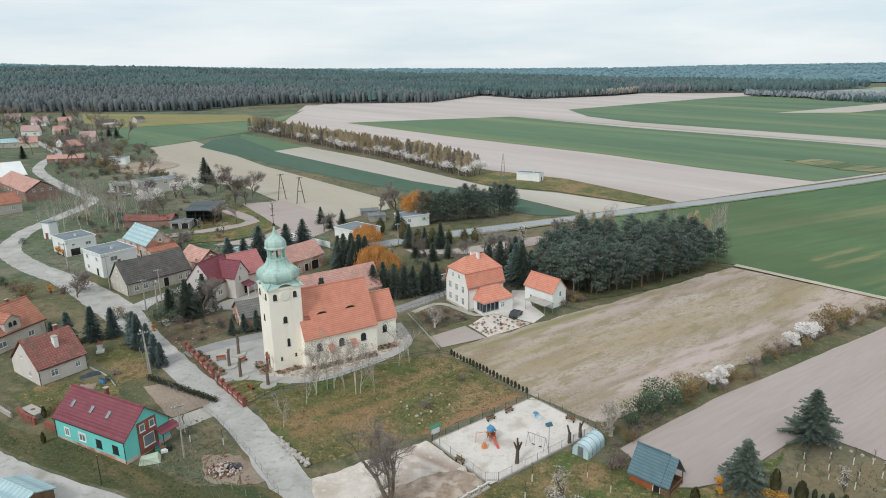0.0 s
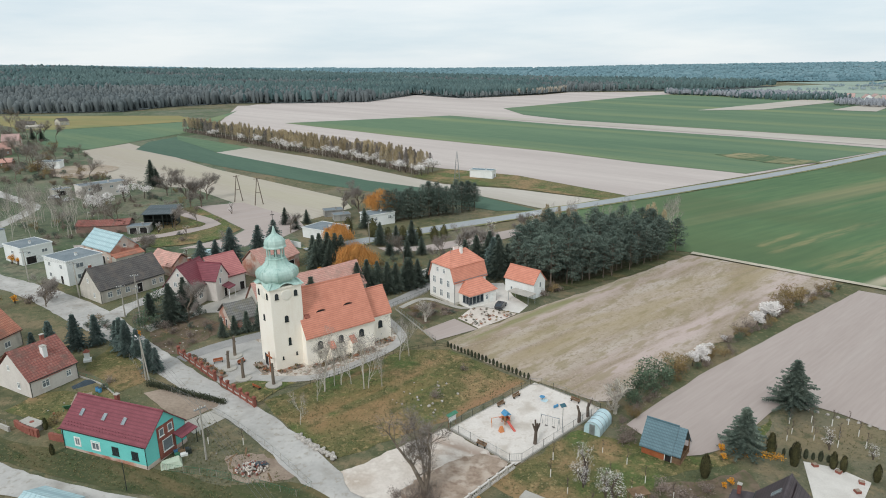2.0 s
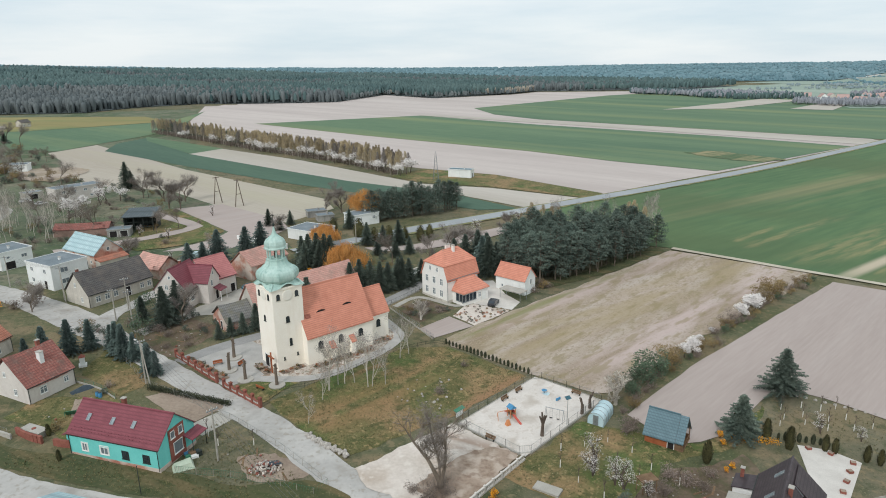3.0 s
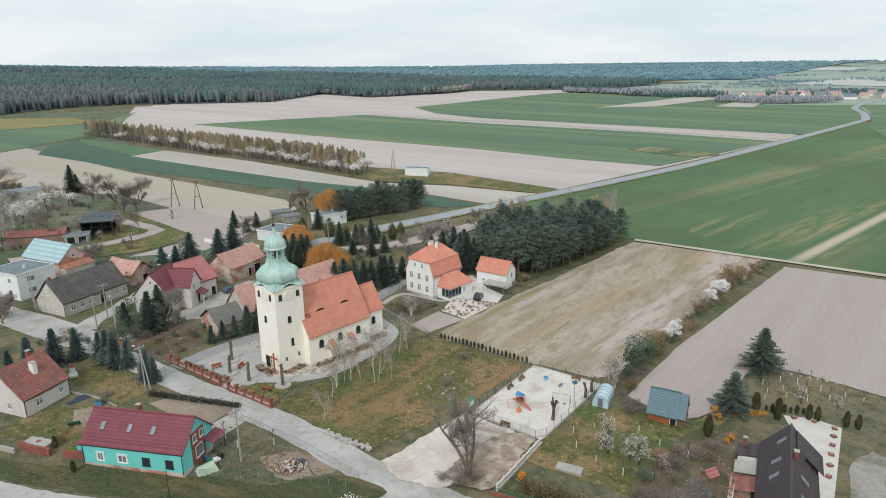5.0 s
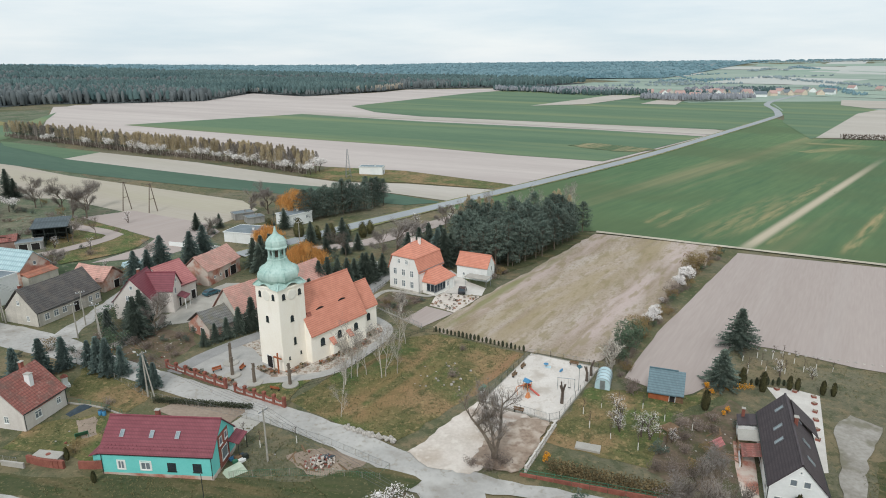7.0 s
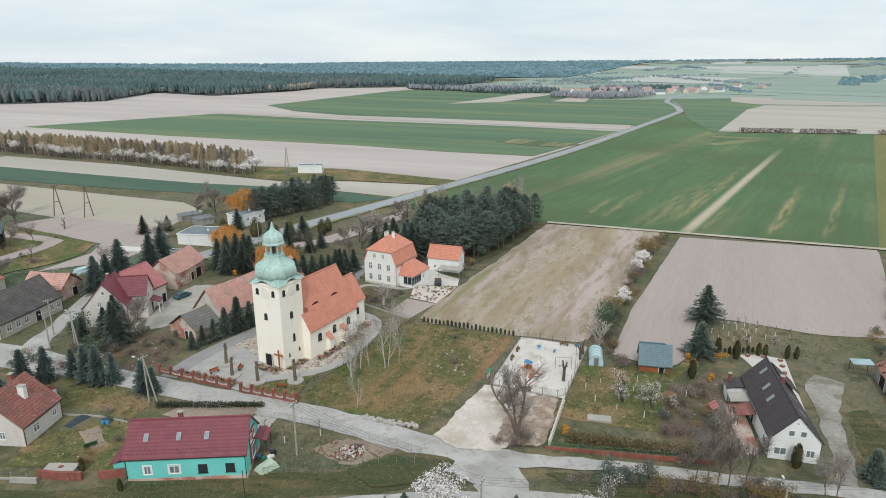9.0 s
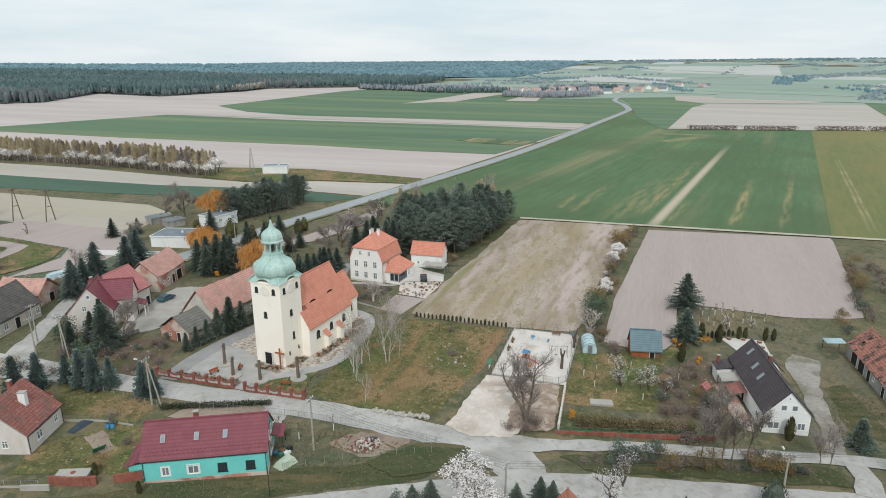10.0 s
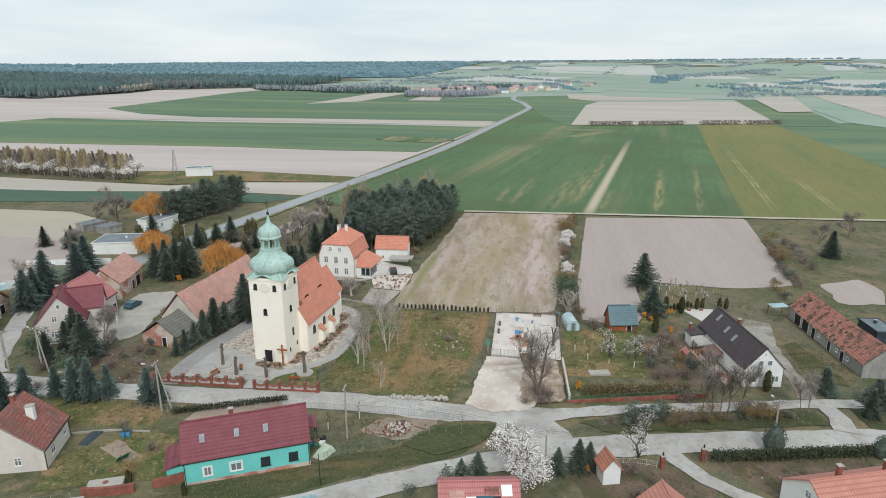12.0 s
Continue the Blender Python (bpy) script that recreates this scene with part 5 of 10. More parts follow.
def roof_light(parent, x, side, L, W, eave, ridge, t, w=0.78, h=1.3):
    """A skylight lying on the slope, t of the way from eave to ridge."""
    k = math.atan2(ridge - eave, W / 2)
    y, z = side * W / 2 * (1 - t), eave + (ridge - eave) * t + 0.17
    m = pose(x, y, z, math.degrees(k) if side < 0 else -math.degrees(k), 0, 0)
    s = Shape().box(-w / 2, w / 2, -h / 2, -h / 2 + 0.1, 0, 0.12).box(-w / 2, w / 2, h / 2 - 0.1, h / 2, 0, 0.12).box(-w / 2, -w / 2 + 0.1, -h / 2 + 0.1, h / 2 - 0.1, 0, 0.12).box(w / 2 - 0.1, w / 2, -h / 2 + 0.1, h / 2 - 0.1, 0, 0.12)
    ob = part("skylight", s, M_STEEL, parent, "", m)
    part("pane", Shape().box(-w / 2 + 0.1, w / 2 - 0.1, -h / 2 + 0.1, h / 2 - 0.1, 0.0, 0.08), M_SKYLIGHT, ob)
    return ob


M_SKYLIGHT = material("skylight_glass", srgb(118, 132, 136), srgb(146, 158, 162), 0.7, 0.12, gloss=0.8)


def church():
    """Baroque village church: west tower with a copper onion, nave, lower choir. Local x runs to the choir; the origin is the nave's south-west eave corner."""
    ob = thing("church", -17.2, 125.7, 32.8, "cream village church with orange tiles and green copper onion dome", "church")
    H = 6.0
    # nave and choir
    part("nave_wall", gable_body(15.2, 9.8, H, 14.2).moved(pose(7.7, 5.2, 0)), M_CREAM, ob)
    part("nave_roof", gable_roof(15.0, 9.8, H, 14.2, 0.35, 0.2, 0.2).moved(pose(7.7, 5.2, 0)), M_TILE_NEW, ob, "new orange clay tile roof")
    part("choir_wall", gable_body(5.2, 6.4, H - 0.2, 10.6).moved(pose(17.9, 5.2, 0)), M_CREAM, ob)
    part("choir_roof", gable_roof(5.2, 6.4, H - 0.2, 10.6, 0.3, 0.25, 0.2).moved(pose(17.95, 5.2, 0)), M_TILE_NEW, ob, "new orange clay tile roof")
    part("cornice", Shape().box(0.2, 15.2, 0.12, 0.3, H - 0.75, H - 0.45).box(15.35, 20.6, 1.8, 2.0, H - 0.95, H - 0.65), M_CREAM, ob)
    part("sacristy_wall", gable_body(5.0, 4.0, 3.4, 5.4).moved(pose(12.0, 11.9, 0)), M_CREAM, ob)
    part("sacristy_roof", gable_roof(5.0, 4.0, 3.4, 5.4).moved(pose(12.0, 11.9, 0)), M_TILE_NEW, ob)
    for x in (3.0, 7.6, 12.3):
        window(ob, "arch", pose(x, 0.3, 2.8, 0, 0, 180), 1.1, 1.6, M_BLACK_METAL, "dark arched window in cream wall")
    window(ob, "arch", pose(17.9, 2.0, 2.7, 0, 0, 180), 1.0, 1.6, M_BLACK_METAL)
    for x in (5.3, 10.0):
        b = part("buttress", Shape().box(x - 0.5, x + 0.5, -0.75, 0.28, -0.6, 2.5), M_CREAM, ob)
        part("tile_cap", Shape().slab([(x - 0.62, -0.95, 2.55), (x + 0.62, -0.95, 2.55), (x + 0.62, 0.28, 3.7), (x - 0.62, 0.28, 3.7)], (0, 0, -0.14)), M_TILE_NEW, b)
    # eyebrow dormers on the south slope
    for x in (4.6, 10.6):
        d = Shape()
        z0, y0, n = 9.5, 2.3, 8
        front = [(x + 1.1 * math.cos(math.pi * k / n), y0, z0 + 0.5 * math.sin(math.pi * k / n) - 0.05) for k in range(n + 1)]
        back = [(px + (x - px) * 0.2, y0 + 1.0, z0 + 1.72) for px, _, _ in front]
        for k in range(n):
            d.poly(front[k], back[k], back[k + 1], front[k + 1])
        e = part("eyebrow_dormer", d, M_TILE_NEW, ob)
        part("louvre", Shape().poly(*[(px, y0 - 0.02, pz) for px, _, pz in front]), M_DARK, e)
    part("roof_hatch", Shape().box(-0.5, 0.5, -0.4, 0.4, 0, 0.25).moved(pose(1.5, 2.2, 9.3, 59, 0, 0)), M_BRICK, ob)
    # tower
    c_ = 0.12
    plan = [(-5.6, 1.95 + c_), (-5.6 + c_, 1.95), (0.75 - c_, 1.95), (0.75, 1.95 + c_), (0.75, 8.5 - c_), (0.75 - c_, 8.5), (-5.6 + c_, 8.5), (-5.6, 8.5 - c_)]
    tower = part("tower", Shape().slab([(px, py, 16.4) for px, py in plan], (0, 0, -17.0)), M_CREAM, ob)
    tw = pose(-2.425, 5.225, 0)
    part("tower_cornice", Shape().box(-3.3, 3.3, -3.4, 3.4, 16.0, 16.3).moved(tw), M_CREAM, tower)
    for side, ang in (("S", 180), ("W", 90), ("N", 0), ("E", -90)):
        turn = pose(-2.425, 5.225, 0, 0, 0, ang)
        half = 3.275 if ang in (0, 180) else 3.175
        for px in (-1.9, 1.9):
            window(tower, "arch", turn @ pose(px, half, 14.2), 0.7, 1.15, M_BLACK_METAL, "dark arched bell opening")
        if side in ("S", "W"):
            part("clock", Shape().lathe([(1.02, 0), (1.02, 0.08), (0.85, 0.12)], 24).moved(turn @ pose(0, half, 14.75, -90)), M_CLOCK, tower, "pale round clock face under an arched eave")
            window(tower, "arch", turn @ pose(0.3, half, 9.4), 0.75, 1.25, M_BLACK_METAL)
        if side == "S":
            window(tower, "arch", turn @ pose(0.0, half, 4.6), 0.55, 1.5, M_BLACK_METAL)
            for px, pz in ((1.6, 2.0), (-1.2, 2.2)):
                window(tower, "plain", turn @ pose(px, half, pz), 0.3, 0.6, M_BLACK_METAL)
        # arched skirt of copper above each face
        skirt, n = Shape(), 10
        low = [(-3.7 + 7.4 * k / n, half + 0.28, 16.3 + 0.75 * max(0.0, 1 - ((k - n / 2) / (n * 0.22)) ** 2)) for k in range(n + 1)]
        top = [(px * 0.78, half - 0.75, 17.35) for px, _, _ in low]
        for k in range(n):
            skirt.poly(low[k + 1], low[k], top[k], top[k + 1])
        part("copper_skirt", skirt, M_COPPER, tower, "", turn)
    rings = [(3.1, 16.8), (3.1, 17.05), (3.5, 17.3), (3.85, 17.75), (3.95, 18.25), (3.92, 18.75), (3.72, 19.2), (3.25, 19.6), (2.6, 19.95), (2.15, 20.4), (1.9, 20.9), (1.8, 21.3)]
    dome = part("onion_dome", Shape().lathe(rings, 8, 0.5).moved(tw), M_COPPER, tower, "big green copper onion dome")
    for k in range(8):
        w = 2 * math.pi * (k + 0.5) / 8
        rib = Shape()
        for (r0, z0), (r1, z1) in zip(rings, rings[1:]):
            rib.tube((r0 * math.cos(w), r0 * math.sin(w), z0), (r1 * math.cos(w), r1 * math.sin(w), z1), 0.07, 0.07, 4, False)
        part("seam", rib.moved(tw), M_COPPER, dome)
    lantern = part("lantern_base", Shape().lathe([(1.9, 21.2), (1.9, 21.38), (1.5, 21.46)], 8, 0.5).moved(tw), M_COPPER, tower)
    for k in range(8):
        w = 2 * math.pi * (k + 0.5) / 8
        part("post", Shape().tube((1.5 * math.cos(w), 1.5 * math.sin(w), 21.4), (1.5 * math.cos(w), 1.5 * math.sin(w), 23.4), 0.17, 0.17, 6).moved(tw), M_COPPER, lantern)
    part("bell_core", Shape().tube((0, 0, 21.2), (0, 0, 23.3), 0.35, 0.3, 8).moved(tw), M_BARK_DARK, lantern)
    cap = [(1.7, 23.2), (2.1, 23.3), (2.12, 23.5), (1.98, 23.7), (2.0, 24.2), (1.86, 24.75), (1.5, 25.2), (0.98, 25.6), (0.55, 25.95), (0.34, 26.4), (0.2, 27.0), (0.1, 27.5)]
    part("upper_dome", Shape().lathe(cap, 8, 0.5).moved(tw), M_COPPER, tower, "small green copper dome on an open lantern")
    fin = Shape().lathe([(0.06, 27.4), (0.2, 27.55), (0.27, 27.75), (0.2, 27.95), (0.05, 28.1)], 10)
    fin.tube((0, 0, 28.0), (0, 0, 30.3), 0.05, 0.04, 6).box(-0.4, 0.4, -0.04, 0.04, 29.5, 29.6)
    part("finial_cross", fin.moved(tw), M_BLACK_METAL, tower, "dark ball and cross finial")
    door(tower, pose(-5.9, 5.4, 0.1, 0, 0, 90), 1.5, 2.5, M_DARK, "dark arched church door")
    return ob


M_CLOCK = material("pale_clock_face", srgb(232, 226, 212), srgb(242, 238, 226), 1.0, 0.6)

church()


def vicarage():
    ob = thing("vicarage", 16.06, 162.07, 33.7, "white two-storey vicarage with orange half-hipped mansard roof", "house")
    L, W, e, k, r = 10.4, 9.4, 6.0, 9.2, 12.2
    a, b, c = L / 2, W / 2, W / 2 - 1.3
    v = [(-a, -b, -0.6), (a, -b, -0.6), (a, b, -0.6), (-a, b, -0.6), (-a, -b, e), (a, -b, e), (a, b, e), (-a, b, e), (-a, -c, k), (a, -c, k), (a, c, k), (-a, c, k)]
    part("wall", Shape().hull(v, [(3, 2, 1, 0), (0, 1, 5, 4), (2, 3, 7, 6), (1, 2, 6, 10, 9, 5), (3, 0, 4, 8, 11, 7), (4, 5, 9, 8), (6, 7, 11, 10), (8, 9, 10, 11)]), M_VICARAGE, ob)
    roof, o, g_ = Shape(), 0.35, 0.3
    d = (0, 0, -0.18)
    roof.slab([(-a - g_, -b - o, e - 0.4), (a + g_, -b - o, e - 0.4), (a + g_, -c - 0.2, k + 0.15), (-a - g_, -c - 0.2, k + 0.15)], d)
    roof.slab([(a + g_, b + o, e - 0.4), (-a - g_, b + o, e - 0.4), (-a - g_, c + 0.2, k + 0.15), (a + g_, c + 0.2, k + 0.15)], d)
    h = 2.6
    roof.slab([(-a - g_, -c - 0.45, k), (a + g_, -c - 0.45, k), (a - h, 0, r), (-a + h, 0, r)], d)
    roof.slab([(a + g_, c + 0.45, k), (-a - g_, c + 0.45, k), (-a + h, 0, r), (a - h, 0, r)], d)
    roof.slab([(-a - g_, c + 0.45, k), (-a - g_, -c - 0.45, k), (-a + h, 0, r)], d)
    roof.slab([(a + g_, -c - 0.45, k), (a + g_, c + 0.45, k), (a - h, 0, r)], d)
    part("roof", roof, M_TILE_NEW, ob, "orange clay tile mansard roof")
    part("plinth", Shape().box(-a - 0.05, a + 0.05, -b - 0.05, b + 0.05, -0.6, 0.6), M_GREY, ob)
    for z in (1.2, 4.1):
        for y in (-2.6, 0.1, 2.8):
            window(ob, "cross", on_side("W", L, W, y, z), 1.1, 1.7)
        for x in (-3.4, 3.4):
            window(ob, "cross", on_side("N", L, W, x, z), 1.25, 1.75)
            window(ob, "cross", on_side("E", L, W, 0.8 * x, z), 1.0, 1.5)
    for y in (-1.0, 1.5):
        window(ob, "cross", on_side("W", L, W, y, 7.2), 0.85, 1.2)
    window(ob, "cross", on_side("S", L, W, 3.9, 3.9), 0.9, 1.3)
    chimney(ob, 0.3, -0.9, 11.2, 13.0, 0.6, 0.6, M_VICARAGE)
    chimney(ob, 0.3, 1.1, 11.2, 12.8, 1.5, 0.5, M_VICARAGE)
    # glazed porch with its own hipped roof on the south side
    y0, y1, x0, x1, h0, h1 = -b - 4.0, -b - 0.01, -3.5, 4.9, 3.1, 6.0
    part("porch_wall", Shape().box(x0, x1, y0, y1, -0.5, h0), M_VICARAGE, ob)
    pr = Shape()
    pr.slab([(x0 - 0.3, y0 - 0.3, h0), (x1 + 0.3, y0 - 0.3, h0), (x1 - 1.8, y1, h1), (x0 + 1.8, y1, h1)], d)
    pr.slab([(x0 - 0.3, y1, h0), (x0 - 0.3, y0 - 0.3, h0), (x0 + 1.8, y1, h1)], d)
    pr.slab([(x1 + 0.3, y0 - 0.3, h0), (x1 + 0.3, y1, h0), (x1 - 1.8, y1, h1)], d)
    part("porch_roof", pr, M_TILE_NEW, ob)
    for x in (-3.4, -2.2, -1.0, 0.2):
        window(ob, "plain", pose(x, y0, 0.8, 0, 0, 180), 1.1, 1.9, M_STEEL)
    for y in (y0 + 0.9, y0 + 2.1):
        window(ob, "plain", pose(x0, y, 0.8, 0, 0, 90), 1.1, 1.9, M_STEEL)
    door(ob, pose(3.4, y0, 0.05, 0, 0, 180), 1.0, 2.1, M_FRAME)
    window(ob, "cross", pose(1.9, y0, 1.0, 0, 0, 180), 0.9, 1.3)
    gutters(ob, L, W, e, 0.4, M_STEEL)
    part("vent_pipe", Shape().tube((-2.6, -0.4, 11.6), (-2.6, -0.4, 13.4), 0.05, 0.05, 6), M_STEEL, ob)
    return ob


vicarage()
gar = house("garage", 33.4, 163.1, -49, 9.0, 4.8, 4.0, 6.7, M_WHITE, M_TILE_NEW, "small white outbuilding with orange tile roof", "outbuilding",
            windows=(("S", -2.4, 1.0, 0.7, 0.8, "plain"), ("S", 2.2, 1.0, 0.7, 0.8, "plain"), ("E", 0.3, 2.4, 0.8, 1.4, "plain")), gutter=False)
can = thing("canopy", 31.2, 156.6, -49, "flat grey concrete canopy on thin posts", "canopy")
part("canopy_slab", Shape().box(-3.2, 3.2, -1.6, 1.6, 2.4, 2.55), M_CONCRETE, can)
for px, py in ((-3, -1.4), (3, -1.4), (-3, 1.4), (3, 1.4)):
    part("post", Shape().tube((px, py, -0.1), (px, py, 2.4), 0.06, 0.06, 6), M_STEEL, can)

# turquoise house
tq = house("turquoise_house", -42.1, 101.6, -25.4, 16.2, 7.8, 3.6, 7.2, M_TURQ, M_METAL_RED, "turquoise house with dark red metal tile roof",
           windows=(("S", -5.2, 1.1, 0.95, 1.3, "pair"), ("S", -1.6, 1.1, 1.4, 1.2, "pair")), over=0.2, plinth=M_BRICK_OLD, chimneys=((-1.8, 1.2, 7.6),))
for px, w_ in ((-5.2, 0.95), (-1.6, 1.4)):
    x0_, x1_ = px - w_ / 2 - 0.18, px + w_ / 2 + 0.18
    part("window_surround", Shape().box(x0_, x0_ + 0.17, -3.94, -3.9, 0.95, 2.55).box(x1_ - 0.17, x1_, -3.94, -3.9, 0.95, 2.55).box(x0_ + 0.17, x1_ - 0.17, -3.94, -3.9, 2.42, 2.55).box(x0_ + 0.17, x1_ - 0.17, -3.94, -3.9, 0.95, 1.08), M_FRAME, tq, "white plaster window surround")
for px in (2.2, 5.9):
    window(tq, "grid", on_side("S", 16.2, 7.8, px, 1.0), 1.25, 1.35, M_BLACK_METAL, "dark barred window")
for px in (-5.6, -1.2, 2.6):
    roof_light(tq, px, -1, 16.2, 7.8, 3.6, 7.2, 0.5, 0.62, 1.1)
for j, t in enumerate((0.1, 0.18)):
    for k in range(26):
        y_, z_ = -3.9 * (1 - t), 3.6 + 3.6 * t + 0.17
        part("snow_guard", Shape().box(-0.12, 0.12, -0.05, 0.05, 0, 0.1), M_METAL_RED, tq, "", pose(-7.7 + 0.62 * k + 0.3 * j, y_, z_, 45, 0, 0))
panel = part("brick_panel", Shape().box(8.1, 8.18, -1.6, 1.7, 0, 5.2), M_BRICK, tq, "red brick panel on the turquoise gable")
for py, pz, ww, hh in ((-0.8, 3.6, 0.9, 1.2), (0.9, 3.6, 0.9, 1.2), (0.1, 0.9, 1.9, 1.9)):
    window(tq, "plain", pose(8.185, py, pz, 0, 0, -90), ww, hh)
pr = part("porch_roof", Shape().slab([(8.2, 1.2, 2.9), (9.9, 1.2, 2.4), (9.9, 4.6, 2.4), (8.2, 4.6, 2.9)], (0, 0, -0.12)), M_METAL_RED, tq)
for px, py in ((9.7, 1.4), (9.7, 4.4)):
    part("porch_post", Shape().tube((px, py, -0.2), (px, py, 2.3), 0.06, 0.06, 6), M_BLACK_METAL, pr)
an = part("annex_wall", Shape().box(-10.4, -8.12, -2.4, 2.8, -0.5, 2.1), M_TURQ, tq)
part("annex_roof", Shape().slab([(-10.8, -2.8, 2.15), (-8.1, -2.8, 3.1), (-8.1, 3.0, 3.1), (-10.8, 3.0, 2.15)], (0, 0, -0.12)), M_METAL_RED, an)

# old houses round the crossroads
vh = house("tiled_house", -65.6, 123.5, 57.3, 8.6, 10.2, 3.1, 7.6, M_PLASTER, M_TILE_RED, "beige cottage with weathered dark red tile roof",
           windows=(("S", -1.6, 0.9, 1.3, 1.3, "cross"), ("S", 2.6, 1.1, 0.9, 1.1, "cross"), ("W", -1.8, 1.0, 0.9, 1.2, "cross"), ("W", 0.5, 4.0, 0.7, 1.0, "cross")), chimneys=((2.2, 0.5, 8.3),), worn=21, holes=0.0)
chimney(vh, 0.6, -2.2, 5.0, 7.2, 0.75, 1.0, M_WHITE)
oh = house("orange_roof_house", -83.0, 135.2, 73, 13.0, 9.0, 3.4, 7.8, M_GREY, M_TILE_ORANGE, "grey rendered house with bright orange roof and dormer",
           windows=(("S", -3.4, 0.9, 1.8, 1.2, "pair"), ("S", 3.0, 0.9, 1.4, 1.2, "pair"), ("E", 0, 1.0, 1.1, 1.2, "cross")), chimneys=((2.6, 0.2, 8.6),))
dm = part("dormer", gable_body(3.2, 3.4, 1.9, 3.0, 0.8).moved(pose(-0.6, -2.9, 3.9, 0, 0, 90)), M_GREY, oh)
part("dormer_roof", gable_roof(3.4, 3.4, 1.9, 3.0).moved(pose(-0.6, -2.9, 3.9, 0, 0, 90)), M_TILE_ORANGE, dm)
for px in (-1.1, -0.1):
    window(oh, "arch", pose(px, -4.62, 4.6, 0, 0, 180), 0.6, 0.9, M_BLACK_METAL)
house("grey_house", -68.5, 172.0, 50.8, 17.0, 9.4, 3.2, 8.0, M_GREY, M_SLATE, "long grey old house with dark shingle roof",
      windows=(("S", -6.2, 0.9, 1.2, 1.4, "cross"), ("S", -3.9, 0.9, 1.2, 1.4, "cross"), ("S", -1.7, 0.9, 1.2, 1.4, "cross"), ("S", 5.4, 0.9, 1.1, 1.4, "cross"), ("S", 7.4, 0.9, 1.1, 1.4, "cross"),
               ("W", -2.0, 1.0, 0.8, 1.2, "cross"), ("W", 0.2, 4.4, 0.8, 1.1, "cross")), doors=(("S", 1.5, 1.3, 2.3),), chimneys=((-7.4, 0.3, 8.6),), worn=22, holes=0.0)
rh = house("red_roof_house", -49.6, 164.7, 70, 8.6, 8.6, 4.4, 9.4, M_PLASTER, M_METAL_RED, "pale grey house with dark red roof and cross gable",
           windows=(("W", -1.8, 1.4, 1.0, 1.2, "cross"), ("W", 1.4, 1.4, 1.0, 1.2, "cross"), ("W", -1.2, 4.4, 0.9, 1.2, "cross"), ("W", 1.0, 4.4, 0.9, 1.2, "cross"), ("W", 0, 7.0, 0.7, 0.9, "plain"),
                    ("S", -2.4, 1.4, 1.4, 1.2, "pair")), chimneys=((1.0, 0.4, 10.1),))
cg = part("cross_gable", gable_body(8.4, 5.2, 5.4, 8.8, 0.5).moved(pose(2.4, -3.0, 0, 0, 0, 90)), M_PLASTER, rh)
part("cross_roof", gable_roof(8.4, 5.2, 5.4, 8.8, 0.35, 0.3).moved(pose(2.4, -3.0, 0, 0, 0, 90)), M_METAL_RED, cg)
window(rh, "plain", pose(1.6, -7.21, 3.9, 0, 0, 180), 0.8, 1.5)
window(rh, "plain", pose(2.4, -7.21, 6.5, 0, 0, 180), 0.6, 0.9)
po = part("porch_roof", Shape().slab([(2.0, -9.2, 2.6), (5.0, -9.2, 2.6), (5.0, -7.24, 3.4), (2.0, -7.24, 3.4)], (0, 0, -0.14)), M_METAL_RED, rh)
for px in (2.2, 4.8):
    part("porch_post", Shape().tube((px, -9.0, -0.2), (px, -9.0, 2.5), 0.1, 0.1, 6), M_WHITE, po)
door(rh, pose(3.4, -7.21, 0.1, 0, 0, 180), 1.1, 2.1)
house("farm_wing", -44.2, 172.0, 44, 8.0, 10.0, 4.4, 9.0, M_PLASTER, M_METAL_ROSE, "farm wing with rose-red roof sheets", "farm building",
      windows=(("S", 0, 1.2, 1.0, 1.2, "cross"),), doors=(("S", 2.8, 1.2, 2.1),))
st = house("stable", -33.8, 185.9, 51.0, 13.6, 7.8, 4.0, 7.4, M_BRICK_OLD, M_TILE_PINK, "old brick stable with faded tile roof and dark gate", "stable",
           windows=(("S", -4.2, 1.3, 0.8, 0.7, "plain"), ("S", -1.8, 1.3, 0.8, 0.7, "plain")), doors=(("S", 3.6, 2.4, 2.5), ("S", 0.6, 1.2, 2.1)), worn=23, holes=0.01, gutter=False)
bn = house("long_barn", -20.6, 158.4, 34.0, 27.5, 8.4, 3.7, 8.6, M_GREY, M_TILE_PINK, "long barn with faded salmon tile roof", "barn",
           windows=(("S", -7, 1.3, 0.8, 0.7, "plain"), ("S", -2, 1.3, 0.8, 0.7, "plain"), ("S", 4, 1.3, 0.8, 0.7, "plain")), doors=(("S", -10.5, 1.8, 2.3),), worn=24, holes=0.0, gutter=False)
house("brick_annex", -35.0, 148.8, 32.5, 6.4, 7.6, 2.4, 5.2, M_BRICK_OLD, M_MOSSY, "low brick lean-to with mossy grey roof", "shed", doors=(("W", -1.2, 0.9, 1.9),), windows=(("W", 1.2, 0.9, 0.6, 0.5, "plain"),), worn=25, holes=0.0, gutter=False)
flat_house("white_flat_house", -85.0, 183.0, -37, 11.0, 9.6, 6.3, M_WHITE, "white two-storey flat-roofed house",
           windows=(("E", -1.5, 1.2, 2.0, 1.3, "pair"), ("E", -1.5, 4.1, 2.0, 1.3, "pair"), ("S", -3.0, 1.2, 1.2, 1.2, "pair"), ("S", -3.0, 4.1, 1.2, 1.2, "pair"), ("S", 2.6, 4.1, 1.2, 1.2, "pair")), doors=(("S", 2.4, 1.1, 2.1),))
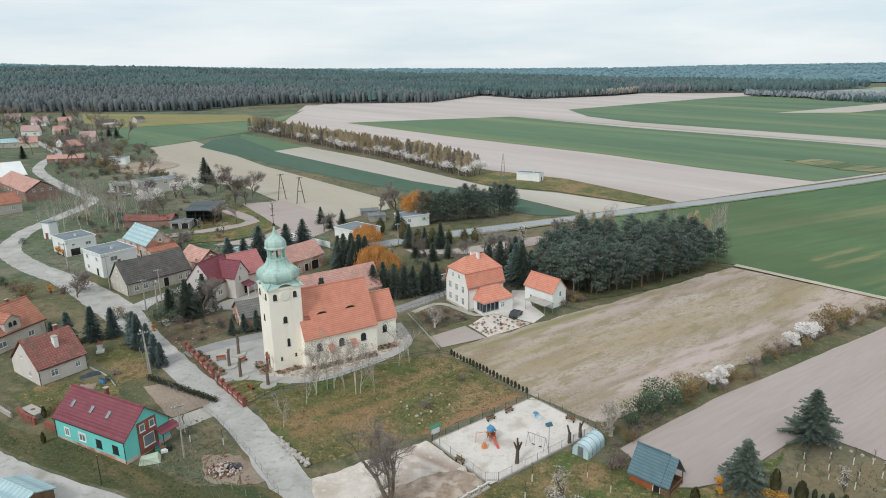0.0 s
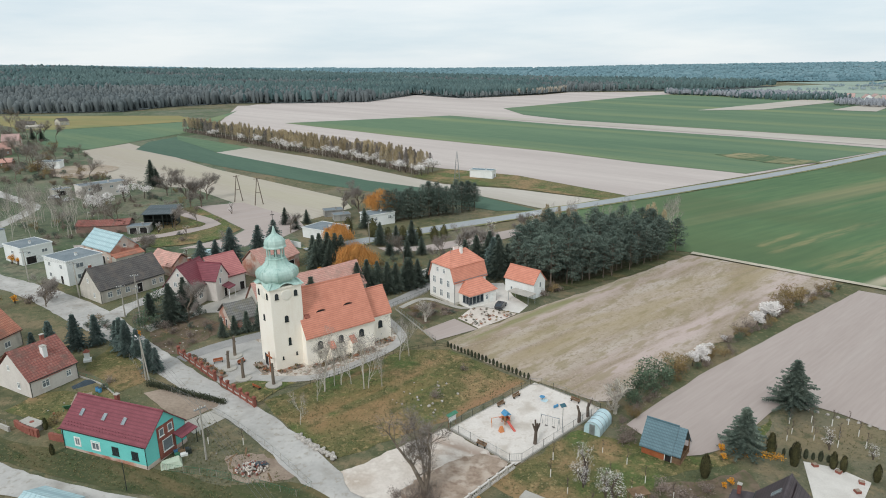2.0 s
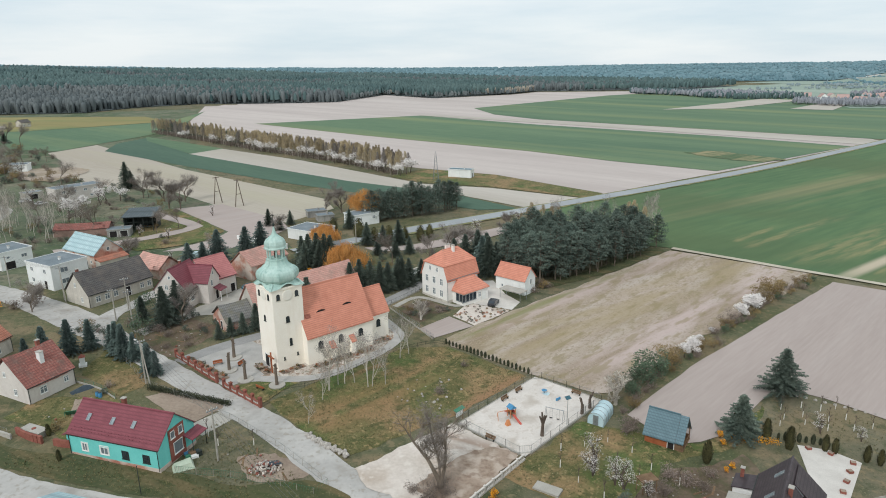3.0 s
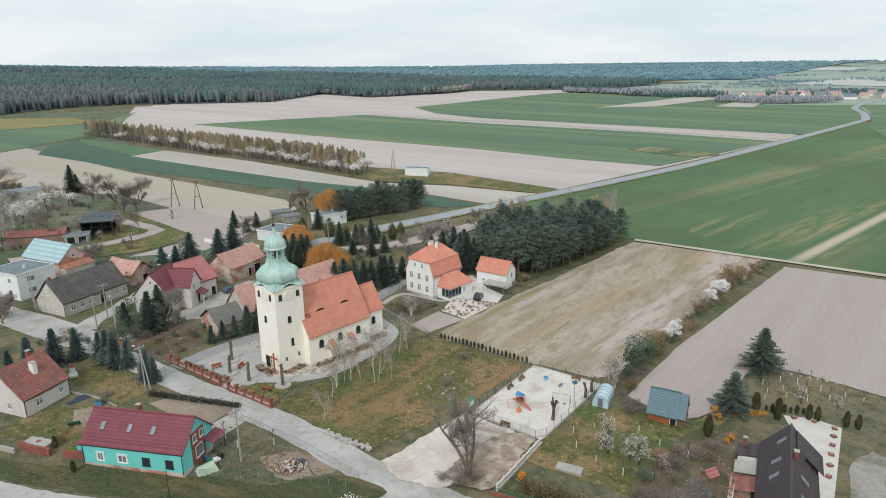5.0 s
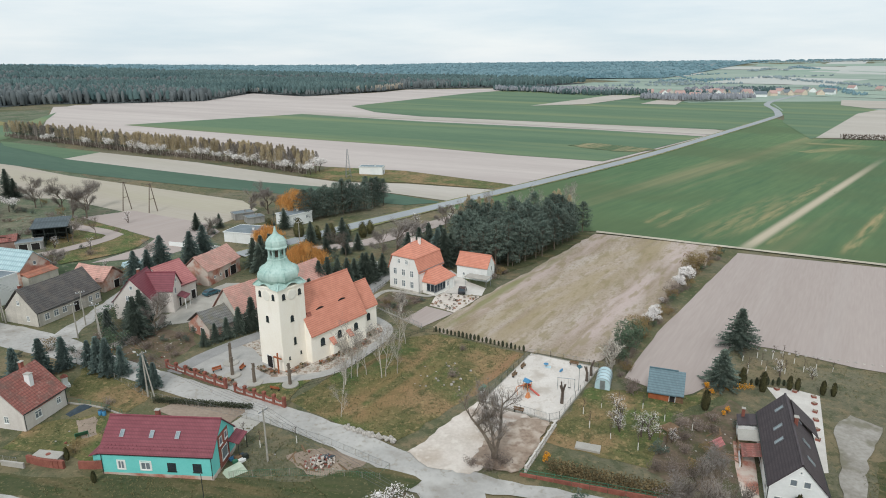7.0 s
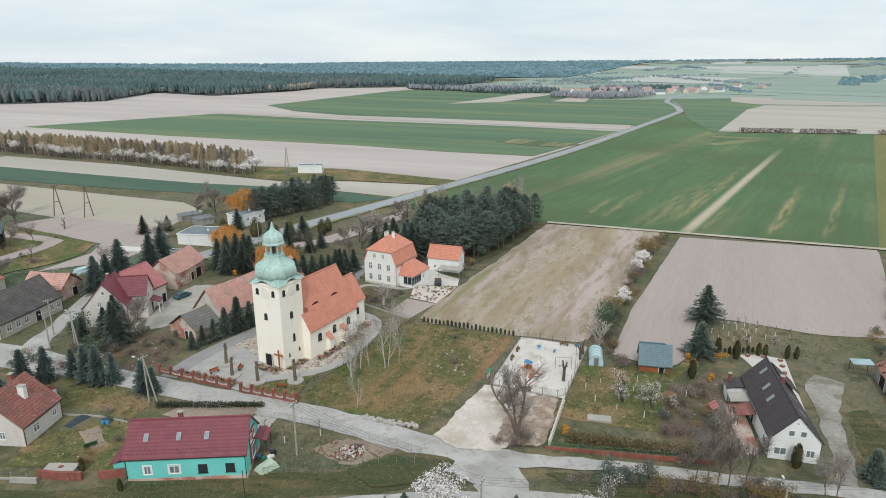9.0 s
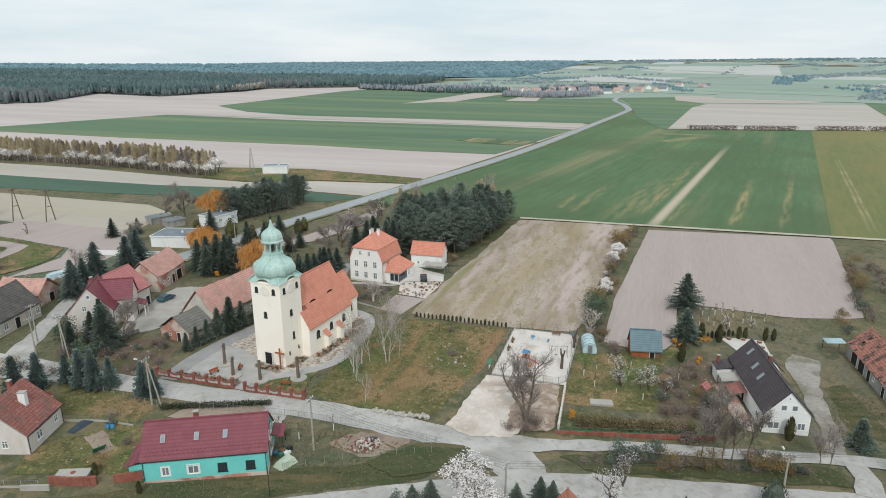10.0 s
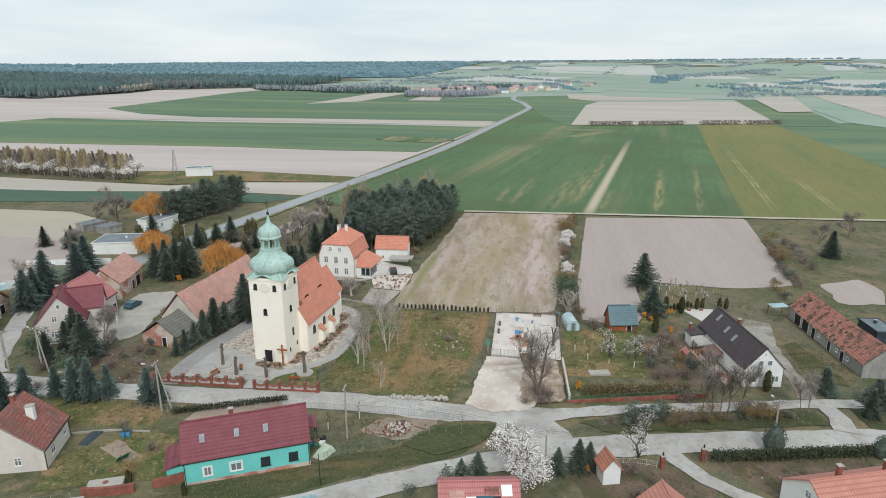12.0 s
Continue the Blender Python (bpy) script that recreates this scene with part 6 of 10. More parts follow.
flat_house("grey_flat_house", -105.6, 200.6, -38, 10.0, 8.6, 4.9, M_WHITE, "pale grey flat-roofed house with garage gate",
           windows=(("E", 2.0, 2.6, 1.6, 1.0, "pair"), ("E", -2.2, 3.0, 0.9, 0.7, "plain"), ("S", 0, 2.8, 1.4, 1.0, "pair")), doors=(("E", -1.9, 2.6, 2.1),))
tr = thing("transformer_tower", -122.0, 215.0, -20, "small white transformer tower with dark flat roof", "tower")
part("wall", Shape().box(-1.6, 1.6, -1.5, 1.5, -0.5, 5.4), M_WHITE, tr)
part("roof", Shape().box(-1.8, 1.8, -1.7, 1.7, 5.402, 5.6), M_FELT, tr)
door(tr, pose(0, -1.5, 0.05, 0, 0, 180), 1.2, 2.0, M_BRICK)
tb = house("tin_roof_barn", -82.5, 200.6, -40, 15.5, 8.4, 4.2, 8.0, M_BRICK_OLD, M_TEAL_ROOF, "brick barn with pale blue tin roof", "barn",
           doors=(("S", -1.0, 2.0, 2.6), ("S", 3.5, 1.0, 2.1)), windows=(("S", 5.8, 1.6, 0.8, 0.7, "plain"), ("E", 0, 4.6, 0.9, 1.0, "plain")), gutter=False)
part("lean_to", Shape().slab([(7.8, -4.4, 3.4), (10.4, -4.4, 2.6), (10.4, 4.4, 2.6), (7.8, 4.4, 3.4)], (0, 0, -0.15)), M_TILE_ORANGE, tb)
part("lean_to_wall", Shape().box(7.78, 10.2, -4.2, 4.2, -0.5, 2.5), M_GREY, tb)
house("farm_shed", -61.5, 187.6, -38, 10.5, 7.0, 2.8, 5.6, M_BRICK_OLD, M_TILE_PINK, "old farm shed with faded tile roof", "shed", worn=26, gutter=False, doors=(("E", 0.6, 1.6, 2.0),))

# behind the crossroads
flat_house("long_flat_house", -122.5, 294.0, 45, 19.0, 8.0, 5.3, M_PLASTER, "long pale two-storey flat-roofed house",
           windows=tuple(("S", px, 3.4, 1.4, 1.0, "pair") for px in (-6.5, -2.2, 2.2, 6.5)) + (("S", -6.5, 0.9, 1.4, 1.0, "pair"), ("S", 4.5, 0.9, 1.4, 1.0, "pair")))
flat_house("flat_garage", -140.5, 295.5, 45, 7.0, 5.0, 2.6, M_GREY, "low grey flat-roofed garage", category="garage", doors=(("S", 0, 2.6, 2.0),))
fs = thing("frame_shed", -80.0, 238.4, 0, "open dark timber hay shed with metal roof", "shed")
for px in (-4.6, -1.5, 1.5, 4.6):
    for py in (-4.2, 0, 4.2):
        part("post", Shape().box(px - 0.12, px + 0.12, py - 0.12, py + 0.12, -0.3, 5.2), M_BLACK_METAL, fs)
    part("rafter", Shape().box(px - 0.1, px + 0.1, -4.4, 4.4, 5.0, 5.25), M_BLACK_METAL, fs)
for z_ in (1.6, 3.2, 4.8):
    part("rail", Shape().box(-4.7, 4.7, -4.35, -4.23, z_, z_ + 0.15), M_BLACK_METAL, fs)
# Dark sheets close the back and sides between the posts.
part("board_wall", Shape().box(-4.6, 4.6, 4.22, 4.3, -0.2, 5.0), M_BLACK_METAL, fs)
part("board_wall", Shape().box(-4.8, -4.74, -4.2, 4.2, -0.2, 5.0), M_BLACK_METAL, fs)
part("board_wall", Shape().box(4.74, 4.8, 0.2, 4.2, -0.2, 5.0), M_BLACK_METAL, fs)
part("roof", Shape().slab([(-5.2, -5, 5.3), (5.2, -5, 5.3), (5.2, 5, 6.6), (-5.2, 5, 6.6)], (0, 0, -0.12)), M_DARK_SHEET, fs)
house("low_brick_shed", -97.0, 233.0, 2, 17.0, 6.0, 2.6, 4.0, M_BRICK_DULL, M_TILE_RED, "long low brick shed with brown roof", "shed", worn=27, gutter=False)
flat_house("grey_garages", -85.0, 230.5, 8, 7.0, 5.0, 2.3, M_GREY_DARK, "row of small grey garages", category="garage", doors=(("S", -1.6, 2.2, 2.0), ("S", 1.6, 2.2, 2.0)))
house("big_brick_barn", -176.8, 286.9, -42.4, 44.0, 12.4, 3.8, 7.6, M_BRICK_DULL, M_TILE_PINK, "large brick barn with faded red tile roof", "barn", worn=28, gutter=False,
      windows=tuple(("E", px, 3.4, 0.9, 1.0, "plain") for px in (-3, 0, 3)) + tuple(("S", px, 1.8, 1.0, 0.9, "plain") for px in (-10, -5, 0, 5, 10)))
house("white_roof_barn", -204.0, 302.0, 47.6, 26.0, 16.0, 4.5, 9.8, M_BRICK, M_WHITE, "barn with bright white sheet roof", "barn", gutter=False)
house("orange_barn", -164.0, 247.4, 55, 16.0, 9.0, 3.8, 7.2, M_GREY, M_TILE_ORANGE, "old house with orange tile roof", "house", gutter=False,
      windows=tuple(("S", px, 1.4, 1.2, 1.2, "cross") for px in (-5, 0, 5)))
flat_house("white_cottage", -179.0, 367.0, 10, 12.0, 8.0, 3.6, M_WHITE, "low white cottage with grey roof", windows=(("S", -3, 1.2, 1.2, 1.0, "plain"), ("S", 3, 1.2, 1.2, 1.0, "plain")))
for px, py, hd, l, w, e_, r_, wl_, rf, lb in (
        (-312, 498, 20, 14, 9, 4.5, 9, M_WHITE, M_TILE_HAZY, "far white house with red roof"), (-272, 434, 30, 12, 9, 4, 8, M_BEIGE, M_TILE_PINK, "far beige house with faded red roof"),
        (-284, 432, 30, 16, 9, 4, 6.5, M_GREY, M_TEAL_ROOF, "far house with pale blue roof"), (-250, 440, 60, 13, 9, 4, 8, M_WHITE, M_SLATE, "far white house with dark roof"),
        (-231, 416, 70, 12, 10, 4.5, 8.5, M_BRICK_DULL, M_TILE_PINK, "far brick house with red roof"), (-294, 506, 50, 12, 9, 4, 8, M_BEIGE, M_TILE_PINK, "far house with faded roof"),
        (-247, 461, 15, 12, 9, 4.5, 9, M_BRICK_OLD, M_TILE_HAZY, "far house with haze-dulled red roof"), (-258, 448, 60, 9, 7, 3.5, 7, M_BRICK_OLD, M_TILE_PINK, "far small house with faded red roof"),
        (-353, 573, 10, 14, 9, 4, 9, M_WHITE, M_TILE_HAZY, "far white house with dark red roof"), (-335, 580, 30, 12, 9, 4, 8, M_GREY, M_TILE_PINK, "far house with faded roof"),
        (-210, 372, 15, 22, 7, 3, 5, M_BRICK_DULL, M_TILE_PINK, "far long brick shed"), (-395, 600, 40, 14, 10, 5, 9, M_WHITE, M_TILE_HAZY, "far house among trees"),
        (-330, 470, 30, 14, 10, 5, 9, M_BEIGE, M_TILE_HAZY, "far house among bare trees"), (-415, 560, 20, 14, 10, 5, 9, M_WHITE, M_TILE_PINK, "far white house with faded red roof"),
        (-300, 584, 10, 16, 8, 3, 5.5, M_GREY, M_SLATE, "far grey farm building"), (-290, 572, 40, 20, 8, 2, 3.2, M_GREY, M_SOIL_PALE, "far long low shed"), (-279, 600, 60, 10, 8, 4.5, 7, M_GREY, M_SLATE, "far grey barn with dark roof")):
    house("village_house", px, py, hd, 0.85 * l, 0.85 * w, 0.85 * e_, 0.85 * r_, wl_, rf, lb, windows=(("S", -l / 5, 1.0, 1.2, 1.2, "cross"), ("S", l / 5, 1.0, 1.2, 1.2, "cross"), ("E", 0, 0.85 * e_ + 0.2, 1.0, 1.1, "cross")), group="far village houses", gutter=False)

# by the main road
flat_house("white_bungalow", -21.6, 220.6, -38, 12.0, 9.6, 3.3, M_WHITE, "white flat-roofed bungalow with blue-grey roof", windows=(("E", -1.5, 1.4, 1.2, 1.2, "cross"), ("E", 1.0, 1.4, 1.0, 1.2, "cross")))
flat_house("white_villa", -4.6, 238.0, 30, 10.5, 7.0, 3.9, M_WHITE, "white flat-roofed villa beside the main road", windows=(("S", 3.0, 1.9, 1.2, 1.2, "cross"), ("S", -2.6, 1.9, 1.2, 1.2, "cross")))
flat_house("grey_roof_shed", -21.5, 251.0, 15, 7.0, 4.5, 2.2, M_GREY_DARK, "grey shed with flat metal roof", category="shed")
flat_house("carport", -18.0, 244.0, 15, 6.0, 4.4, 2.1, M_GREY_DARK, "low grey flat-roofed carport", category="carport")
cw = thing("concrete_wall", -37.0, 214.0, -38, "long low white concrete garden wall", "wall")
part("wall_body", Shape().box(-11, 11, -0.12, 0.12, -0.3, 1.6), M_WHITE, cw)
cw2 = thing("garden_wall", 4.0, 172.5, 47, "whitewashed garden wall with worn coping", "wall")
part("wall_body", Shape().box(-11, 9, -0.15, 0.15, -0.3, 1.9), M_WHITE, cw2)
part("coping", Shape().box(-11.05, 9.05, -0.22, 0.22, 1.902, 2.02), M_GREY, cw2)

# fields and gardens
ws = flat_house("white_field_shed", 47.6, 328.5, -29, 12.0, 5.5, 3.9, M_WHITE, "long white shed alone among the fields", category="shed", doors=(("E", 0, 1.0, 2.1),), roof=M_BLUE_ROOF)
hut = house("garden_hut", 39.5, 93.5, -42, 4.4, 4.6, 2.0, 4.9, M_CLADDING, M_BLUE_ROOF, "orange-brown garden hut with blue-grey roof", "hut", doors=(("S", 1.8, 0.9, 1.9),), over=0.5, gutter=False)
pw = part("porch_rail", Shape().box(2.25, 3.6, -2.1, -2.0, 0.1, 0.9).box(2.25, 3.6, 2.0, 2.1, 0.1, 0.9).box(3.5, 3.6, -2.0, 2.0, 0.1, 0.25).box(3.5, 3.6, -2.0, 2.0, 0.75, 0.9), M_PLANK, hut)
part("porch_floor", Shape().box(2.22, 3.65, -2.2, 2.2, -0.2, 0.1), M_PLANK, hut)
part("porch_gable", Shape().slab([(2.46, -2.7, 1.55), (3.7, -2.7, 1.55), (3.7, 0, 4.95), (2.46, 0, 4.95)], (0, 0, -0.12)).slab([(3.7, 2.7, 1.55), (2.46, 2.7, 1.55), (2.46, 0, 4.95), (3.7, 0, 4.95)], (0, 0, -0.1)), M_BLUE_ROOF, hut)
for py in (-2.05, 2.05):
    part("porch_post", Shape().box(3.45, 3.6, py - 0.07, py + 0.07, 0, 2.2), M_PLANK, hut)
gh = thing("greenhouse", 31.9, 100.4, 50, "arched polytunnel greenhouse with pale blue sheeting", "greenhouse")
n_, arc = 10, []
for k in range(n_ + 1):
    a_ = math.pi * k / n_
    arc.append((1.35 * math.cos(a_), 0.9 + 1.3 * math.sin(a_)))
arc = [(1.35, -0.1)] + arc + [(-1.35, -0.1)]
skin = Shape()
for (p0, z0), (p1, z1) in zip(arc, arc[1:]):
    skin.poly((-2.5, p0, z0), (2.5, p0, z0), (2.5, p1, z1), (-2.5, p1, z1))
skin.poly(*[(2.5, p, z) for p, z in arc]).poly(*[(-2.5, p, z) for p, z in arc][::-1])
part("sheeting", skin, M_FILM, gh)
for px in (-2.5, -1.25, 0, 1.25, 2.5):
    hoop = Shape()
    for (p0, z0), (p1, z1) in zip(arc, arc[1:]):
        hoop.tube((px, p0 * 1.015, z0 * 1.015), (px, p1 * 1.015, z1 * 1.015), 0.035, 0.035, 5, False)
    part("hoop", hoop, M_STEEL, gh)
part("door", Shape().box(-2.56, -2.52, -0.45, 0.45, 0, 1.8), M_STEEL, gh)

wh = house("white_gable_house", 41.9, 68.9, 48, 19.5, 6.9, 3.6, 7.4, M_WHITE, M_METAL_BROWN, "white house with dark brown roof and skylights",
           windows=(("W", 1.9, 0.9, 1.7, 1.2, "pair"), ("W", -2.2, 0.9, 1.2, 1.2, "pair"), ("W", 0.7, 4.1, 0.9, 1.0, "plain"), ("W", -0.9, 4.1, 0.9, 1.0, "plain"), ("W", 0, 6.0, 0.35, 0.45, "plain"),
                    ("N", -7.0, 1.0, 1.4, 1.2, "pair")), chimneys=((2.0, -0.6, 8.0),), over=0.25)
for px, t in ((6.6, 0.7), (2.0, 0.55), (-1.5, 0.5)):
    roof_light(wh, px, 1, 19.5, 6.9, 3.6, 7.4, t, 0.8, 1.5)
for px, t in ((5.0, 0.6), (-1.0, 0.5), (-5.5, 0.5)):
    roof_light(wh, px, -1, 19.5, 6.9, 3.6, 7.4, t, 0.8, 1.5)
wd = part("shed_dormer", Shape().slab([(4.6, -4.4, 3.7), (9.6, -4.4, 3.7), (9.6, -0.8, 6.95), (4.6, -0.8, 6.95)], (0, 0, -0.15)), M_METAL_BROWN, wh)
ex = part("extension_wall", Shape().box(6.6, 9.7, 3.47, 6.3, -0.5, 2.6), M_WHITE, wh)
part("extension_roof", Shape().slab([(9.9, 6.5, 2.65), (6.4, 6.5, 2.65), (6.4, 3.5, 3.3), (9.9, 3.5, 3.3)], (0, 0, -0.12)), M_METAL_BROWN, ex)
chimney(wh, 9.2, 5.6, 2.5, 4.2, 0.45, 0.45)
ver = part("veranda_roof", Shape().slab([(5.4, 6.6, 2.5), (2.2, 6.6, 2.5), (2.2, 3.5, 2.9), (5.4, 3.5, 2.9)], (0, 0, -0.1)), M_CONCRETE, wh)
for px in (2.4, 3.8, 5.2):
    part("post", Shape().box(px - 0.06, px + 0.06, 6.4, 6.52, -0.2, 2.4), M_PLANK, ver)
pent = part("pent_roof", Shape().slab([(2.0, 6.2, 2.1), (-1.6, 6.2, 2.1), (-1.6, 3.5, 2.7), (2.0, 3.5, 2.7)], (0, 0, -0.1)), M_TILE_RED, wh, "brownish red pent roof over the side door")
for px in (-1.4, 1.8):
    part("post", Shape().box(px - 0.06, px + 0.06, 6.0, 6.12, -0.2, 2.0), M_PLANK, pent)
part("side_wall", Shape().box(-1.6, 2.0, 6.2, 6.35, -0.2, 0.8), M_WHITE, wh)
door(wh, on_side("N", 19.5, 6.9, 0.4, 0.05), 1.0, 2.0)
rb = house("ruined_barn", 66.0, 58.0, 43.4, 29.0, 7.4, 3.0, 6.4, M_GREY_DARK, M_TILE_RUIN, "long grey barn with broken mossy red tiles", "barn", worn=31, holes=0.05, gutter=False,
           windows=tuple(("N", px, 1.2, 0.8, 0.7, "plain") for px in (-9.5, -5.6, 1.4)), doors=(("N", -7.6, 1.2, 2.1), ("N", -2.8, 1.1, 2.1), ("N", 3.5, 1.3, 2.2), ("N", 7.0, 2.6, 2.4), ("N", 10.5, 2.6, 2.4)))
part("lean_to", Shape().slab([(14.6, 3.9, 2.7), (17.6, 3.9, 2.5), (17.6, 7.4, 2.2), (14.6, 7.4, 2.4)][::-1], (0, 0, -0.1)), M_TEAL_ROOF, rb)
for px, py in ((14.8, 7.2), (17.4, 7.2), (17.4, 4.1)):
    part("lean_to_post", Shape().box(px - 0.07, px + 0.07, py - 0.07, py + 0.07, -0.2, 2.2), M_PLANK, rb)
ds = flat_house("dark_shed", 75.5, 54.0, 43, 7.0, 4.0, 3.0, M_TARP, "dark shed with white corner trim", category="shed")

# ---- plants ----
def leaf_cloud(s, centre, radius, n, size, r, flat=0.8):
    """Small leaves scattered through an uneven clump."""
    for _ in range(n):
        d = Vector((r.gauss(0, 1), r.gauss(0, 1), r.gauss(0, 1))).normalized() * radius * r.uniform(0.35, 1.0) ** 0.6
        c = Vector(centre) + Vector((d.x, d.y, d.z * flat))
        u = Vector((r.gauss(0, 1), r.gauss(0, 1), r.gauss(0, 0.6))).normalized() * size * r.uniform(0.6, 1.3)
        v = u.cross(Vector((r.gauss(0, 1), r.gauss(0, 1), r.gauss(0, 1)))).normalized() * size * r.uniform(0.4, 0.8)
        s.poly(c - u, c + v * 0.8, c + u, c - v)


def limbs(s, tips, base, direction, length, radius, depth, r, spread=0.6, up=0.25, kids=(2, 4), sides=5, shrink=0.72, thin=0.012):
    """Forking branches; the ends are gathered in tips."""
    p, d = Vector(base), Vector(direction).normalized()
    n = 3 if depth > 1 else 2
    for k in range(n):
        q = p + d * (length / n)
        r1 = max(radius * (1 - 0.38 * (k + 1) / n), thin)
        s.tube(p, q, max(radius * (1 - 0.38 * k / n), thin), r1, sides if depth > 1 else 3, False)
        p = q
        d = (d + Vector((r.gauss(0, 0.14), r.gauss(0, 0.14), up * 0.3 + r.gauss(0, 0.08)))).normalized()
        if depth > 0 and k < n - 1 and r.random() < 0.75:
            side = (d + Vector((r.gauss(0, 1), r.gauss(0, 1), r.gauss(0.1, 0.4))).normalized() * spread * 1.3).normalized()
            limbs(s, tips, p, side, length * shrink * r.uniform(0.6, 0.95), r1 * 0.6, depth - 1, r, spread, up, kids, sides, shrink, thin)
    if depth == 0:
        tips.append(tuple(p))
        return
    for _ in range(r.randint(*kids)):
        side = (d + Vector((r.gauss(0, 1), r.gauss(0, 1), r.gauss(0, 0.5))).normalized() * spread).normalized()
        limbs(s, tips, p, side, length * shrink * r.uniform(0.75, 1.1), max(radius * 0.62, thin) * r.uniform(0.7, 1), depth - 1, r, spread, up, kids, sides, shrink, thin)


def bare_tree(name, x, y, label, h=9.0, girth=0.22, depth=4, seed=1, bark=None, spread=0.6, up=0.3, twigs=0, twig_mat=None, fork=0.32, category="tree", twig_size=0.16, group="", thin=0.014, twig_width=0.02):
    """A leafless tree: forking trunk, limbs, and a haze of fine twigs."""
    r, tips, s = random.Random(seed), [], Shape()
    limbs(s, tips, (0, 0, -0.2), (r.gauss(0, 0.06), r.gauss(0, 0.06), 1), h * fork, girth, depth, r, spread, up, thin=thin)
    k = h / max(p[2] for p in s.v)
    s.v = [tuple(c * k for c in p) for p in s.v]
    tips = [tuple(c * k for c in p) for p in tips]
    ob = thing(name, x, y, r.uniform(0, 360), label, category, group)
    part("trunk", s, bark or M_BARK, ob)
    if twigs:
        t = Shape()
        for p in tips:
            for _ in range(twigs):
                d = Vector((r.gauss(0, 1), r.gauss(0, 1), r.gauss(0.3, 0.8))).normalized() * twig_size * r.uniform(2, 6)
                w = d.orthogonal().normalized() * twig_width
                q = Vector(p) + Vector((r.gauss(0, 0.3), r.gauss(0, 0.3), r.gauss(0, 0.3)))
                t.poly(q - w, q + w, q + d)
        part("crown", t, twig_mat or M_TWIG, ob)
    return ob, tips, r


def blossom_tree(name, x, y, label, h=5.0, seed=1, n=9, size=0.13, mat=None, bark=None, depth=3, group="", radius=0.45):
    ob, tips, r = bare_tree(name, x, y, label, h, 0.14, depth, seed, bark or M_BARK_DARK, 0.8, 0.15, group=group)
    c = Shape()
    for p in tips:
        leaf_cloud(c, p, radius, n, size, r)
    part("blossom", c, mat or M_BLOSSOM, ob)
    return ob


def conifer(name, x, y, label, h=9.0, radius=2.2, seed=1, mat=None, skirt=0.08, dense=1.0, droop=0.35, group=""):
    """A spruce: whorls of drooping boughs with ragged fringes, narrowing to a leader."""
    r, s = random.Random(seed), Shape()
    z = h * skirt
    while z < h * 0.97:
        f = 1 - (z - h * skirt) / (h * (1 - skirt))
        reach = 1.3 * radius * (f ** 0.85) * r.uniform(0.75, 1.1) + 0.1
        n = max(5, int((7 + 7 * f) * dense))
        turn = r.uniform(0, 6.28)
        for k in range(n):
            w = turn + 6.283 * k / n + r.gauss(0, 0.22)
            out = reach * r.uniform(0.5, 1.2)
            ahead, side = Vector((math.cos(w), math.sin(w), 0)), Vector((-math.sin(w), math.cos(w), 0))
            sag = -droop * out * r.uniform(0.6, 1.2)
            steps = max(3, int(out / 0.24))
            for j in range(steps):
                t = (j + r.uniform(0.1, 0.9)) / steps
                p = ahead * out * t + Vector((0, 0, z + 0.1 * out * (1 - t) + sag * t ** 1.4 + 0.12 * out * t * t))
                spread_ = (0.22 + 0.3 * out * (1 - t) * t + 0.12 * (1 - t)) * r.uniform(0.8, 1.3)
                for sg in (-1, 1):
                    tip = p + side * sg * spread_ + ahead * r.uniform(0.08, 0.3) + Vector((0, 0, r.uniform(-0.2, 0.0)))
                    s.poly(p - ahead * 0.18, p + ahead * r.uniform(0.14, 0.26) + Vector((0, 0, 0.06)), tip)
            s.poly(ahead * out * 0.9 - side * 0.06 + Vector((0, 0, z + sag * 0.85)), ahead * out * 0.9 + side * 0.06 + Vector((0, 0, z + sag * 0.85)), ahead * out * 1.08 + Vector((0, 0, z + sag + 0.14 * out)))
        z += (0.14 + 0.14 * f) * max(h / 9.0, 0.5) * r.uniform(0.8, 1.15) / dense ** 0.5
    s.lathe([(radius * 0.3, h * skirt), (radius * 0.34, h * 0.3), (radius * 0.16, h * 0.65), (0.03, h * 0.93)], 7)
    s.tube((0, 0, h * 0.9), (0, 0, h * 1.02), 0.06, 0.015, 4)
    ob = thing(name, x, y, r.uniform(0, 360), label, "tree", group)
    part("trunk", Shape().tube((0, 0, -0.2), (0, 0, h * 0.9), 0.018 * h + 0.04, 0.03, 7), M_BARK_DARK, ob)
    part("crown", s, mat or M_SPRUCE, ob)
    return ob


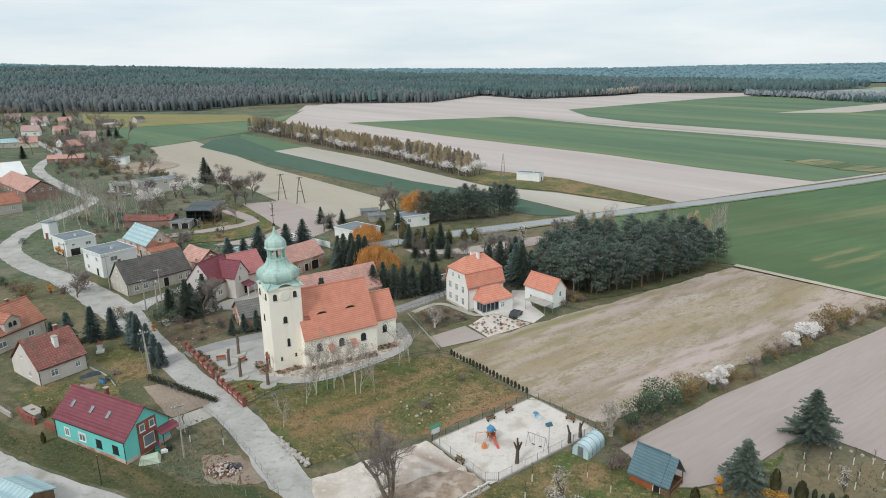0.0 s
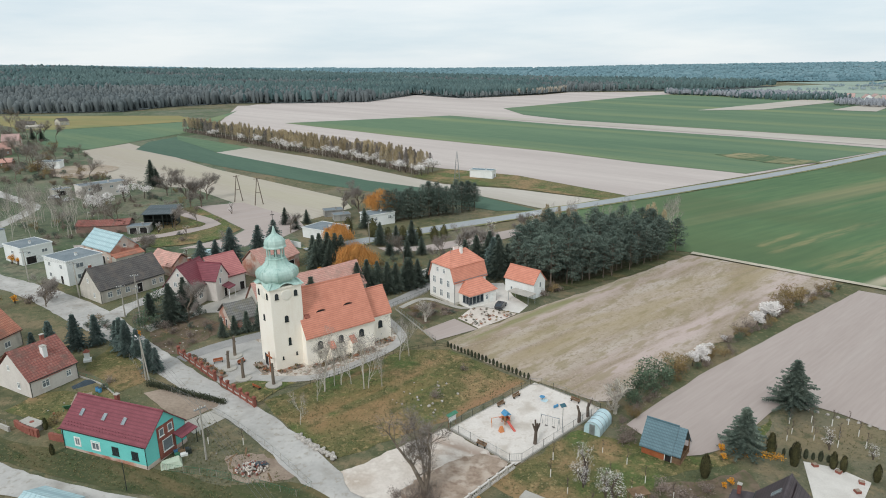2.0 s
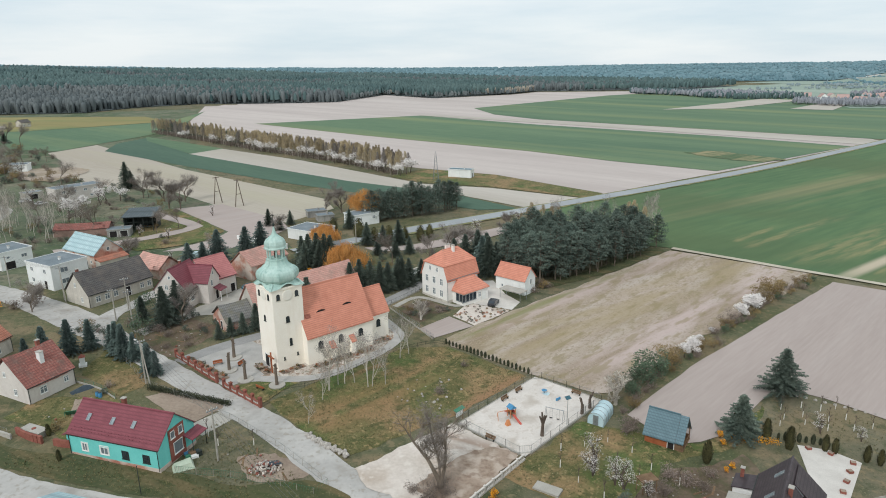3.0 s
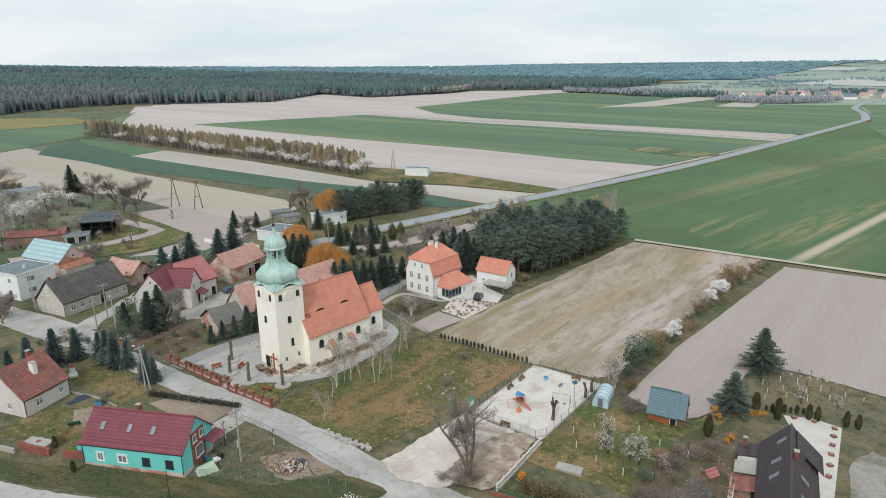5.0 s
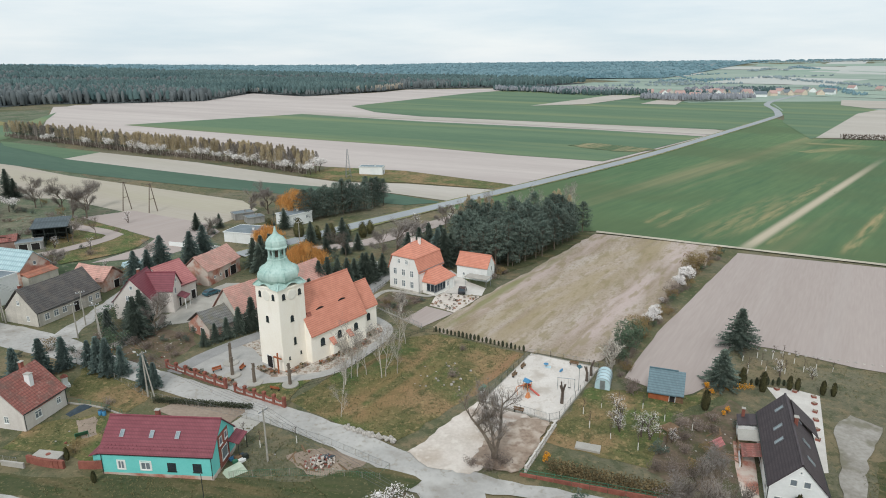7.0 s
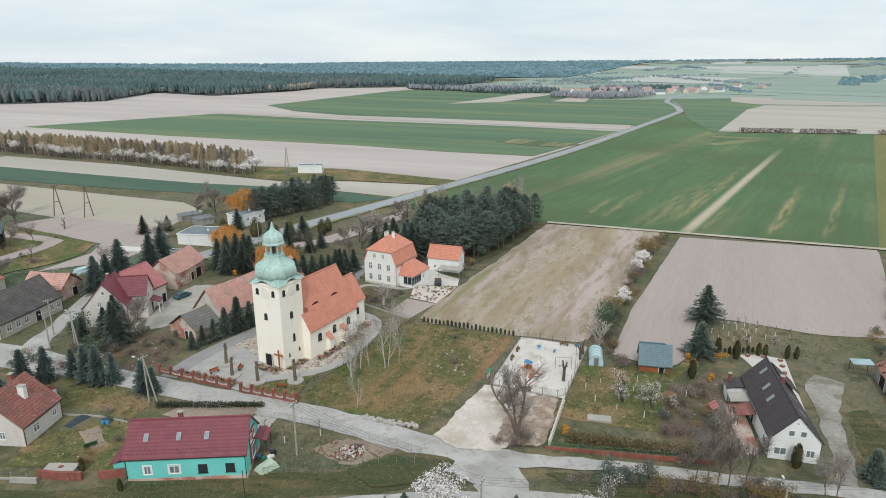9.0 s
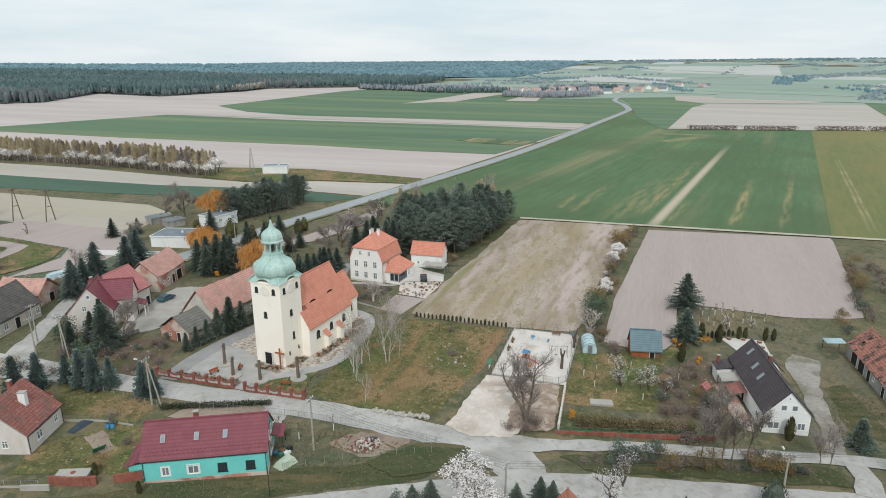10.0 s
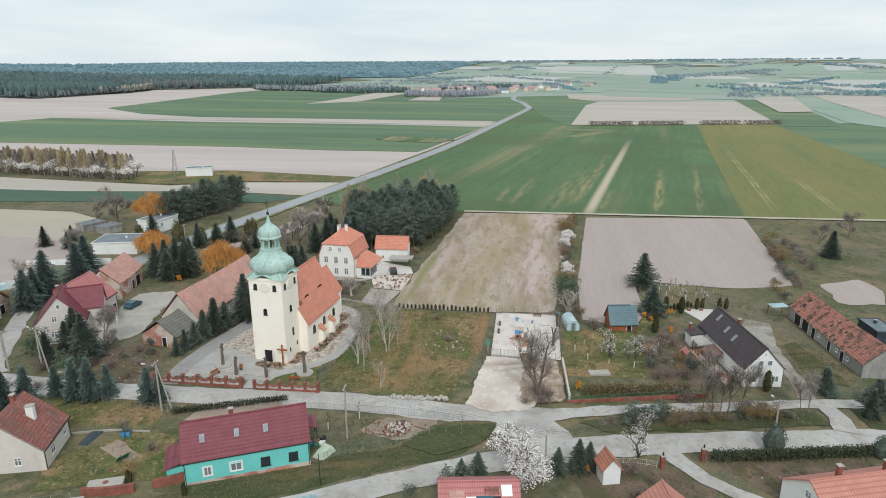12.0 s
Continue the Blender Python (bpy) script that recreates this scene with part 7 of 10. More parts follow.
def pine(name, x, y, label, h=14.0, radius=2.8, seed=1, mat=None, group="", low=0.3, trunk_mat=None, n=80, needles=30):
    """A pine or broad evergreen: limbs that each carry needle clumps, with gaps between."""
    r, s, t = random.Random(seed), Shape(), Shape()
    t.tube((0, 0, -0.2), (0, 0, h * 0.94), 0.016 * h, 0.04, 7)
    for k in range(n):
        f = k / (n - 1)
        z = h * (low + (0.97 - low) * f)
        reach = radius * (math.sin(math.pi * min(0.25 + 0.75 * f, 0.985)) ** 0.7) * r.uniform(0.55, 1.1)
        w = k * 2.4 + r.gauss(0, 0.3)
        p = Vector((math.cos(w) * reach, math.sin(w) * reach, z + r.uniform(0, 0.6)))
        t.tube((0, 0, z - 0.5), p, 0.06, 0.02, 4, False)
        for c, q in ((p, 1.0), (p * 0.6 + Vector((0, 0, z * 0.4)), 0.8)):
            for _ in range(needles):
                d = Vector((r.gauss(0, 1), r.gauss(0, 1), abs(r.gauss(0, 0.8)) - 0.25)).normalized() * radius * 0.25 * q * r.uniform(0.5, 1.0)
                e = c + Vector((d.x, d.y, d.z * 0.62))
                w2 = r.uniform(0, 6.283)
                u = Vector((math.cos(w2), math.sin(w2), r.gauss(0, 0.5))) * r.uniform(0.14, 0.3)
                v = Vector((-math.sin(w2), math.cos(w2), r.gauss(0, 0.5))) * r.uniform(0.05, 0.11)
                s.poly(e - u, e - v, e + u, e + v)
    ob = thing(name, x, y, r.uniform(0, 360), label, "tree", group)
    part("trunk", t, trunk_mat or M_BARK, ob)
    part("crown", s, mat or M_PINE, ob)
    return ob


def willow(x, y, h, radius, seed):
    r, s, tips, t = random.Random(seed), Shape(), [], Shape()
    limbs(t, tips, (0, 0, -0.2), (0, 0, 1), h * 0.3, 0.35, 3, r, 0.8, 0.35)
    clumps = []
    for k in range(64):
        w, f = r.uniform(0, 6.283), r.random() ** 0.5
        clumps.append((Vector((math.cos(w) * f * radius * 0.86, math.sin(w) * f * radius * 0.86, h * (0.34 + 0.6 * math.sqrt(max(0, 1 - f * f)) * r.uniform(0.5, 1.0)))), w))
    for c, w in clumps:
        leaf_cloud(s, c, radius * 0.24, 110, 0.11, r, 0.9)
        for _ in range(70):
            a = c + Vector((r.gauss(0, 0.7), r.gauss(0, 0.7), r.gauss(0.2, 0.5)))
            lean = Vector((a.x, a.y, 0)).normalized() * r.uniform(0.1, 0.5)
            ln, side = r.uniform(0.5, 1.9), Vector((r.gauss(0, 1), r.gauss(0, 1), 0)).normalized() * 0.035
            b = a + lean * 0.6 + Vector((0, 0, -ln * 0.5))
            e = a + lean + Vector((0, 0, -ln))
            e.z = max(e.z, 0.3)
            s.poly(a - side, a + side, b + side, b - side).poly(b - side, b + side, e)
    ob = thing("weeping_willow", x, y, r.uniform(0, 360), "golden-orange weeping willow with hanging twigs", "tree", "weeping willows")
    part("trunk", t, M_BARK, ob)
    part("crown", s, M_WILLOW, ob)
    return ob


def thuja(name, x, y, label, h=3.0, radius=0.6, seed=1, mat=None, group=""):
    """A columnar evergreen of many upright sprays."""
    r, s = random.Random(seed), Shape()
    for _ in range(int(240 + 60 * h)):
        f = r.random()
        w, d = r.uniform(0, 6.283), radius * (math.sin(math.pi * (0.12 + 0.86 * f)) ** 0.6) * r.uniform(0.8, 1.05)
        c = Vector((math.cos(w) * d, math.sin(w) * d, h * f))
        out = Vector((math.cos(w), math.sin(w), 0))
        side = Vector((-math.sin(w), math.cos(w), 0)) * r.uniform(0.06, 0.14)
        s.poly(c - side, c + side, c + out * 0.06 + Vector((0, 0, r.uniform(0.2, 0.45))))
    s.lathe([(radius * 0.5, 0.05), (radius * 0.8, h * 0.25), (radius * 0.8, h * 0.5), (radius * 0.45, h * 0.8), (0.05, h * 0.97)], 8)
    ob = thing(name, x, y, r.uniform(0, 360), label, "shrub", group)
    part("trunk", Shape().tube((0, 0, -0.1), (0, 0, 0.5), 0.06, 0.05, 5), M_BARK_DARK, ob)
    part("crown", s, mat or M_THUJA, ob)
    return ob


def bush(name, x, y, label, h=2.0, radius=1.3, seed=1, mat=None, leaves=260, size=0.14, twiggy=True, group="", category="bush"):
    """A many-stemmed bush with clumped leaves or fine brush."""
    r, s, t = random.Random(seed), Shape(), Shape()
    clumps = []
    for _ in range(13):
        w, d = r.uniform(0, 6.283), radius * r.uniform(0.1, 0.8)
        c = (math.cos(w) * d, math.sin(w) * d, h * r.uniform(0.3, 0.85))
        clumps.append(c)
        t.tube((r.gauss(0, 0.1), r.gauss(0, 0.1), -0.1), c, 0.04, 0.015, 4, False)
        leaf_cloud(s, c, radius * 0.45, leaves // 13, size, r, 0.8)
    if twiggy:
        for _ in range(70):
            c = r.choice(clumps)
            d = Vector((r.gauss(0, 0.5), r.gauss(0, 0.5), r.uniform(0.2, 1))).normalized() * r.uniform(0.3, 0.9)
            side = d.orthogonal().normalized() * 0.02
            p = Vector(c)
            t.poly(p - side, p + side, p + d)
    ob = thing(name, x, y, r.uniform(0, 360), label, category, group)
    part("trunk", t, M_BARK, ob)
    part("leaves", s, mat or M_LEAF_GREEN, ob)
    return ob


def hedge_row(name, points, label, h=1.2, w=0.8, mat=None, seed=1, dense=60, size=0.13):
    """A clipped or loose hedge along a line."""
    r, s = random.Random(seed), Shape()
    x0, y0 = points[0]
    for x, y, hd in along(points, 0.5):
        z = ground_z(x, y)
        for _ in range(dense):
            c = Vector((x - x0 + r.gauss(0, w * 0.3), y - y0 + r.gauss(0, w * 0.3), z - ground_z(x0, y0) + h * r.uniform(0.02, 1.05)))
            u = Vector((r.gauss(0, 1), r.gauss(0, 1), r.gauss(0, 1))).normalized() * size
            v = u.cross(Vector((r.gauss(0, 1), r.gauss(0, 1), r.gauss(0, 1)))).normalized() * size * 0.7
            s.poly(c - u, c + v, c + u, c - v)
    return lone(name, s, mat or M_HEDGE, x0, y0, 0, label, "hedge")


# spruces by the street
sp1 = conifer("spruce", -68.5, 134.7, "blue-green spruce beside the street", 7.4, 1.6, 41, group="street spruces")
sp2 = conifer("spruce", -64.8, 137.0, "blue-green spruce beside the street", 7.8, 1.75, 42, group="street spruces")
for x, y, sc, hd in ((-61.6, 138.8, 0.92, 40), (-57.4, 138.5, 0.72, 120), (-55.4, 135.8, 0.98, 10), (-53.6, 133.8, 1.02, 200), (-51.2, 132.7, 0.78, 300), (-46.9, 126.6, 0.84, 90), (-45.4, 125.8, 0.68, 250), (-71.6, 134.0, 0.72, 140)):
    plant_copy(sp1 if hd % 3 else sp2, x, y, hd, sc)
# dark conifers by the church and the barns
dk1 = conifer("dark_spruce", -26.8, 146.2, "dark green spruce beside the church lane", 7.8, 1.8, 43, M_SPRUCE_DARK, group="church spruces")
dk2 = conifer("dark_spruce", -18.6, 149.2, "dark green spruce beside the church lane", 10.5, 3.2, 44, M_SPRUCE_DARK, group="church spruces")
for x, y, sc, hd in ((-29.6, 145.2, 0.8, 30), (-32.2, 143.6, 0.62, 70), (-34.6, 142.4, 0.55, 150), (-15.8, 150.8, 0.95, 90), (-24.0, 147.6, 0.75, 220), (-36.8, 141.0, 0.5, 310)):
    plant_copy(dk1, x, y, hd, sc)
for x, y, sc, hd in ((-13.2, 152.6, 0.8, 15), (-9.0, 163.6, 0.86, 75), (-6.6, 164.6, 0.9, 175), (-4.0, 165.2, 0.84, 255), (-1.5, 165.6, 0.8, 5), (0.6, 166.4, 0.75, 95), (4.4, 168.6, 0.8, 95), (6.4, 170.2, 0.72, 195)):
    plant_copy(dk2, x, y, hd, sc)
for x, y, sc, hd in ((-22.6, 190.4, 0.85, 10), (-20.6, 188.6, 0.95, 50), (-18.2, 187.6, 1.0, 100), (-16.0, 187.2, 0.98, 140), (-14.4, 188.4, 0.9, 200), (-21.4, 185.6, 0.8, 280), (-17.2, 185.0, 0.86, 330)):
    plant_copy(dk2, x, y, hd, sc)
gr1 = conifer("garden_spruce", -46.5, 194.2, "tall blue spruce behind the farmhouse", 10.8, 3.5, 45, group="garden spruces")
for x, y, sc, hd in ((-39.0, 196.5, 1.0, 20), (-35.5, 202.7, 1.0, 110), (-49.7, 189.9, 0.76, 190), (-52.4, 185.0, 0.88, 270)):
    plant_copy(gr1, x, y, hd, sc)
for x, y, sc, hd in ((-49.5, 158.4, 0.75, 20), (-51.6, 156.0, 0.6, 60)):
    plant_copy(dk2, x, y, hd, sc)
plant_copy(dk1, -55.5, 152.8, 60, 0.8)
# single spruces on the harrowed field's edge
conifer("field_spruce", 67.2, 103.6, "lone dark spruce on the field's edge", 9.4, 3.6, 46, M_SPRUCE_DARK, 0.1, 0.75, 0.12)
conifer("orchard_spruce", 52.0, 92.4, "broad dark spruce in the orchard corner", 7.6, 2.9, 47, M_SPRUCE_DARK, 0.06, 0.9, 0.2)
conifer("east_spruce", 136.6, 80.6, "dense dark spruce in a meadow", 8.5, 2.6, 48, M_SPRUCE_DARK)
conifer("barnyard_spruce", 41.4, 53.4, "small dark spruce beside a green fence", 5.2, 1.8, 49, M_SPRUCE_DARK)
conifer("lane_spruce", 43.5, 46.0, "dark spruce on the lane's bank", 5.0, 2.2, 50, M_SPRUCE_DARK)
# pine wood beside the vicarage
p1 = pine("pine", 41.0, 166.5, "pine in the small dark wood", 14.0, 3.7, 51, group="pine wood")
p2 = pine("pine", 46.0, 168.8, "pine in the small dark wood", 15.0, 4.0, 52, group="pine wood")
p3 = pine("pine", 53.0, 171.5, "pine in the small dark wood", 12.4, 3.8, 53, group="pine wood", low=0.16)
p5 = pine("road_pine", 18.0, 249.0, "dark pine beside the main road", 12.4, 4.4, 154, group="road pines", low=0.08, n=70, needles=28)
p4 = pine("strip_pine", -151.0, 540.0, "slim pine at the end of a field strip", 10.5, 2.6, 153, group="strip pines", low=0.25, n=30, needles=12)
WOOD = [(37.5, 165.0), (54.0, 170.0), (72.0, 181.5), (88.5, 195.0), (86.0, 207.0), (66.0, 208.0), (47.5, 203.5), (36.0, 186.0), (33.5, 173.0)]
rw, made = random.Random(54), []
while len(made) < 105:
    x, y = rw.uniform(32, 90), rw.uniform(163, 210)
    if inside(x, y, WOOD) and all(math.hypot(x - a, y - b) > 2.6 for a, b in made):
        made.append((x, y))
        plant_copy(rw.choice((p1, p2, p3)), x, y, rw.uniform(0, 360), rw.uniform(0.62, 0.9))
for x, y, sc in ((20.5, 183.0, 0.85), (23.5, 181.5, 1.0), (26.5, 180.8, 0.95), (29.0, 178.6, 1.1), (31.4, 176.4, 0.9), (28.0, 186.0, 1.0)):
    plant_copy(dk2, x, y, rw.uniform(0, 360), sc)
plant_copy(gr1, 27.6, 177.0, 30, 1.05)
# evergreens along the main road
rp = random.Random(55)
for k in range(24):
    x = 0.0 + 1.45 * k + rp.uniform(-1, 1)
    plant_copy(rp.choice((p5, p5, p1)), x, 240.5 + 0.42 * x + rp.uniform(-1.5, 4.5), rp.uniform(0, 360), rp.uniform(0.72, 0.98))
th0 = thuja("round_thuja", -6.0, 218.0, "large olive-brown thuja by the road", 6.5, 2.2, 56, M_THUJA)
for x, y, sc in ((-1.0, 212.5, 0.75), (3.8, 213.0, 0.8), (17.5, 216.0, 0.7), (14.0, 212.0, 0.8), (9.0, 213.5, 0.7), (-14.5, 226.0, 0.8)):
    plant_copy(th0, x, y, rp.uniform(0, 360), sc)
for x, y, sc in ((-3.5, 209.5, 0.72), (1.5, 208.0, 0.66), (6.5, 208.5, 0.8), (-9.0, 231.0, 0.7), (-33.0, 231.0, 0.5), (-37.5, 238.0, 0.6), (-30.0, 239.0, 0.5)):
    plant_copy(dk2, x, y, rp.uniform(0, 360), sc)
willow(-3.4, 246.0, 11.6, 6.6, 57)
willow(-9.8, 178.6, 9.6, 6.0, 58)
willow(-17.0, 208.2, 7.4, 4.8, 59)

# bare trees
def forked_tree(x, y):
    """An old lime: a short butt, two crooked stems, rising limbs and a fringe of suckers."""
    r, s, tips, t = random.Random(60), Shape(), [], Shape()
    s.tube((0, 0, -0.3), (0, 0.05, 1.3), 0.5, 0.4, 9, False)
    for bend, rad in (((-0.36, 0.22, 1), 0.27), ((0.2, -0.14, 1), 0.24), ((0.1, 0.3, 1), 0.16)):
        p, d = Vector((bend[0] * 0.5, bend[1] * 0.5, 1.1)), Vector(bend).normalized()
        for k in range(4):
            q = p + d * 1.5
            s.tube(p, q, rad * (1 - 0.13 * k), rad * (1 - 0.13 * (k + 1)), 8, False)
            p, d = q, (d + Vector((r.gauss(0, 0.12), r.gauss(0, 0.12), 0.12))).normalized()
            for _ in range(2):
                w = r.uniform(0, 6.283)
                out = Vector((math.cos(w) * 0.8, math.sin(w) * 0.8, 0.7)).normalized()
                limbs(s, tips, p, out, 1.35 + 0.4 * r.random(), rad * 0.3, 3, r, 0.5, 0.45, (2, 3), 5, 0.74, 0.009)
        limbs(s, tips, p, d, 1.9, rad * 0.45, 3, r, 0.5, 0.4, (2, 3), 5, 0.74, 0.009)
    for p in tips:
        for _ in range(4):
            d = Vector((r.gauss(0, 0.7), r.gauss(0, 0.7), r.uniform(0.2, 1.2))).normalized() * r.uniform(0.4, 0.9)
            w = d.orthogonal().normalized() * 0.012
            t.poly(Vector(p) - w, Vector(p) + w, Vector(p) + d)
    for _ in range(700):
        w, f = r.uniform(0, 6.283), r.uniform(0.3, 2.2)
        p = Vector((math.cos(w) * f, math.sin(w) * f, 0))
        d = Vector((math.cos(w) * 0.3 + r.gauss(0, 0.2), math.sin(w) * 0.3 + r.gauss(0, 0.2), r.uniform(0.8, 2.0)))
        q = d.orthogonal().normalized() * 0.02
        t.poly(p - q, p + q, p + d)
    h = max(v[2] for v in s.v)
    s.v, t.v = [tuple(c * 13.4 / h for c in v) for v in s.v], [tuple(c * 13.4 / h for c in v) for v in t.v]
    ob = thing("old_forked_tree", x, y, 20, "old bare lime tree with two leaning stems and suckers", "tree")
    part("trunk", s, M_BARK, ob)
    part("crown", t, M_TWIG, ob)


forked_tree(2.9, 86.0)
s1, _, _ = bare_tree("young_tree", -13.2, 115.6, "slender bare tree with pale trunk on the meadow", 9.5, 0.15, 4, 61, M_BIRCH, 0.42, 0.4, 4, M_TWIG, 0.36, group="meadow saplings")
s2, _, _ = bare_tree("young_tree", -11.6, 117.6, "slender bare tree with pale trunk on the meadow", 10.5, 0.12, 3, 62, M_BIRCH, 0.3, 0.5, 5, M_TWIG, 0.5, group="meadow saplings")
for x, y, hd, sc in ((-10.4, 117.8, 80, 0.95), (-8.6, 118.0, 200, 0.9), (-6.2, 116.0, 130, 1.05), (-5.4, 116.2, 20, 1.0), (-3.0, 116.6, 300, 0.8), (0.5, 127.0, 40, 0.9), (2.4, 128.6, 150, 0.75), (-16.2, 105.0, 10, 0.55), (-14.2, 112.4, 70, 0.6)):
    plant_copy(s2, x, y, hd, sc)
bw = bare_tree("birch", -119.0, 217.5, "tall bare birch with white trunk", 15.0, 0.16, 3, 63, M_BIRCH, 0.28, 0.5, 9, M_TWIG, 0.5, group="birch grove", twig_size=0.2)[0]
rb_ = random.Random(64)
for k in range(34):
    x, y = rb_.uniform(-133, -99), rb_.uniform(221, 250)
    plant_copy(bw, x, y, rb_.uniform(0, 360), rb_.uniform(0.7, 1.05))
for k in range(26):  # warm birches at the pine wood's back
    x = rb_.uniform(46, 100)
    plant_copy(bw, x, 207 + 0.16 * (x - 46) + rb_.uniform(-2, 6), rb_.uniform(0, 360), rb_.uniform(0.6, 0.9))
ct, _, _ = bare_tree("bare_tree", -84.5, 283.0, "broad bare tree behind the gardens", 12.5, 0.24, 5, 65, M_BARK, 0.52, 0.3, 7, M_TWIG, 0.26, group="bare village trees", thin=0.01)
for x, y, hd, sc in ((-76.0, 282.0, 90, 0.95), (-95.0, 291.0, 200, 0.8), (19.5, 191.0, 30, 0.95), (14.0, 188.0, 140, 0.7), (-34.0, 226.0, 60, 0.6), (-12.0, 255.0, 300, 1.0), (-18.0, 257.0, 30, 0.8), (44.0, 214.0, 130, 0.7),
                     (-84.0, 164.5, 20, 0.6), (-82.5, 161.5, 100, 0.5), (-74.0, 203.5, 10, 0.6), (-122.0, 283.0, 10, 0.7), (150.0, 88.0, 30, 0.6), (166.0, 84.0, 70, 0.75)):
    plant_copy(ct, x, y, hd, sc)
lt_ = bare_tree("lane_tree", 16.9, 64.0, "slim bare tree on the lane's bank", 9.4, 0.11, 4, 166, M_BARK, 0.4, 0.5, 6, M_TWIG, 0.3, group="lane trees")[0]
for x, y, hd, sc in ((18.4, 62.8, 60, 1.0), (20.3, 61.2, 120, 1.1), (21.8, 60.0, 200, 1.05), (30.6, 52.6, 280, 0.8), (29.6, 53.4, 30, 0.75), (19.0, 62.0, 150, 0.9), (27.6, 66.6, 20, 0.9), (25.4, 68.0, 120, 0.8)):
    plant_copy(lt_, x, y, hd, sc)
vt = bare_tree("garden_tree", 36.2, 104.4, "pale bare garden tree with several stems", 6.2, 0.2, 4, 66, M_BIRCH, 0.7, 0.3, 4, M_TWIG, 0.22)[0]
# west village trees
far_tree = bare_tree("village_tree", -236.0, 470.0, "bare grey tree among far houses", 12.0, 0.11, 4, 265, M_BARK, 0.8, 0.25, 5, M_TWIG, 0.22, group="far village trees", twig_size=0.3, twig_width=0.02, thin=0.016)[0]
rv = random.Random(67)
for k in range(130):
    x, y = rv.uniform(-430, -150), rv.uniform(340, 640)
    if inside(x, y, [(-192, 434), (-150, 350), (-90, 306), (-90, 620), (-200, 620), (-250, 520)]) or inside(x, y, [(-260, 520), (-190, 560), (-170, 760), (-330, 600)]):
        continue
    plant_copy(far_tree if rv.random() < 0.75 else dk1, x, y, rv.uniform(0, 360), rv.uniform(0.7, 1.2))
# birch strip with white blossom between the fields
def strip_birch(name, label, h, seed, mat, group):
    """A slim forest birch: bare pale trunk below, narrow brush of upright twigs above."""
    r, t, c = random.Random(seed), Shape(), Shape()
    lean = Vector((r.gauss(0, 0.03), r.gauss(0, 0.03), 1))
    t.tube((0, 0, -0.2), lean * h * 0.55, 0.15, 0.1, 5, False).tube(lean * h * 0.55, lean * h * 0.97, 0.1, 0.02, 4, False)
    for k in range(9):
        f, w = r.uniform(0.35, 0.8), r.uniform(0, 6.283)
        t.tube(lean * h * f, lean * h * (f + 0.14) + Vector((math.cos(w), math.sin(w), 0)) * 1.1 * (1.15 - f), 0.05, 0.02, 3, False)
    for k in range(560):
        f, w = r.uniform(0.36, 1.0), r.uniform(0, 6.283)
        d = 1.9 * math.sin(math.pi * min(0.97, f * 0.72 + 0.25)) ** 0.8 * r.uniform(0.2, 1)
        p = lean * h * f + Vector((math.cos(w) * d, math.sin(w) * d, 0))
        up = Vector((math.cos(w) * 0.3, math.sin(w) * 0.3, r.uniform(0.6, 1.3))) * 0.75
        q = Vector((r.gauss(0, 1), r.gauss(0, 1), 0)).normalized() * 0.085
        c.poly(p - q, p + q, p + up)
    ob = thing(name, -11.0, 388.0, 0, label, "tree", group)
    part("trunk", t, M_BIRCH, ob)
    part("crown", c, mat, ob)
    return ob


bs = strip_birch("birch_strip_tree", "slim pale birch with olive budding twigs in a field strip", 12.0, 68, M_BIRCH_BUDS, "birch strip")
bs2 = strip_birch("birch_strip_tree", "slim pale birch with grey-brown twigs in a field strip", 11.0, 168, M_TWIG, "birch strip")
bs2.matrix_basis = on_land(-14.0, 385.0)
for x, y, sc in ((48.0, 206.0, 0.95), (51.0, 207.5, 1.05), (54.0, 208.5, 1.0), (57.0, 209.5, 0.9), (45.5, 204.6, 0.85), (83.0, 208.5, 1.0), (86.0, 207.5, 1.05), (88.0, 203.5, 0.95), (61.0, 210.5, 0.85)):
    plant_copy(bs, x, y, 40 * x, sc)
STRIP = [(-158.0, 548.0), (-110.0, 494.0), (-62.0, 437.0), (-12.0, 386.0), (18.5, 340.5)]
for x, y, hd in along(STRIP, 1.25):
    for _ in range(2):
        off = rv.uniform(-5.0, 5.0)
        kind_ = p4 if x < -75 and off > -3 and rv.random() < 0.6 else bs if rv.random() < 0.68 else bs2
        plant_copy(kind_, x + 0.72 * off + rv.gauss(0, 0.5), y + 0.70 * off + rv.gauss(0, 0.5), rv.uniform(0, 360), rv.uniform(0.84, 1.0) * (0.9 if kind_ is p4 else 1))
hedge_row("strip_brush", [(x - 2.6, y - 2.6) for x, y in STRIP], "grey-brown brush under a strip of birches", 2.6, 3.6, M_BUSH_GREY, 169, 9, 0.4)
bl = blossom_tree("blackthorn", -17.0, 378.0, "white blossoming thorn at the field strip", 6.0, 69, 16, 0.22, group="blossoming thorns", depth=3, radius=0.9)
for x, y, hd in along(STRIP, 5.5):
    if rv.random() < (0.8 if x > -70 else 0.3):
        plant_copy(bl, x - 4.4 + rv.gauss(0, 0.8), y - 4.4 + rv.gauss(0, 0.8), rv.uniform(0, 360), rv.uniform(0.7, 1.25))
for x, y, sc in ((20.5, 338.0, 1.3), (17.0, 334.0, 1.05), (23.0, 341.5, 1.1), (13.5, 338.0, 0.9)):
    plant_copy(bl, x, y, rv.uniform(0, 360), sc)
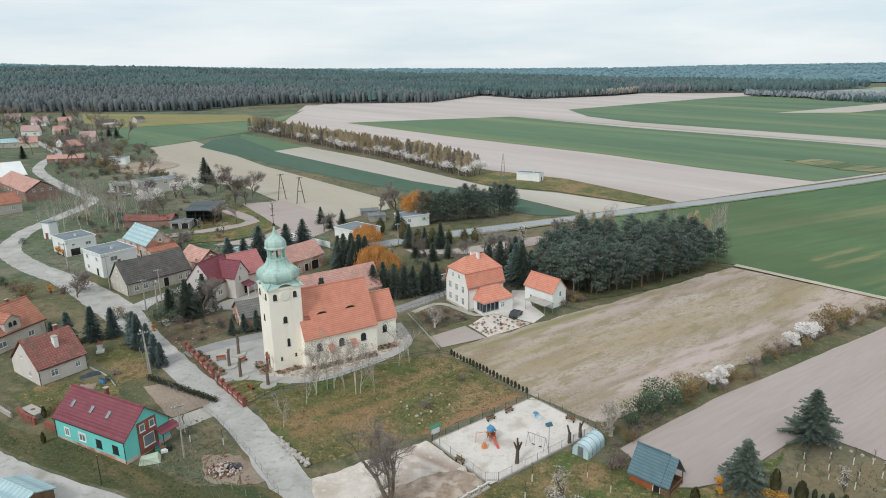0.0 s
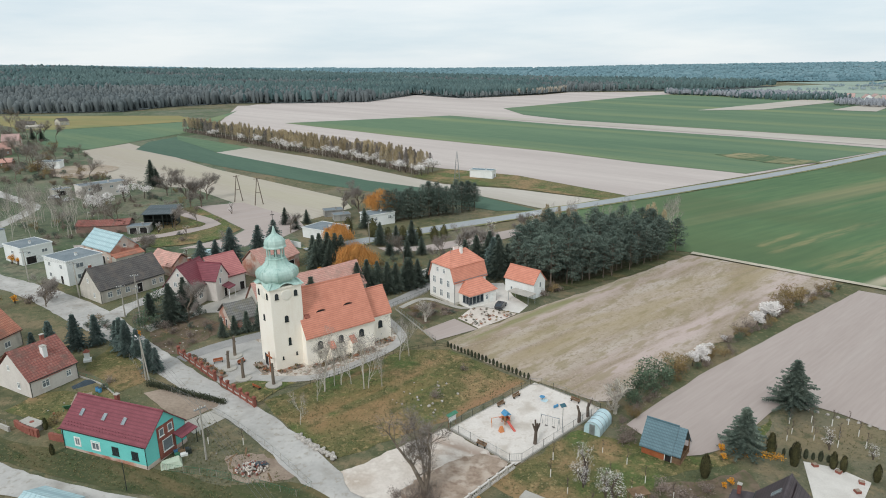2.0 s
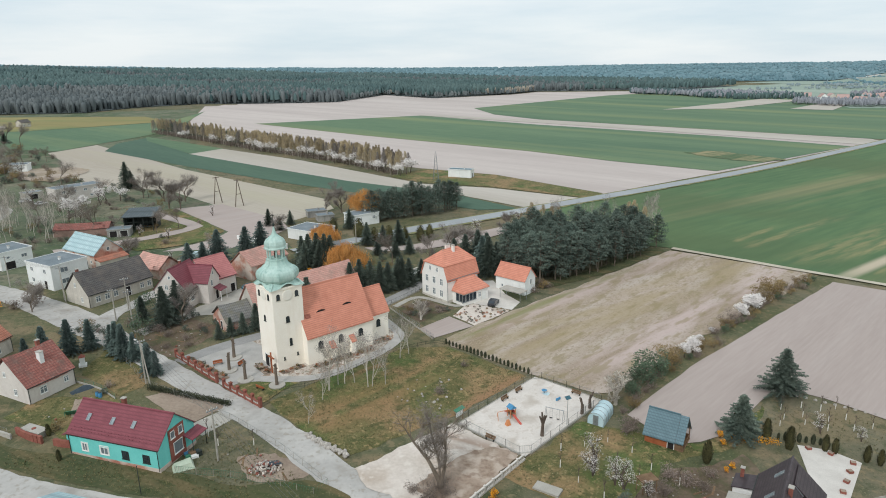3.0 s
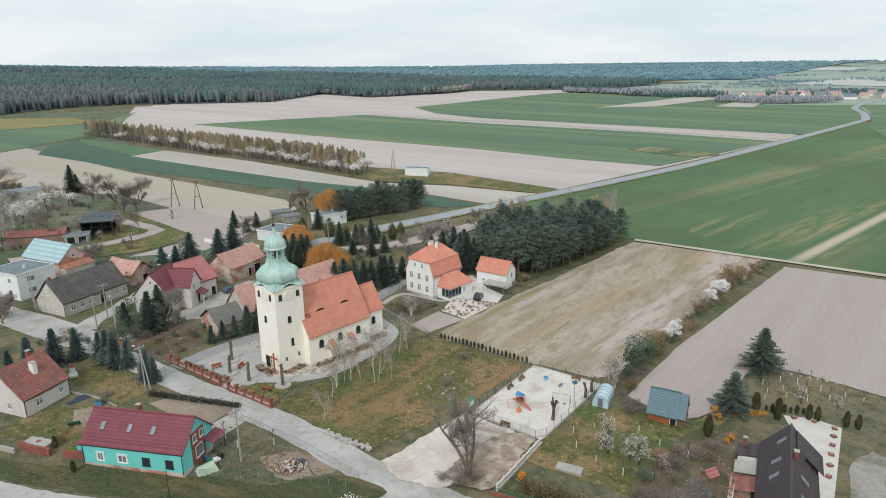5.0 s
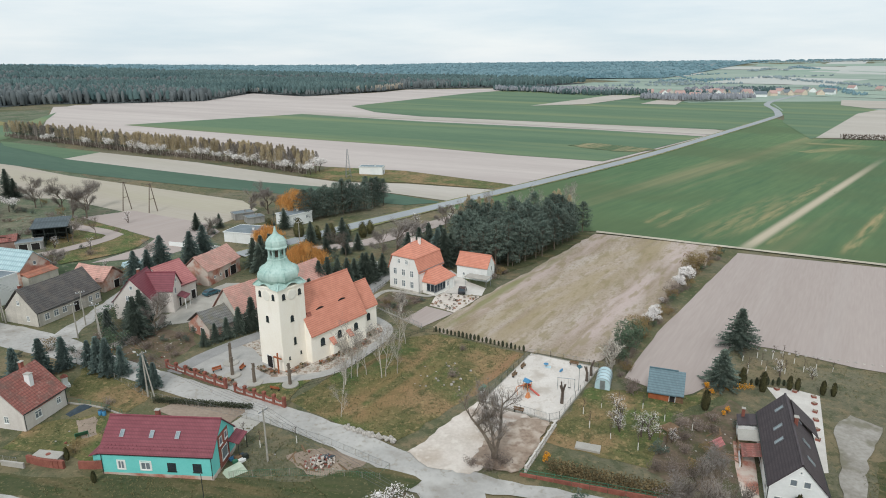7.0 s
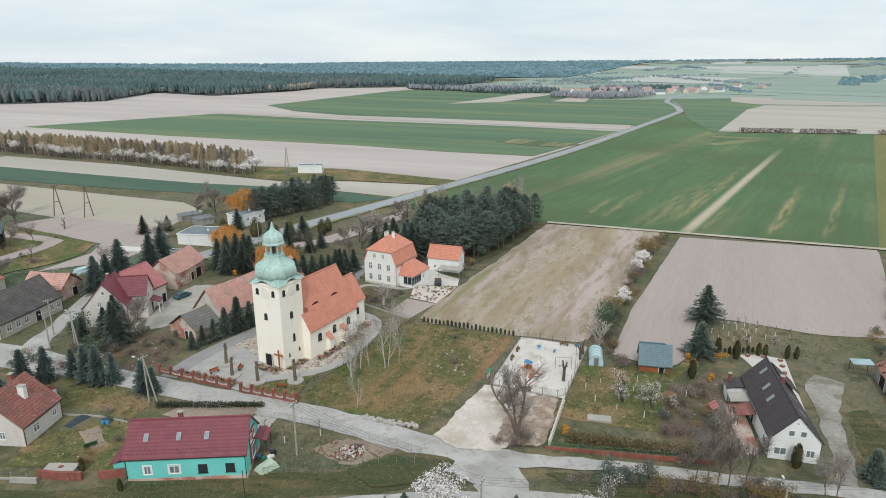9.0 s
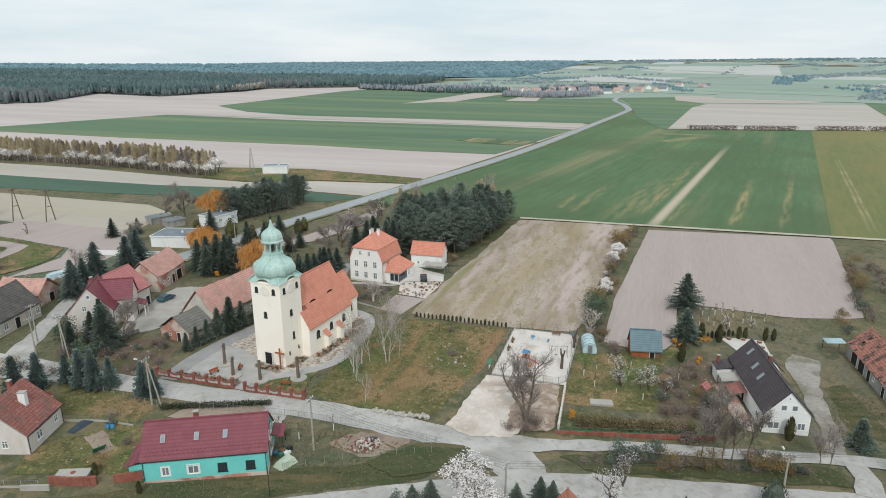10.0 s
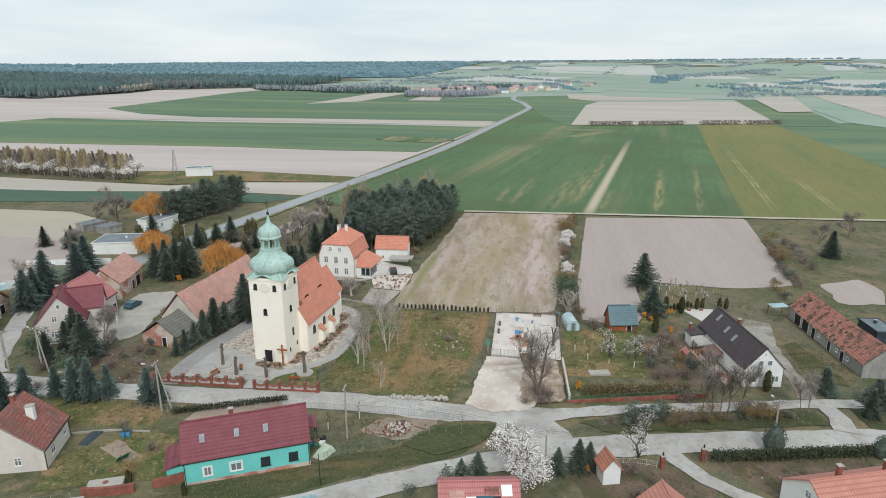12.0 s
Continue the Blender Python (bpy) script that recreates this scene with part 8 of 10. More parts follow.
for x, y, sc in ((-109.8, 259.0, 1.25), (-113.0, 261.6, 1.1), (-111.0, 256.5, 0.95), (-107.4, 284.0, 1.1), (-102.6, 286.0, 0.95)):
    plant_copy(bl, x, y, rv.uniform(0, 360), sc)
# white cherries and thorns near by
cherry = blossom_tree("cherry_tree", -16.7, 71.0, "white cherry tree in full blossom", 6.4, 70, 5, 0.10, depth=5, radius=0.62)
cherry.scale = (1.5, 1.5, 1.0)
ch = blossom_tree("small_cherry", 3.4, 66.4, "thinly blossoming white cherry beside the lane", 4.6, 71, 11, 0.06, depth=3, group="small cherries")
for x, y, sc, hd in ((27.4, 83.4, 0.8, 30), (25.0, 85.8, 0.75, 80), (30.8, 80.4, 0.6, 150), (65.5, 91.5, 0.7, 10), (70.4, 88.6, 0.55, 90), (-131.0, 274.0, 1.7, 40), (-108.0, 279.0, 1.4, 200), (50.0, 222.0, 1.4, 20), (-60.0, 255.0, 0.9, 20)):
    plant_copy(ch, x, y, hd, sc)
# shrubs between the two fields
g1 = bush("evergreen_bush", 42.0, 108.4, "large grey-green bush between two fields", 5.2, 3.0, 72, M_LEAF_GREEN, 900, 0.2, group="field hedge bushes")
for x, y, sc, hd in ((45.4, 111.6, 1.1, 60), (48.4, 113.6, 0.95, 140), (39.6, 106.6, 0.7, 200)):
    plant_copy(g1, x, y, hd, sc)
g2 = bush("brown_bush", 52.0, 117.6, "ochre-brown budding bush between two fields", 4.2, 2.6, 73, M_BUSH_BROWN, 800, 0.16, group="field hedge bushes")
g3 = blossom_tree("thorn_bush", 60.0, 121.6, "white blossoming thorn bush between two fields", 3.4, 74, 8, 0.14, depth=4, group="field hedge bushes", radius=0.55)
for x, y, sc, hd in ((57.4, 120.2, 0.9, 60), (62.6, 124.2, 0.8, 120), (84.4, 140.0, 1.35, 200), (87.6, 142.2, 1.1, 260), (81.0, 138.0, 1.0, 10)):
    plant_copy(g3, x, y, hd, sc)
for x, y, sc, hd in ((54.4, 118.6, 0.8, 60), (92.6, 146.8, 1.15, 150), (96.2, 149.6, 1.25, 220), (99.4, 151.6, 1.0, 10), (108.6, 155.6, 0.7, 80), (113.0, 158.0, 0.7, 130)):
    plant_copy(g2, x, y, hd, sc)
gy = bush("bare_bush", 74.6, 133.6, "bare grey-brown bush between two fields", 2.6, 2.2, 75, M_BUSH_GREY, 500, 0.14, group="bare bushes")
for x, y, sc, hd in ((78.0, 136.2, 1.1, 60), (70.0, 130.0, 0.8, 120), (105.0, 153.6, 0.9, 100), (34.6, 95.6, 0.9, 40), (36.0, 97.2, 0.8, 90), (12.6, 121.8, 0.5, 10), (1.0, 83.6, 0.8, 0), (3.6, 84.2, 0.7, 50), (-1.0, 85.6, 0.6, 100), (37.6, 160.0, 0.8, 20),
                     (140.0, 95.0, 1.1, 0), (136.0, 91.0, 1.2, 50), (130.0, 87.6, 1.1, 100), (123.0, 84.0, 1.3, 150), (118.0, 80.0, 1.0, 200), (-57.0, 150.0, 1.0, 20), (-84.0, 167.0, 1.3, 130), (-87.5, 164.0, 1.0, 170), (20.0, 68.2, 1.0, 30),
                     (24.0, 60.6, 1.0, 90), (14.5, 65.0, 0.9, 140), (-4.6, 63.8, 0.9, 140), (5.0, 152.0, 0.6, 10), (8.5, 150.0, 0.6, 70), (11.5, 149.6, 0.5, 130), (4.5, 149.0, 0.5, 200), (9.2, 154.6, 0.6, 300), (6.8, 147.6, 0.45, 30), (12.8, 150.6, 0.4, 30),
                     (-51.5, 112.4, 0.6, 0), (-52.4, 121.8, 0.55, 60)):
    plant_copy(gy, x, y, hd, sc)
db = bush("dark_bush", 13.0, 68.6, "dark evergreen bush on the lane's bank", 2.6, 1.8, 76, M_SPRUCE_DARK, 600, 0.15, group="dark bushes")
for x, y, sc, hd in ((-6.4, 66.8, 0.8, 90), (9.0, 70.8, 0.5, 10), (25.0, 59.6, 0.7, 300), (27.0, 58.4, 0.6, 200), (-24.6, 79.0, 0.8, 20), (-22.6, 77.6, 0.9, 90), (-30.4, 80.4, 0.6, 60), (-44.8, 153.5, 0.8, 30), (-47.0, 150.8, 0.9, 60),
                     (-52.5, 146.8, 0.8, 120), (-38.8, 148.5, 0.6, 10), (9.4, 150.8, 0.35, 70), (13.6, 150.4, 0.4, 20), (27.0, 78.6, 0.8, 10), (58.2, 233.0, 0.9, 10)):
    plant_copy(db, x, y, hd, sc)
ob_ = thuja("ivy_bush", 16.1, 52.6, "tall dark green ivy-clad bush by the lane", 4.3, 1.75, 77, M_SPRUCE_DARK)
plant_copy(ob_, 26.4, 41.2, 40, 0.8)
fy = bush("forsythia", 9.8, 82.4, "bright yellow-orange blossoming forsythia", 1.9, 0.75, 78, M_FORSYTHIA, 420, 0.09, group="forsythias")
for x, y, sc, hd in ((-54.2, 142.0, 0.9, 20), (-91.0, 164.4, 1.2, 80), (-108.6, 196.6, 1.5, 130), (-106.4, 195.4, 1.2, 190), (48.6, 92.4, 0.8, 30), (45.6, 84.4, 0.8, 100), (44.6, 84.0, 0.6, 10), (-9.0, 68.0, 0.7, 10), (47.8, 90.4, 0.7, 60), (-20.0, 182.2, 1.0, 20)):
    plant_copy(fy, x, y, hd, sc)
hedge_row("forsythia_hedge", [(50.0, 92.0), (53.4, 90.6), (57.0, 89.6)], "low orange blossoming hedge in the garden", 0.9, 0.8, M_FORSYTHIA, 79, 30, 0.1)
tj = thuja("thuja", 43.0, 86.6, "columnar brown-green thuja in the garden", 3.6, 0.75, 80, group="garden thujas")
for x, y, sc, hd in ((55.6, 91.0, 1.0, 20), (57.6, 88.2, 1.05, 60), (52.2, 94.4, 0.8, 100), (62.8, 87.0, 0.75, 10), (63.8, 86.2, 0.7, 40), (67.0, 83.6, 0.75, 90), (68.4, 82.6, 0.7, 140), (-44.5, 103.8, 0.5, 10), (-52.0, 99.6, 0.5, 50)):
    plant_copy(tj, x, y, hd, sc)
plant_copy(tj, 34.2, 60.4, 100, 1.05)
sm = thuja("young_thuja", 10.6, 132.4, "small young thuja in a sparse row", 0.95, 0.22, 81, M_HEDGE, group="young thuja row")
for x, y, hd in along([(10.6, 132.4), (24.6, 117.0)], 0.92)[1:]:
    plant_copy(sm, x, y, rv.uniform(0, 360), rv.uniform(0.8, 1.15))
for x, y, hd in along([(57.6, 90.8), (61.2, 89.4), (64.0, 88.2)], 1.0):
    plant_copy(sm, x, y, rv.uniform(0, 360), rv.uniform(0.9, 1.4))
hedge_row("brown_hedge", [(9.4, 80.6), (16.0, 74.6), (22.8, 68.8)], "thick brown-green hedge behind a brick fence", 1.9, 1.7, M_HEDGE_BROWN, 82, 90, 0.16)
hedge_row("lane_hedge", [(6.9, 57.4), (14.0, 51.6), (21.1, 46.2), (27.0, 41.5)], "dense clipped hedge along the lane", 1.6, 1.1, M_HEDGE, 83, 150, 0.14)
hedge_row("garden_hedge", [(-45.2, 120.4), (-36.0, 115.6), (-30.0, 112.6)], "dark low hedge along the street", 0.9, 0.8, M_HEDGE, 84, 120, 0.12)
for ends, seed_ in ((((443, 377), (482, 355)), 85), (((487, 352), (531, 328)), 185), (((548, 319), (588, 297)), 186), (((592, 294), (630, 273)), 187)):
    hedge_row("field_hedge", ends, "far line of bare bushes between fields", 4.0, 4.5, M_BUSH_GREY, seed_, 7, 0.7)
hedge_row("church_hedge", [(-36.5, 140.5), (-27.5, 145.0), (-18.0, 150.2), (-9.0, 156.2)], "ragged green hedge along the church lane", 1.0, 1.2, M_SPRUCE_DARK, 86, 26, 0.14)

# brush in the gardens of the village
rg = random.Random(88)
GARDENS = [[(-132, 205), (-108, 212), (-96, 222), (-72, 212), (-62, 230), (-76, 262), (-90, 300), (-122, 282), (-128, 250)], [(-150, 300), (-128, 306), (-112, 318), (-160, 350), (-200, 400), (-215, 360), (-180, 320)],
           [(-100, 160), (-92, 150), (-118, 150), (-140, 185), (-128, 188)], [(-60, 190), (-40, 196), (-46, 206), (-66, 204)], [(-20, 200), (0, 206), (14, 186), (0, 176), (-14, 196)]]
GARDENS.append([(-185, 318), (-215, 352), (-250, 420), (-300, 480), (-420, 560), (-420, 640), (-320, 600), (-262, 520), (-196, 436), (-172, 400), (-150, 350), (-160, 325)])
for outline, count in zip(GARDENS, (80, 60, 12, 8, 10, 110)):
    lo, hi = (min(p[0] for p in outline), min(p[1] for p in outline)), (max(p[0] for p in outline), max(p[1] for p in outline))
    k = 0
    while k < count:
        x, y = rg.uniform(lo[0], hi[0]), rg.uniform(lo[1], hi[1])
        if inside(x, y, outline):
            k += 1
            plant_copy(rg.choice((gy, gy, db, g2, far_tree, gy) if y > 300 else (gy, gy, db, g2, far_tree, ch)), x, y, rg.uniform(0, 360), rg.uniform(0.45, 0.85) * (1.6 if y > 318 else 1))

# garden shrubs, one by one
for x, y, sc, hd in ((26.0, 74.2, 0.9, 10), (28.0, 72.4, 0.8, 80), (24.0, 75.6, 0.7, 140), (35.7, 83.8, 0.8, 30), (37.2, 82.0, 0.9, 200), (33.4, 80.4, 0.8, 50), (39.0, 80.6, 0.7, 250), (41.8, 83.4, 0.6, 100), (34.4, 74.6, 0.7, 20), (31.0, 77.6, 0.7, 70),
                     (-41.6, 146.6, 0.7, 10), (-43.6, 141.4, 0.6, 70), (-47.8, 143.4, 0.7, 130), (-50.4, 146.4, 0.8, 190), (-42.4, 138.0, 0.5, 250), (-46.6, 137.4, 0.5, 310), (-4.4, 60.6, 0.5, 10), (-8.4, 60.4, 0.5, 60), (9.4, 51.4, 0.4, 20), (13.6, 47.4, 0.4, 90),
                     (12.0, 49.4, 0.35, 10), (18.4, 43.0, 0.45, 160), (-62.4, 243.4, 0.6, 0), (-75.0, 262.6, 0.8, 10), (-79.6, 257.4, 0.9, 60), (-89.0, 250.6, 1.0, 120), (-93.0, 243.0, 0.9, 30), (-101.0, 243.0, 1.1, 70), (-106.0, 238.4, 1.0, 10),
                     (40.6, 164.2, 0.9, 20), (42.4, 163.4, 0.7, 60), (-67.0, 217.0, 0.9, 10), (-76.0, 211.6, 1.2, 50), (-78.6, 214.8, 1.0, 150)):
    plant_copy(gy, x, y, hd, sc)
for x, y, sc, hd in ((32.2, 72.9, 0.9, 20), (44.0, 80.4, 0.5, 60), (-44.8, 146.0, 0.5, 10), (-40.4, 144.0, 0.6, 200), (8.1, 70.3, 1.25, 20), (9.6, 69.4, 0.9, 90), (-105.6, 231.0, 1.2, 10), (-52.6, 119.6, 0.4, 0)):
    plant_copy(db, x, y, hd, sc)
for x, y, sc, hd in ((11.5, 65.2, 0.75, 10), (29.4, 73.8, 0.4, 40), (40.8, 162.4, 0.6, 10), (-49.6, 107.4, 0.35, 10), (34.0, 76.6, 0.4, 130)):
    plant_copy(g2, x, y, hd, sc)
for x, y, sc, hd in ((25.4, 86.4, 1.15, 15), (28.2, 82.4, 1.1, 125), (32.5, 210.3, 1.5, 15), (-0.7, 64.8, 1.05, 70)):
    plant_copy(ch, x, y, hd, sc)
for x, y, sc in ((37.9, 45.6, 0.5), (-9.4, 69.0, 0.48), (-8.0, 68.2, 0.42), (-12.1, 70.5, 0.4), (-20.6, 77.6, 0.36), (-22.8, 78.6, 0.3), (-109.2, 315.8, 1.15), (-106.4, 313.6, 0.8), (4.5, 195.4, 0.55), (-0.8, 198.2, 0.5), (9.0, 198.3, 0.55), (10.0, 173.3, 0.6), (3.4, 168.7, 0.8), (28.8, 175.0, 1.1)):
    plant_copy(dk2, x, y, 40 * sc, sc)
for x, y, sc, hd in ((-78.9, 268.4, 1.05, 40), (-74.5, 267.3, 0.95, 190), (-100.2, 313.5, 0.75, 10), (-46.4, 150.4, 0.75, 100), (26.0, 196.0, 0.8, 10), (22.0, 199.0, 0.7, 60)):
    plant_copy(ct, x, y, hd, sc)

# scrub filling the strip between the two fields
for x, y, hd in along([(36.0, 102.0), (46.0, 110.6), (58.0, 119.0), (74.0, 131.6), (90.0, 143.4), (104.0, 152.8), (116.0, 160.6)], 2.3):
    off = rg.uniform(-2.0, 2.0)
    pick = rg.choice((gy, gy, g2, g1, g3, gy) if x > 56 else (gy, g1, g2, gy))
    plant_copy(pick, x - 0.6 * off, y + 0.8 * off, rg.uniform(0, 360), rg.uniform(0.35, 0.6) * (0.8 if pick is g1 else 1.25))
# wayside scrub along the lower bank and behind the gardens
for line, step_, lo_, hi_ in (([(3.6, 73.4), (12.0, 66.8), (20.0, 60.4), (29.0, 53.0)], 1.1, 0.35, 0.7), ([(99.0, 76.0), (108.0, 84.0), (124.0, 92.0), (140.0, 100.0)], 3.0, 0.6, 1.1), ([(72.0, 66.0), (84.0, 74.0), (96.0, 82.0)], 4.0, 0.4, 0.8),
                              ([(-60.0, 143.0), (-64.0, 149.5), (-72.0, 146.0)], 2.4, 0.4, 0.7), ([(-118.0, 176.0), (-104.0, 168.0), (-92.0, 158.0)], 3.0, 0.5, 1.0)):
    for x, y, hd in along(line, step_):
        plant_copy(rg.choice((gy, gy, db, g2)), x + rg.uniform(-0.8, 0.8), y + rg.uniform(-0.8, 0.8), rg.uniform(0, 360), rg.uniform(lo_, hi_))

# vicarage garden shrubs
for k in range(26):
    x, y = rg.uniform(1.8, 15.0), rg.uniform(144.0, 158.6)
    if inside(x, y, [(2.6, 153.4), (7.9, 157.6), (14.2, 152.0), (6.6, 145.4)]):
        plant_copy(rg.choice((db, gy, gy, g2)), x, y, rg.uniform(0, 360), rg.uniform(0.3, 0.5))
plant_copy(vt, 6.8, 146.0, 40, 0.8)
for x, y, sc, hd in ((-56.0, 156.4, 1.0, 20), (-53.7, 144.9, 0.9, 80)):
    plant_copy(g1, x, y, hd, sc)
plant_copy(dk2, -50.0, 149.8, 30, 0.9)

# grass tussocks on the open ground
tuft, rt = Shape(), random.Random(87)
AREAS = [(MEADOW, 4200), ([(-31.0, 108.0), (-25.0, 101.0), (-14.5, 88.6), (-16.0, 87.0), (-33.0, 94.5), (-34.0, 101.0)], 700), ([(-9.0, 84.0), (-33.0, 95.0), (-60.0, 103.0), (-60.0, 99.5), (-36.0, 89.5), (-16.0, 82.0)], 1500),
         ([(12.0, 88.0), (24.0, 79.0), (34.0, 77.0), (48.0, 88.0), (36.0, 95.0), (28.0, 100.0), (18.0, 92.0)], 900), ([(3.0, 74.5), (11.5, 69.2), (27.0, 57.0), (31.5, 51.5), (29.0, 50.8), (13.0, 63.9), (2.5, 71.8)], 1200),
         ([(-63.0, 119.0), (-46.0, 122.0), (-45.0, 116.0), (-52.0, 104.6), (-66.0, 113.0)], 260), ([(-58.0, 141.0), (-46.0, 121.4), (-54.6, 123.6), (-62.0, 130.0)], 160), ([(-54.0, 146.4), (-46.0, 153.6), (-38.6, 142.0), (-44.6, 132.6)], 700),
         ([(58.0, 96.0), (66.0, 102.0), (96.0, 78.0), (72.0, 80.0), (66.0, 90.0)], 700), ([(44.0, 57.0), (52.0, 65.0), (60.0, 60.0), (50.0, 50.0)], 600), ([(-15.0, 63.0), (-2.6, 65.2), (0.4, 53.0), (-9.0, 57.0)], 400), ([(6.6, 56.6), (24.6, 42.6), (18.0, 36.0), (4.8, 46.0)], 500),
         ([(-92.0, 206.0), (-76.0, 212.0), (-66.0, 222.0), (-76.0, 262.0), (-110.0, 262.0), (-112.0, 230.0)], 1600)]
for outline, count in AREAS:
    lo, hi = (min(p[0] for p in outline), min(p[1] for p in outline)), (max(p[0] for p in outline), max(p[1] for p in outline))
    k = 0
    while k < count:
        x, y = rt.uniform(lo[0], hi[0]), rt.uniform(lo[1], hi[1])
        if not inside(x, y, outline):
            continue
        k += 1
        z, sz = ground_z(x, y), rt.uniform(0.08, 0.24)
        for _ in range(4):
            w = rt.uniform(0, 6.283)
            tip = (x + math.cos(w) * sz * 0.8, y + math.sin(w) * sz * 0.8, z + 0.08 + sz * rt.uniform(0.3, 0.9))
            tuft.poly((x - math.sin(w) * sz * 0.3, y + math.cos(w) * sz * 0.3, z + 0.04), (x + math.sin(w) * sz * 0.3, y - math.cos(w) * sz * 0.3, z + 0.04), tip)
tagged(new("grass_tussocks", tuft.data("grass_tussocks", M_GRASS_TUFT)), "tussocks of green and dry grass on meadow and verges", "grass", kind="stuff")


# ---- far woods ----
def far_wood(name, outline, count, mats, label, height=(12, 20), seed=1, canopy=9.0, width=(0.15, 0.23), edge=None):
    """A wood seen from far off: thousands of crowns packed close. edge: bare trees keep within this outline."""
    r = random.Random(seed)
    lo, hi = (min(p[0] for p in outline), min(p[1] for p in outline)), (max(p[0] for p in outline), max(p[1] for p in outline))
    shapes = [Shape() for _ in mats]
    k = tries = 0
    while k < count and tries < count * 40:
        tries += 1
        x, y = r.uniform(lo[0], hi[0]), r.uniform(lo[1], hi[1])
        if not inside(x, y, outline):
            continue
        d = math.hypot(x, y - 100)
        if r.random() > (900 / max(d, 900)) ** 2:
            continue
        k += 1
        z, big_ = ground_z(x, y), 1 + max(0, d - 1100) / 1300
        patch = noise.noise(Vector((x * 0.004, y * 0.004, seed)))
        i = 0
        if len(mats) > 1:
            i = 1 if patch + r.gauss(0, 0.12) < (0.16 if edge and inside(x, y, edge) else -0.25) else 0
        h = r.uniform(*height) * (1.0 + 0.25 * patch)
        w = h * r.uniform(*width) * big_ * (0.85 if i else 1.0)
        n, turn = 5, r.uniform(0, 6)
        rings = ((0.7, 0.06), (1.15, 0.58), (0.75, 0.88)) if i else ((0.9, 0.3), (0.8, 0.7))
        if i:
            h *= r.uniform(0.7, 1.05)
            w *= 0.95
        v = []
        for rad, zz in rings:
            v += [(x + w * rad * r.uniform(0.7, 1.3) * math.cos(turn + 6.283 * q / n), y + w * rad * r.uniform(0.7, 1.3) * math.sin(turn + 6.283 * q / n), z + h * (zz + r.uniform(-0.07, 0.07))) for q in range(n)]
        v.append((x + r.gauss(0, 0.2) * w, y + r.gauss(0, 0.2) * w, z + h * r.uniform(0.92, 1.04)))
        f, top = [], len(v) - 1
        for q in range(n):
            f += [(a + q, a + (q + 1) % n, a + n + (q + 1) % n, a + n + q) for a in range(0, top - n, n)] + [(top - n + q, top - n + (q + 1) % n, top)]
        shapes[i].hull(v, f)
    for s, m, nm in zip(shapes, mats, (name, name + "_bare")):
        if s.v:
            tagged(new(nm, s.data(nm, m, True)), label, "forest", kind="stuff")
    # Sheet closes the gaps: shaded floor colour, or the crowns' haze colour when lifted.
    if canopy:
        sheet(name + "_floor", outline, mats[0] if canopy > 2 else M_WOOD_FLOOR, canopy, "ground sheet between far forest trees, shade and haze in its colour", "forest", "stuff", step=150)


EDGE_WEST = [(-1500, 700), (-900, 540), (-478, 680), (-250, 730), (-170, 860), (-80, 870), (0, 930), (-120, 1120), (-420, 1080), (-900, 1000), (-1500, 1000)]
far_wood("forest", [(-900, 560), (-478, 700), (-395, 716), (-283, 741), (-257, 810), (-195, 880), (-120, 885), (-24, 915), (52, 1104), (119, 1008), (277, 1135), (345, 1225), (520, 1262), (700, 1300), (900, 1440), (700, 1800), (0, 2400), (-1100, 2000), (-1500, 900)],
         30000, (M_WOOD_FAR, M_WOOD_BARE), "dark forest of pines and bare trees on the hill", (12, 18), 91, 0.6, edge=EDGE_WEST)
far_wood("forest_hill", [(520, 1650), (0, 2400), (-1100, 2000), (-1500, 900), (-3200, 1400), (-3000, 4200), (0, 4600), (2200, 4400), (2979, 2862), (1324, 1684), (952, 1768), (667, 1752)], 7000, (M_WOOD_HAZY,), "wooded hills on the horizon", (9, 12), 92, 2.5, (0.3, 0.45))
far_wood("forest_east", [(2979, 2862), (2200, 4400), (4300, 2600), (4600, 1200), (3900, 1500)], 900, (M_WOOD_HAZY,), "thin woods on the horizon, tinted blue with haze", (9, 12), 93, 2.5, (0.3, 0.45))
far_wood("yellow_brush", [(-40, 1040), (76, 1122), (84, 1140), (40, 1150), (-50, 1062)], 420, (M_WOOD_PALE,), "pale yellowish brush in a bay of the forest", (5, 9), 194, 0, (0.3, 0.5))
far_wood("birch_stand", [(185, 1075), (277, 1130), (345, 1218), (340, 1232), (262, 1150), (180, 1092)], 420, (M_WOOD_PALE,), "pale birch stand along the forest edge", (9, 13), 195, 0, (0.12, 0.2))
far_wood("birch_margin", [(-24, 905), (30, 1075), (52, 1095), (119, 1000), (277, 1120), (345, 1210), (345, 1225), (277, 1135), (119, 1008), (52, 1104)], 140, (M_WOOD_BARE,), "pale birches along the forest edge", (8, 12), 94, 0)
rf = random.Random(95)
for k in range(64):
    d, a = rf.uniform(1350, 4500), radians(rf.uniform(0, 52))
    x, y, l, w, h = d * math.cos(a), 100 + d * math.sin(a), rf.uniform(80, 380), rf.uniform(8, 30), radians(rf.uniform(-20, 70))
    c, q = math.cos(h), math.sin(h)
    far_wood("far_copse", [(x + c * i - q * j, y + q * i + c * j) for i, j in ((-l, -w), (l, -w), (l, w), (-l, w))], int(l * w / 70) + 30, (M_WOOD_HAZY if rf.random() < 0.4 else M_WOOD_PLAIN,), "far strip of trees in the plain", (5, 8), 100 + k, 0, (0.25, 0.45))
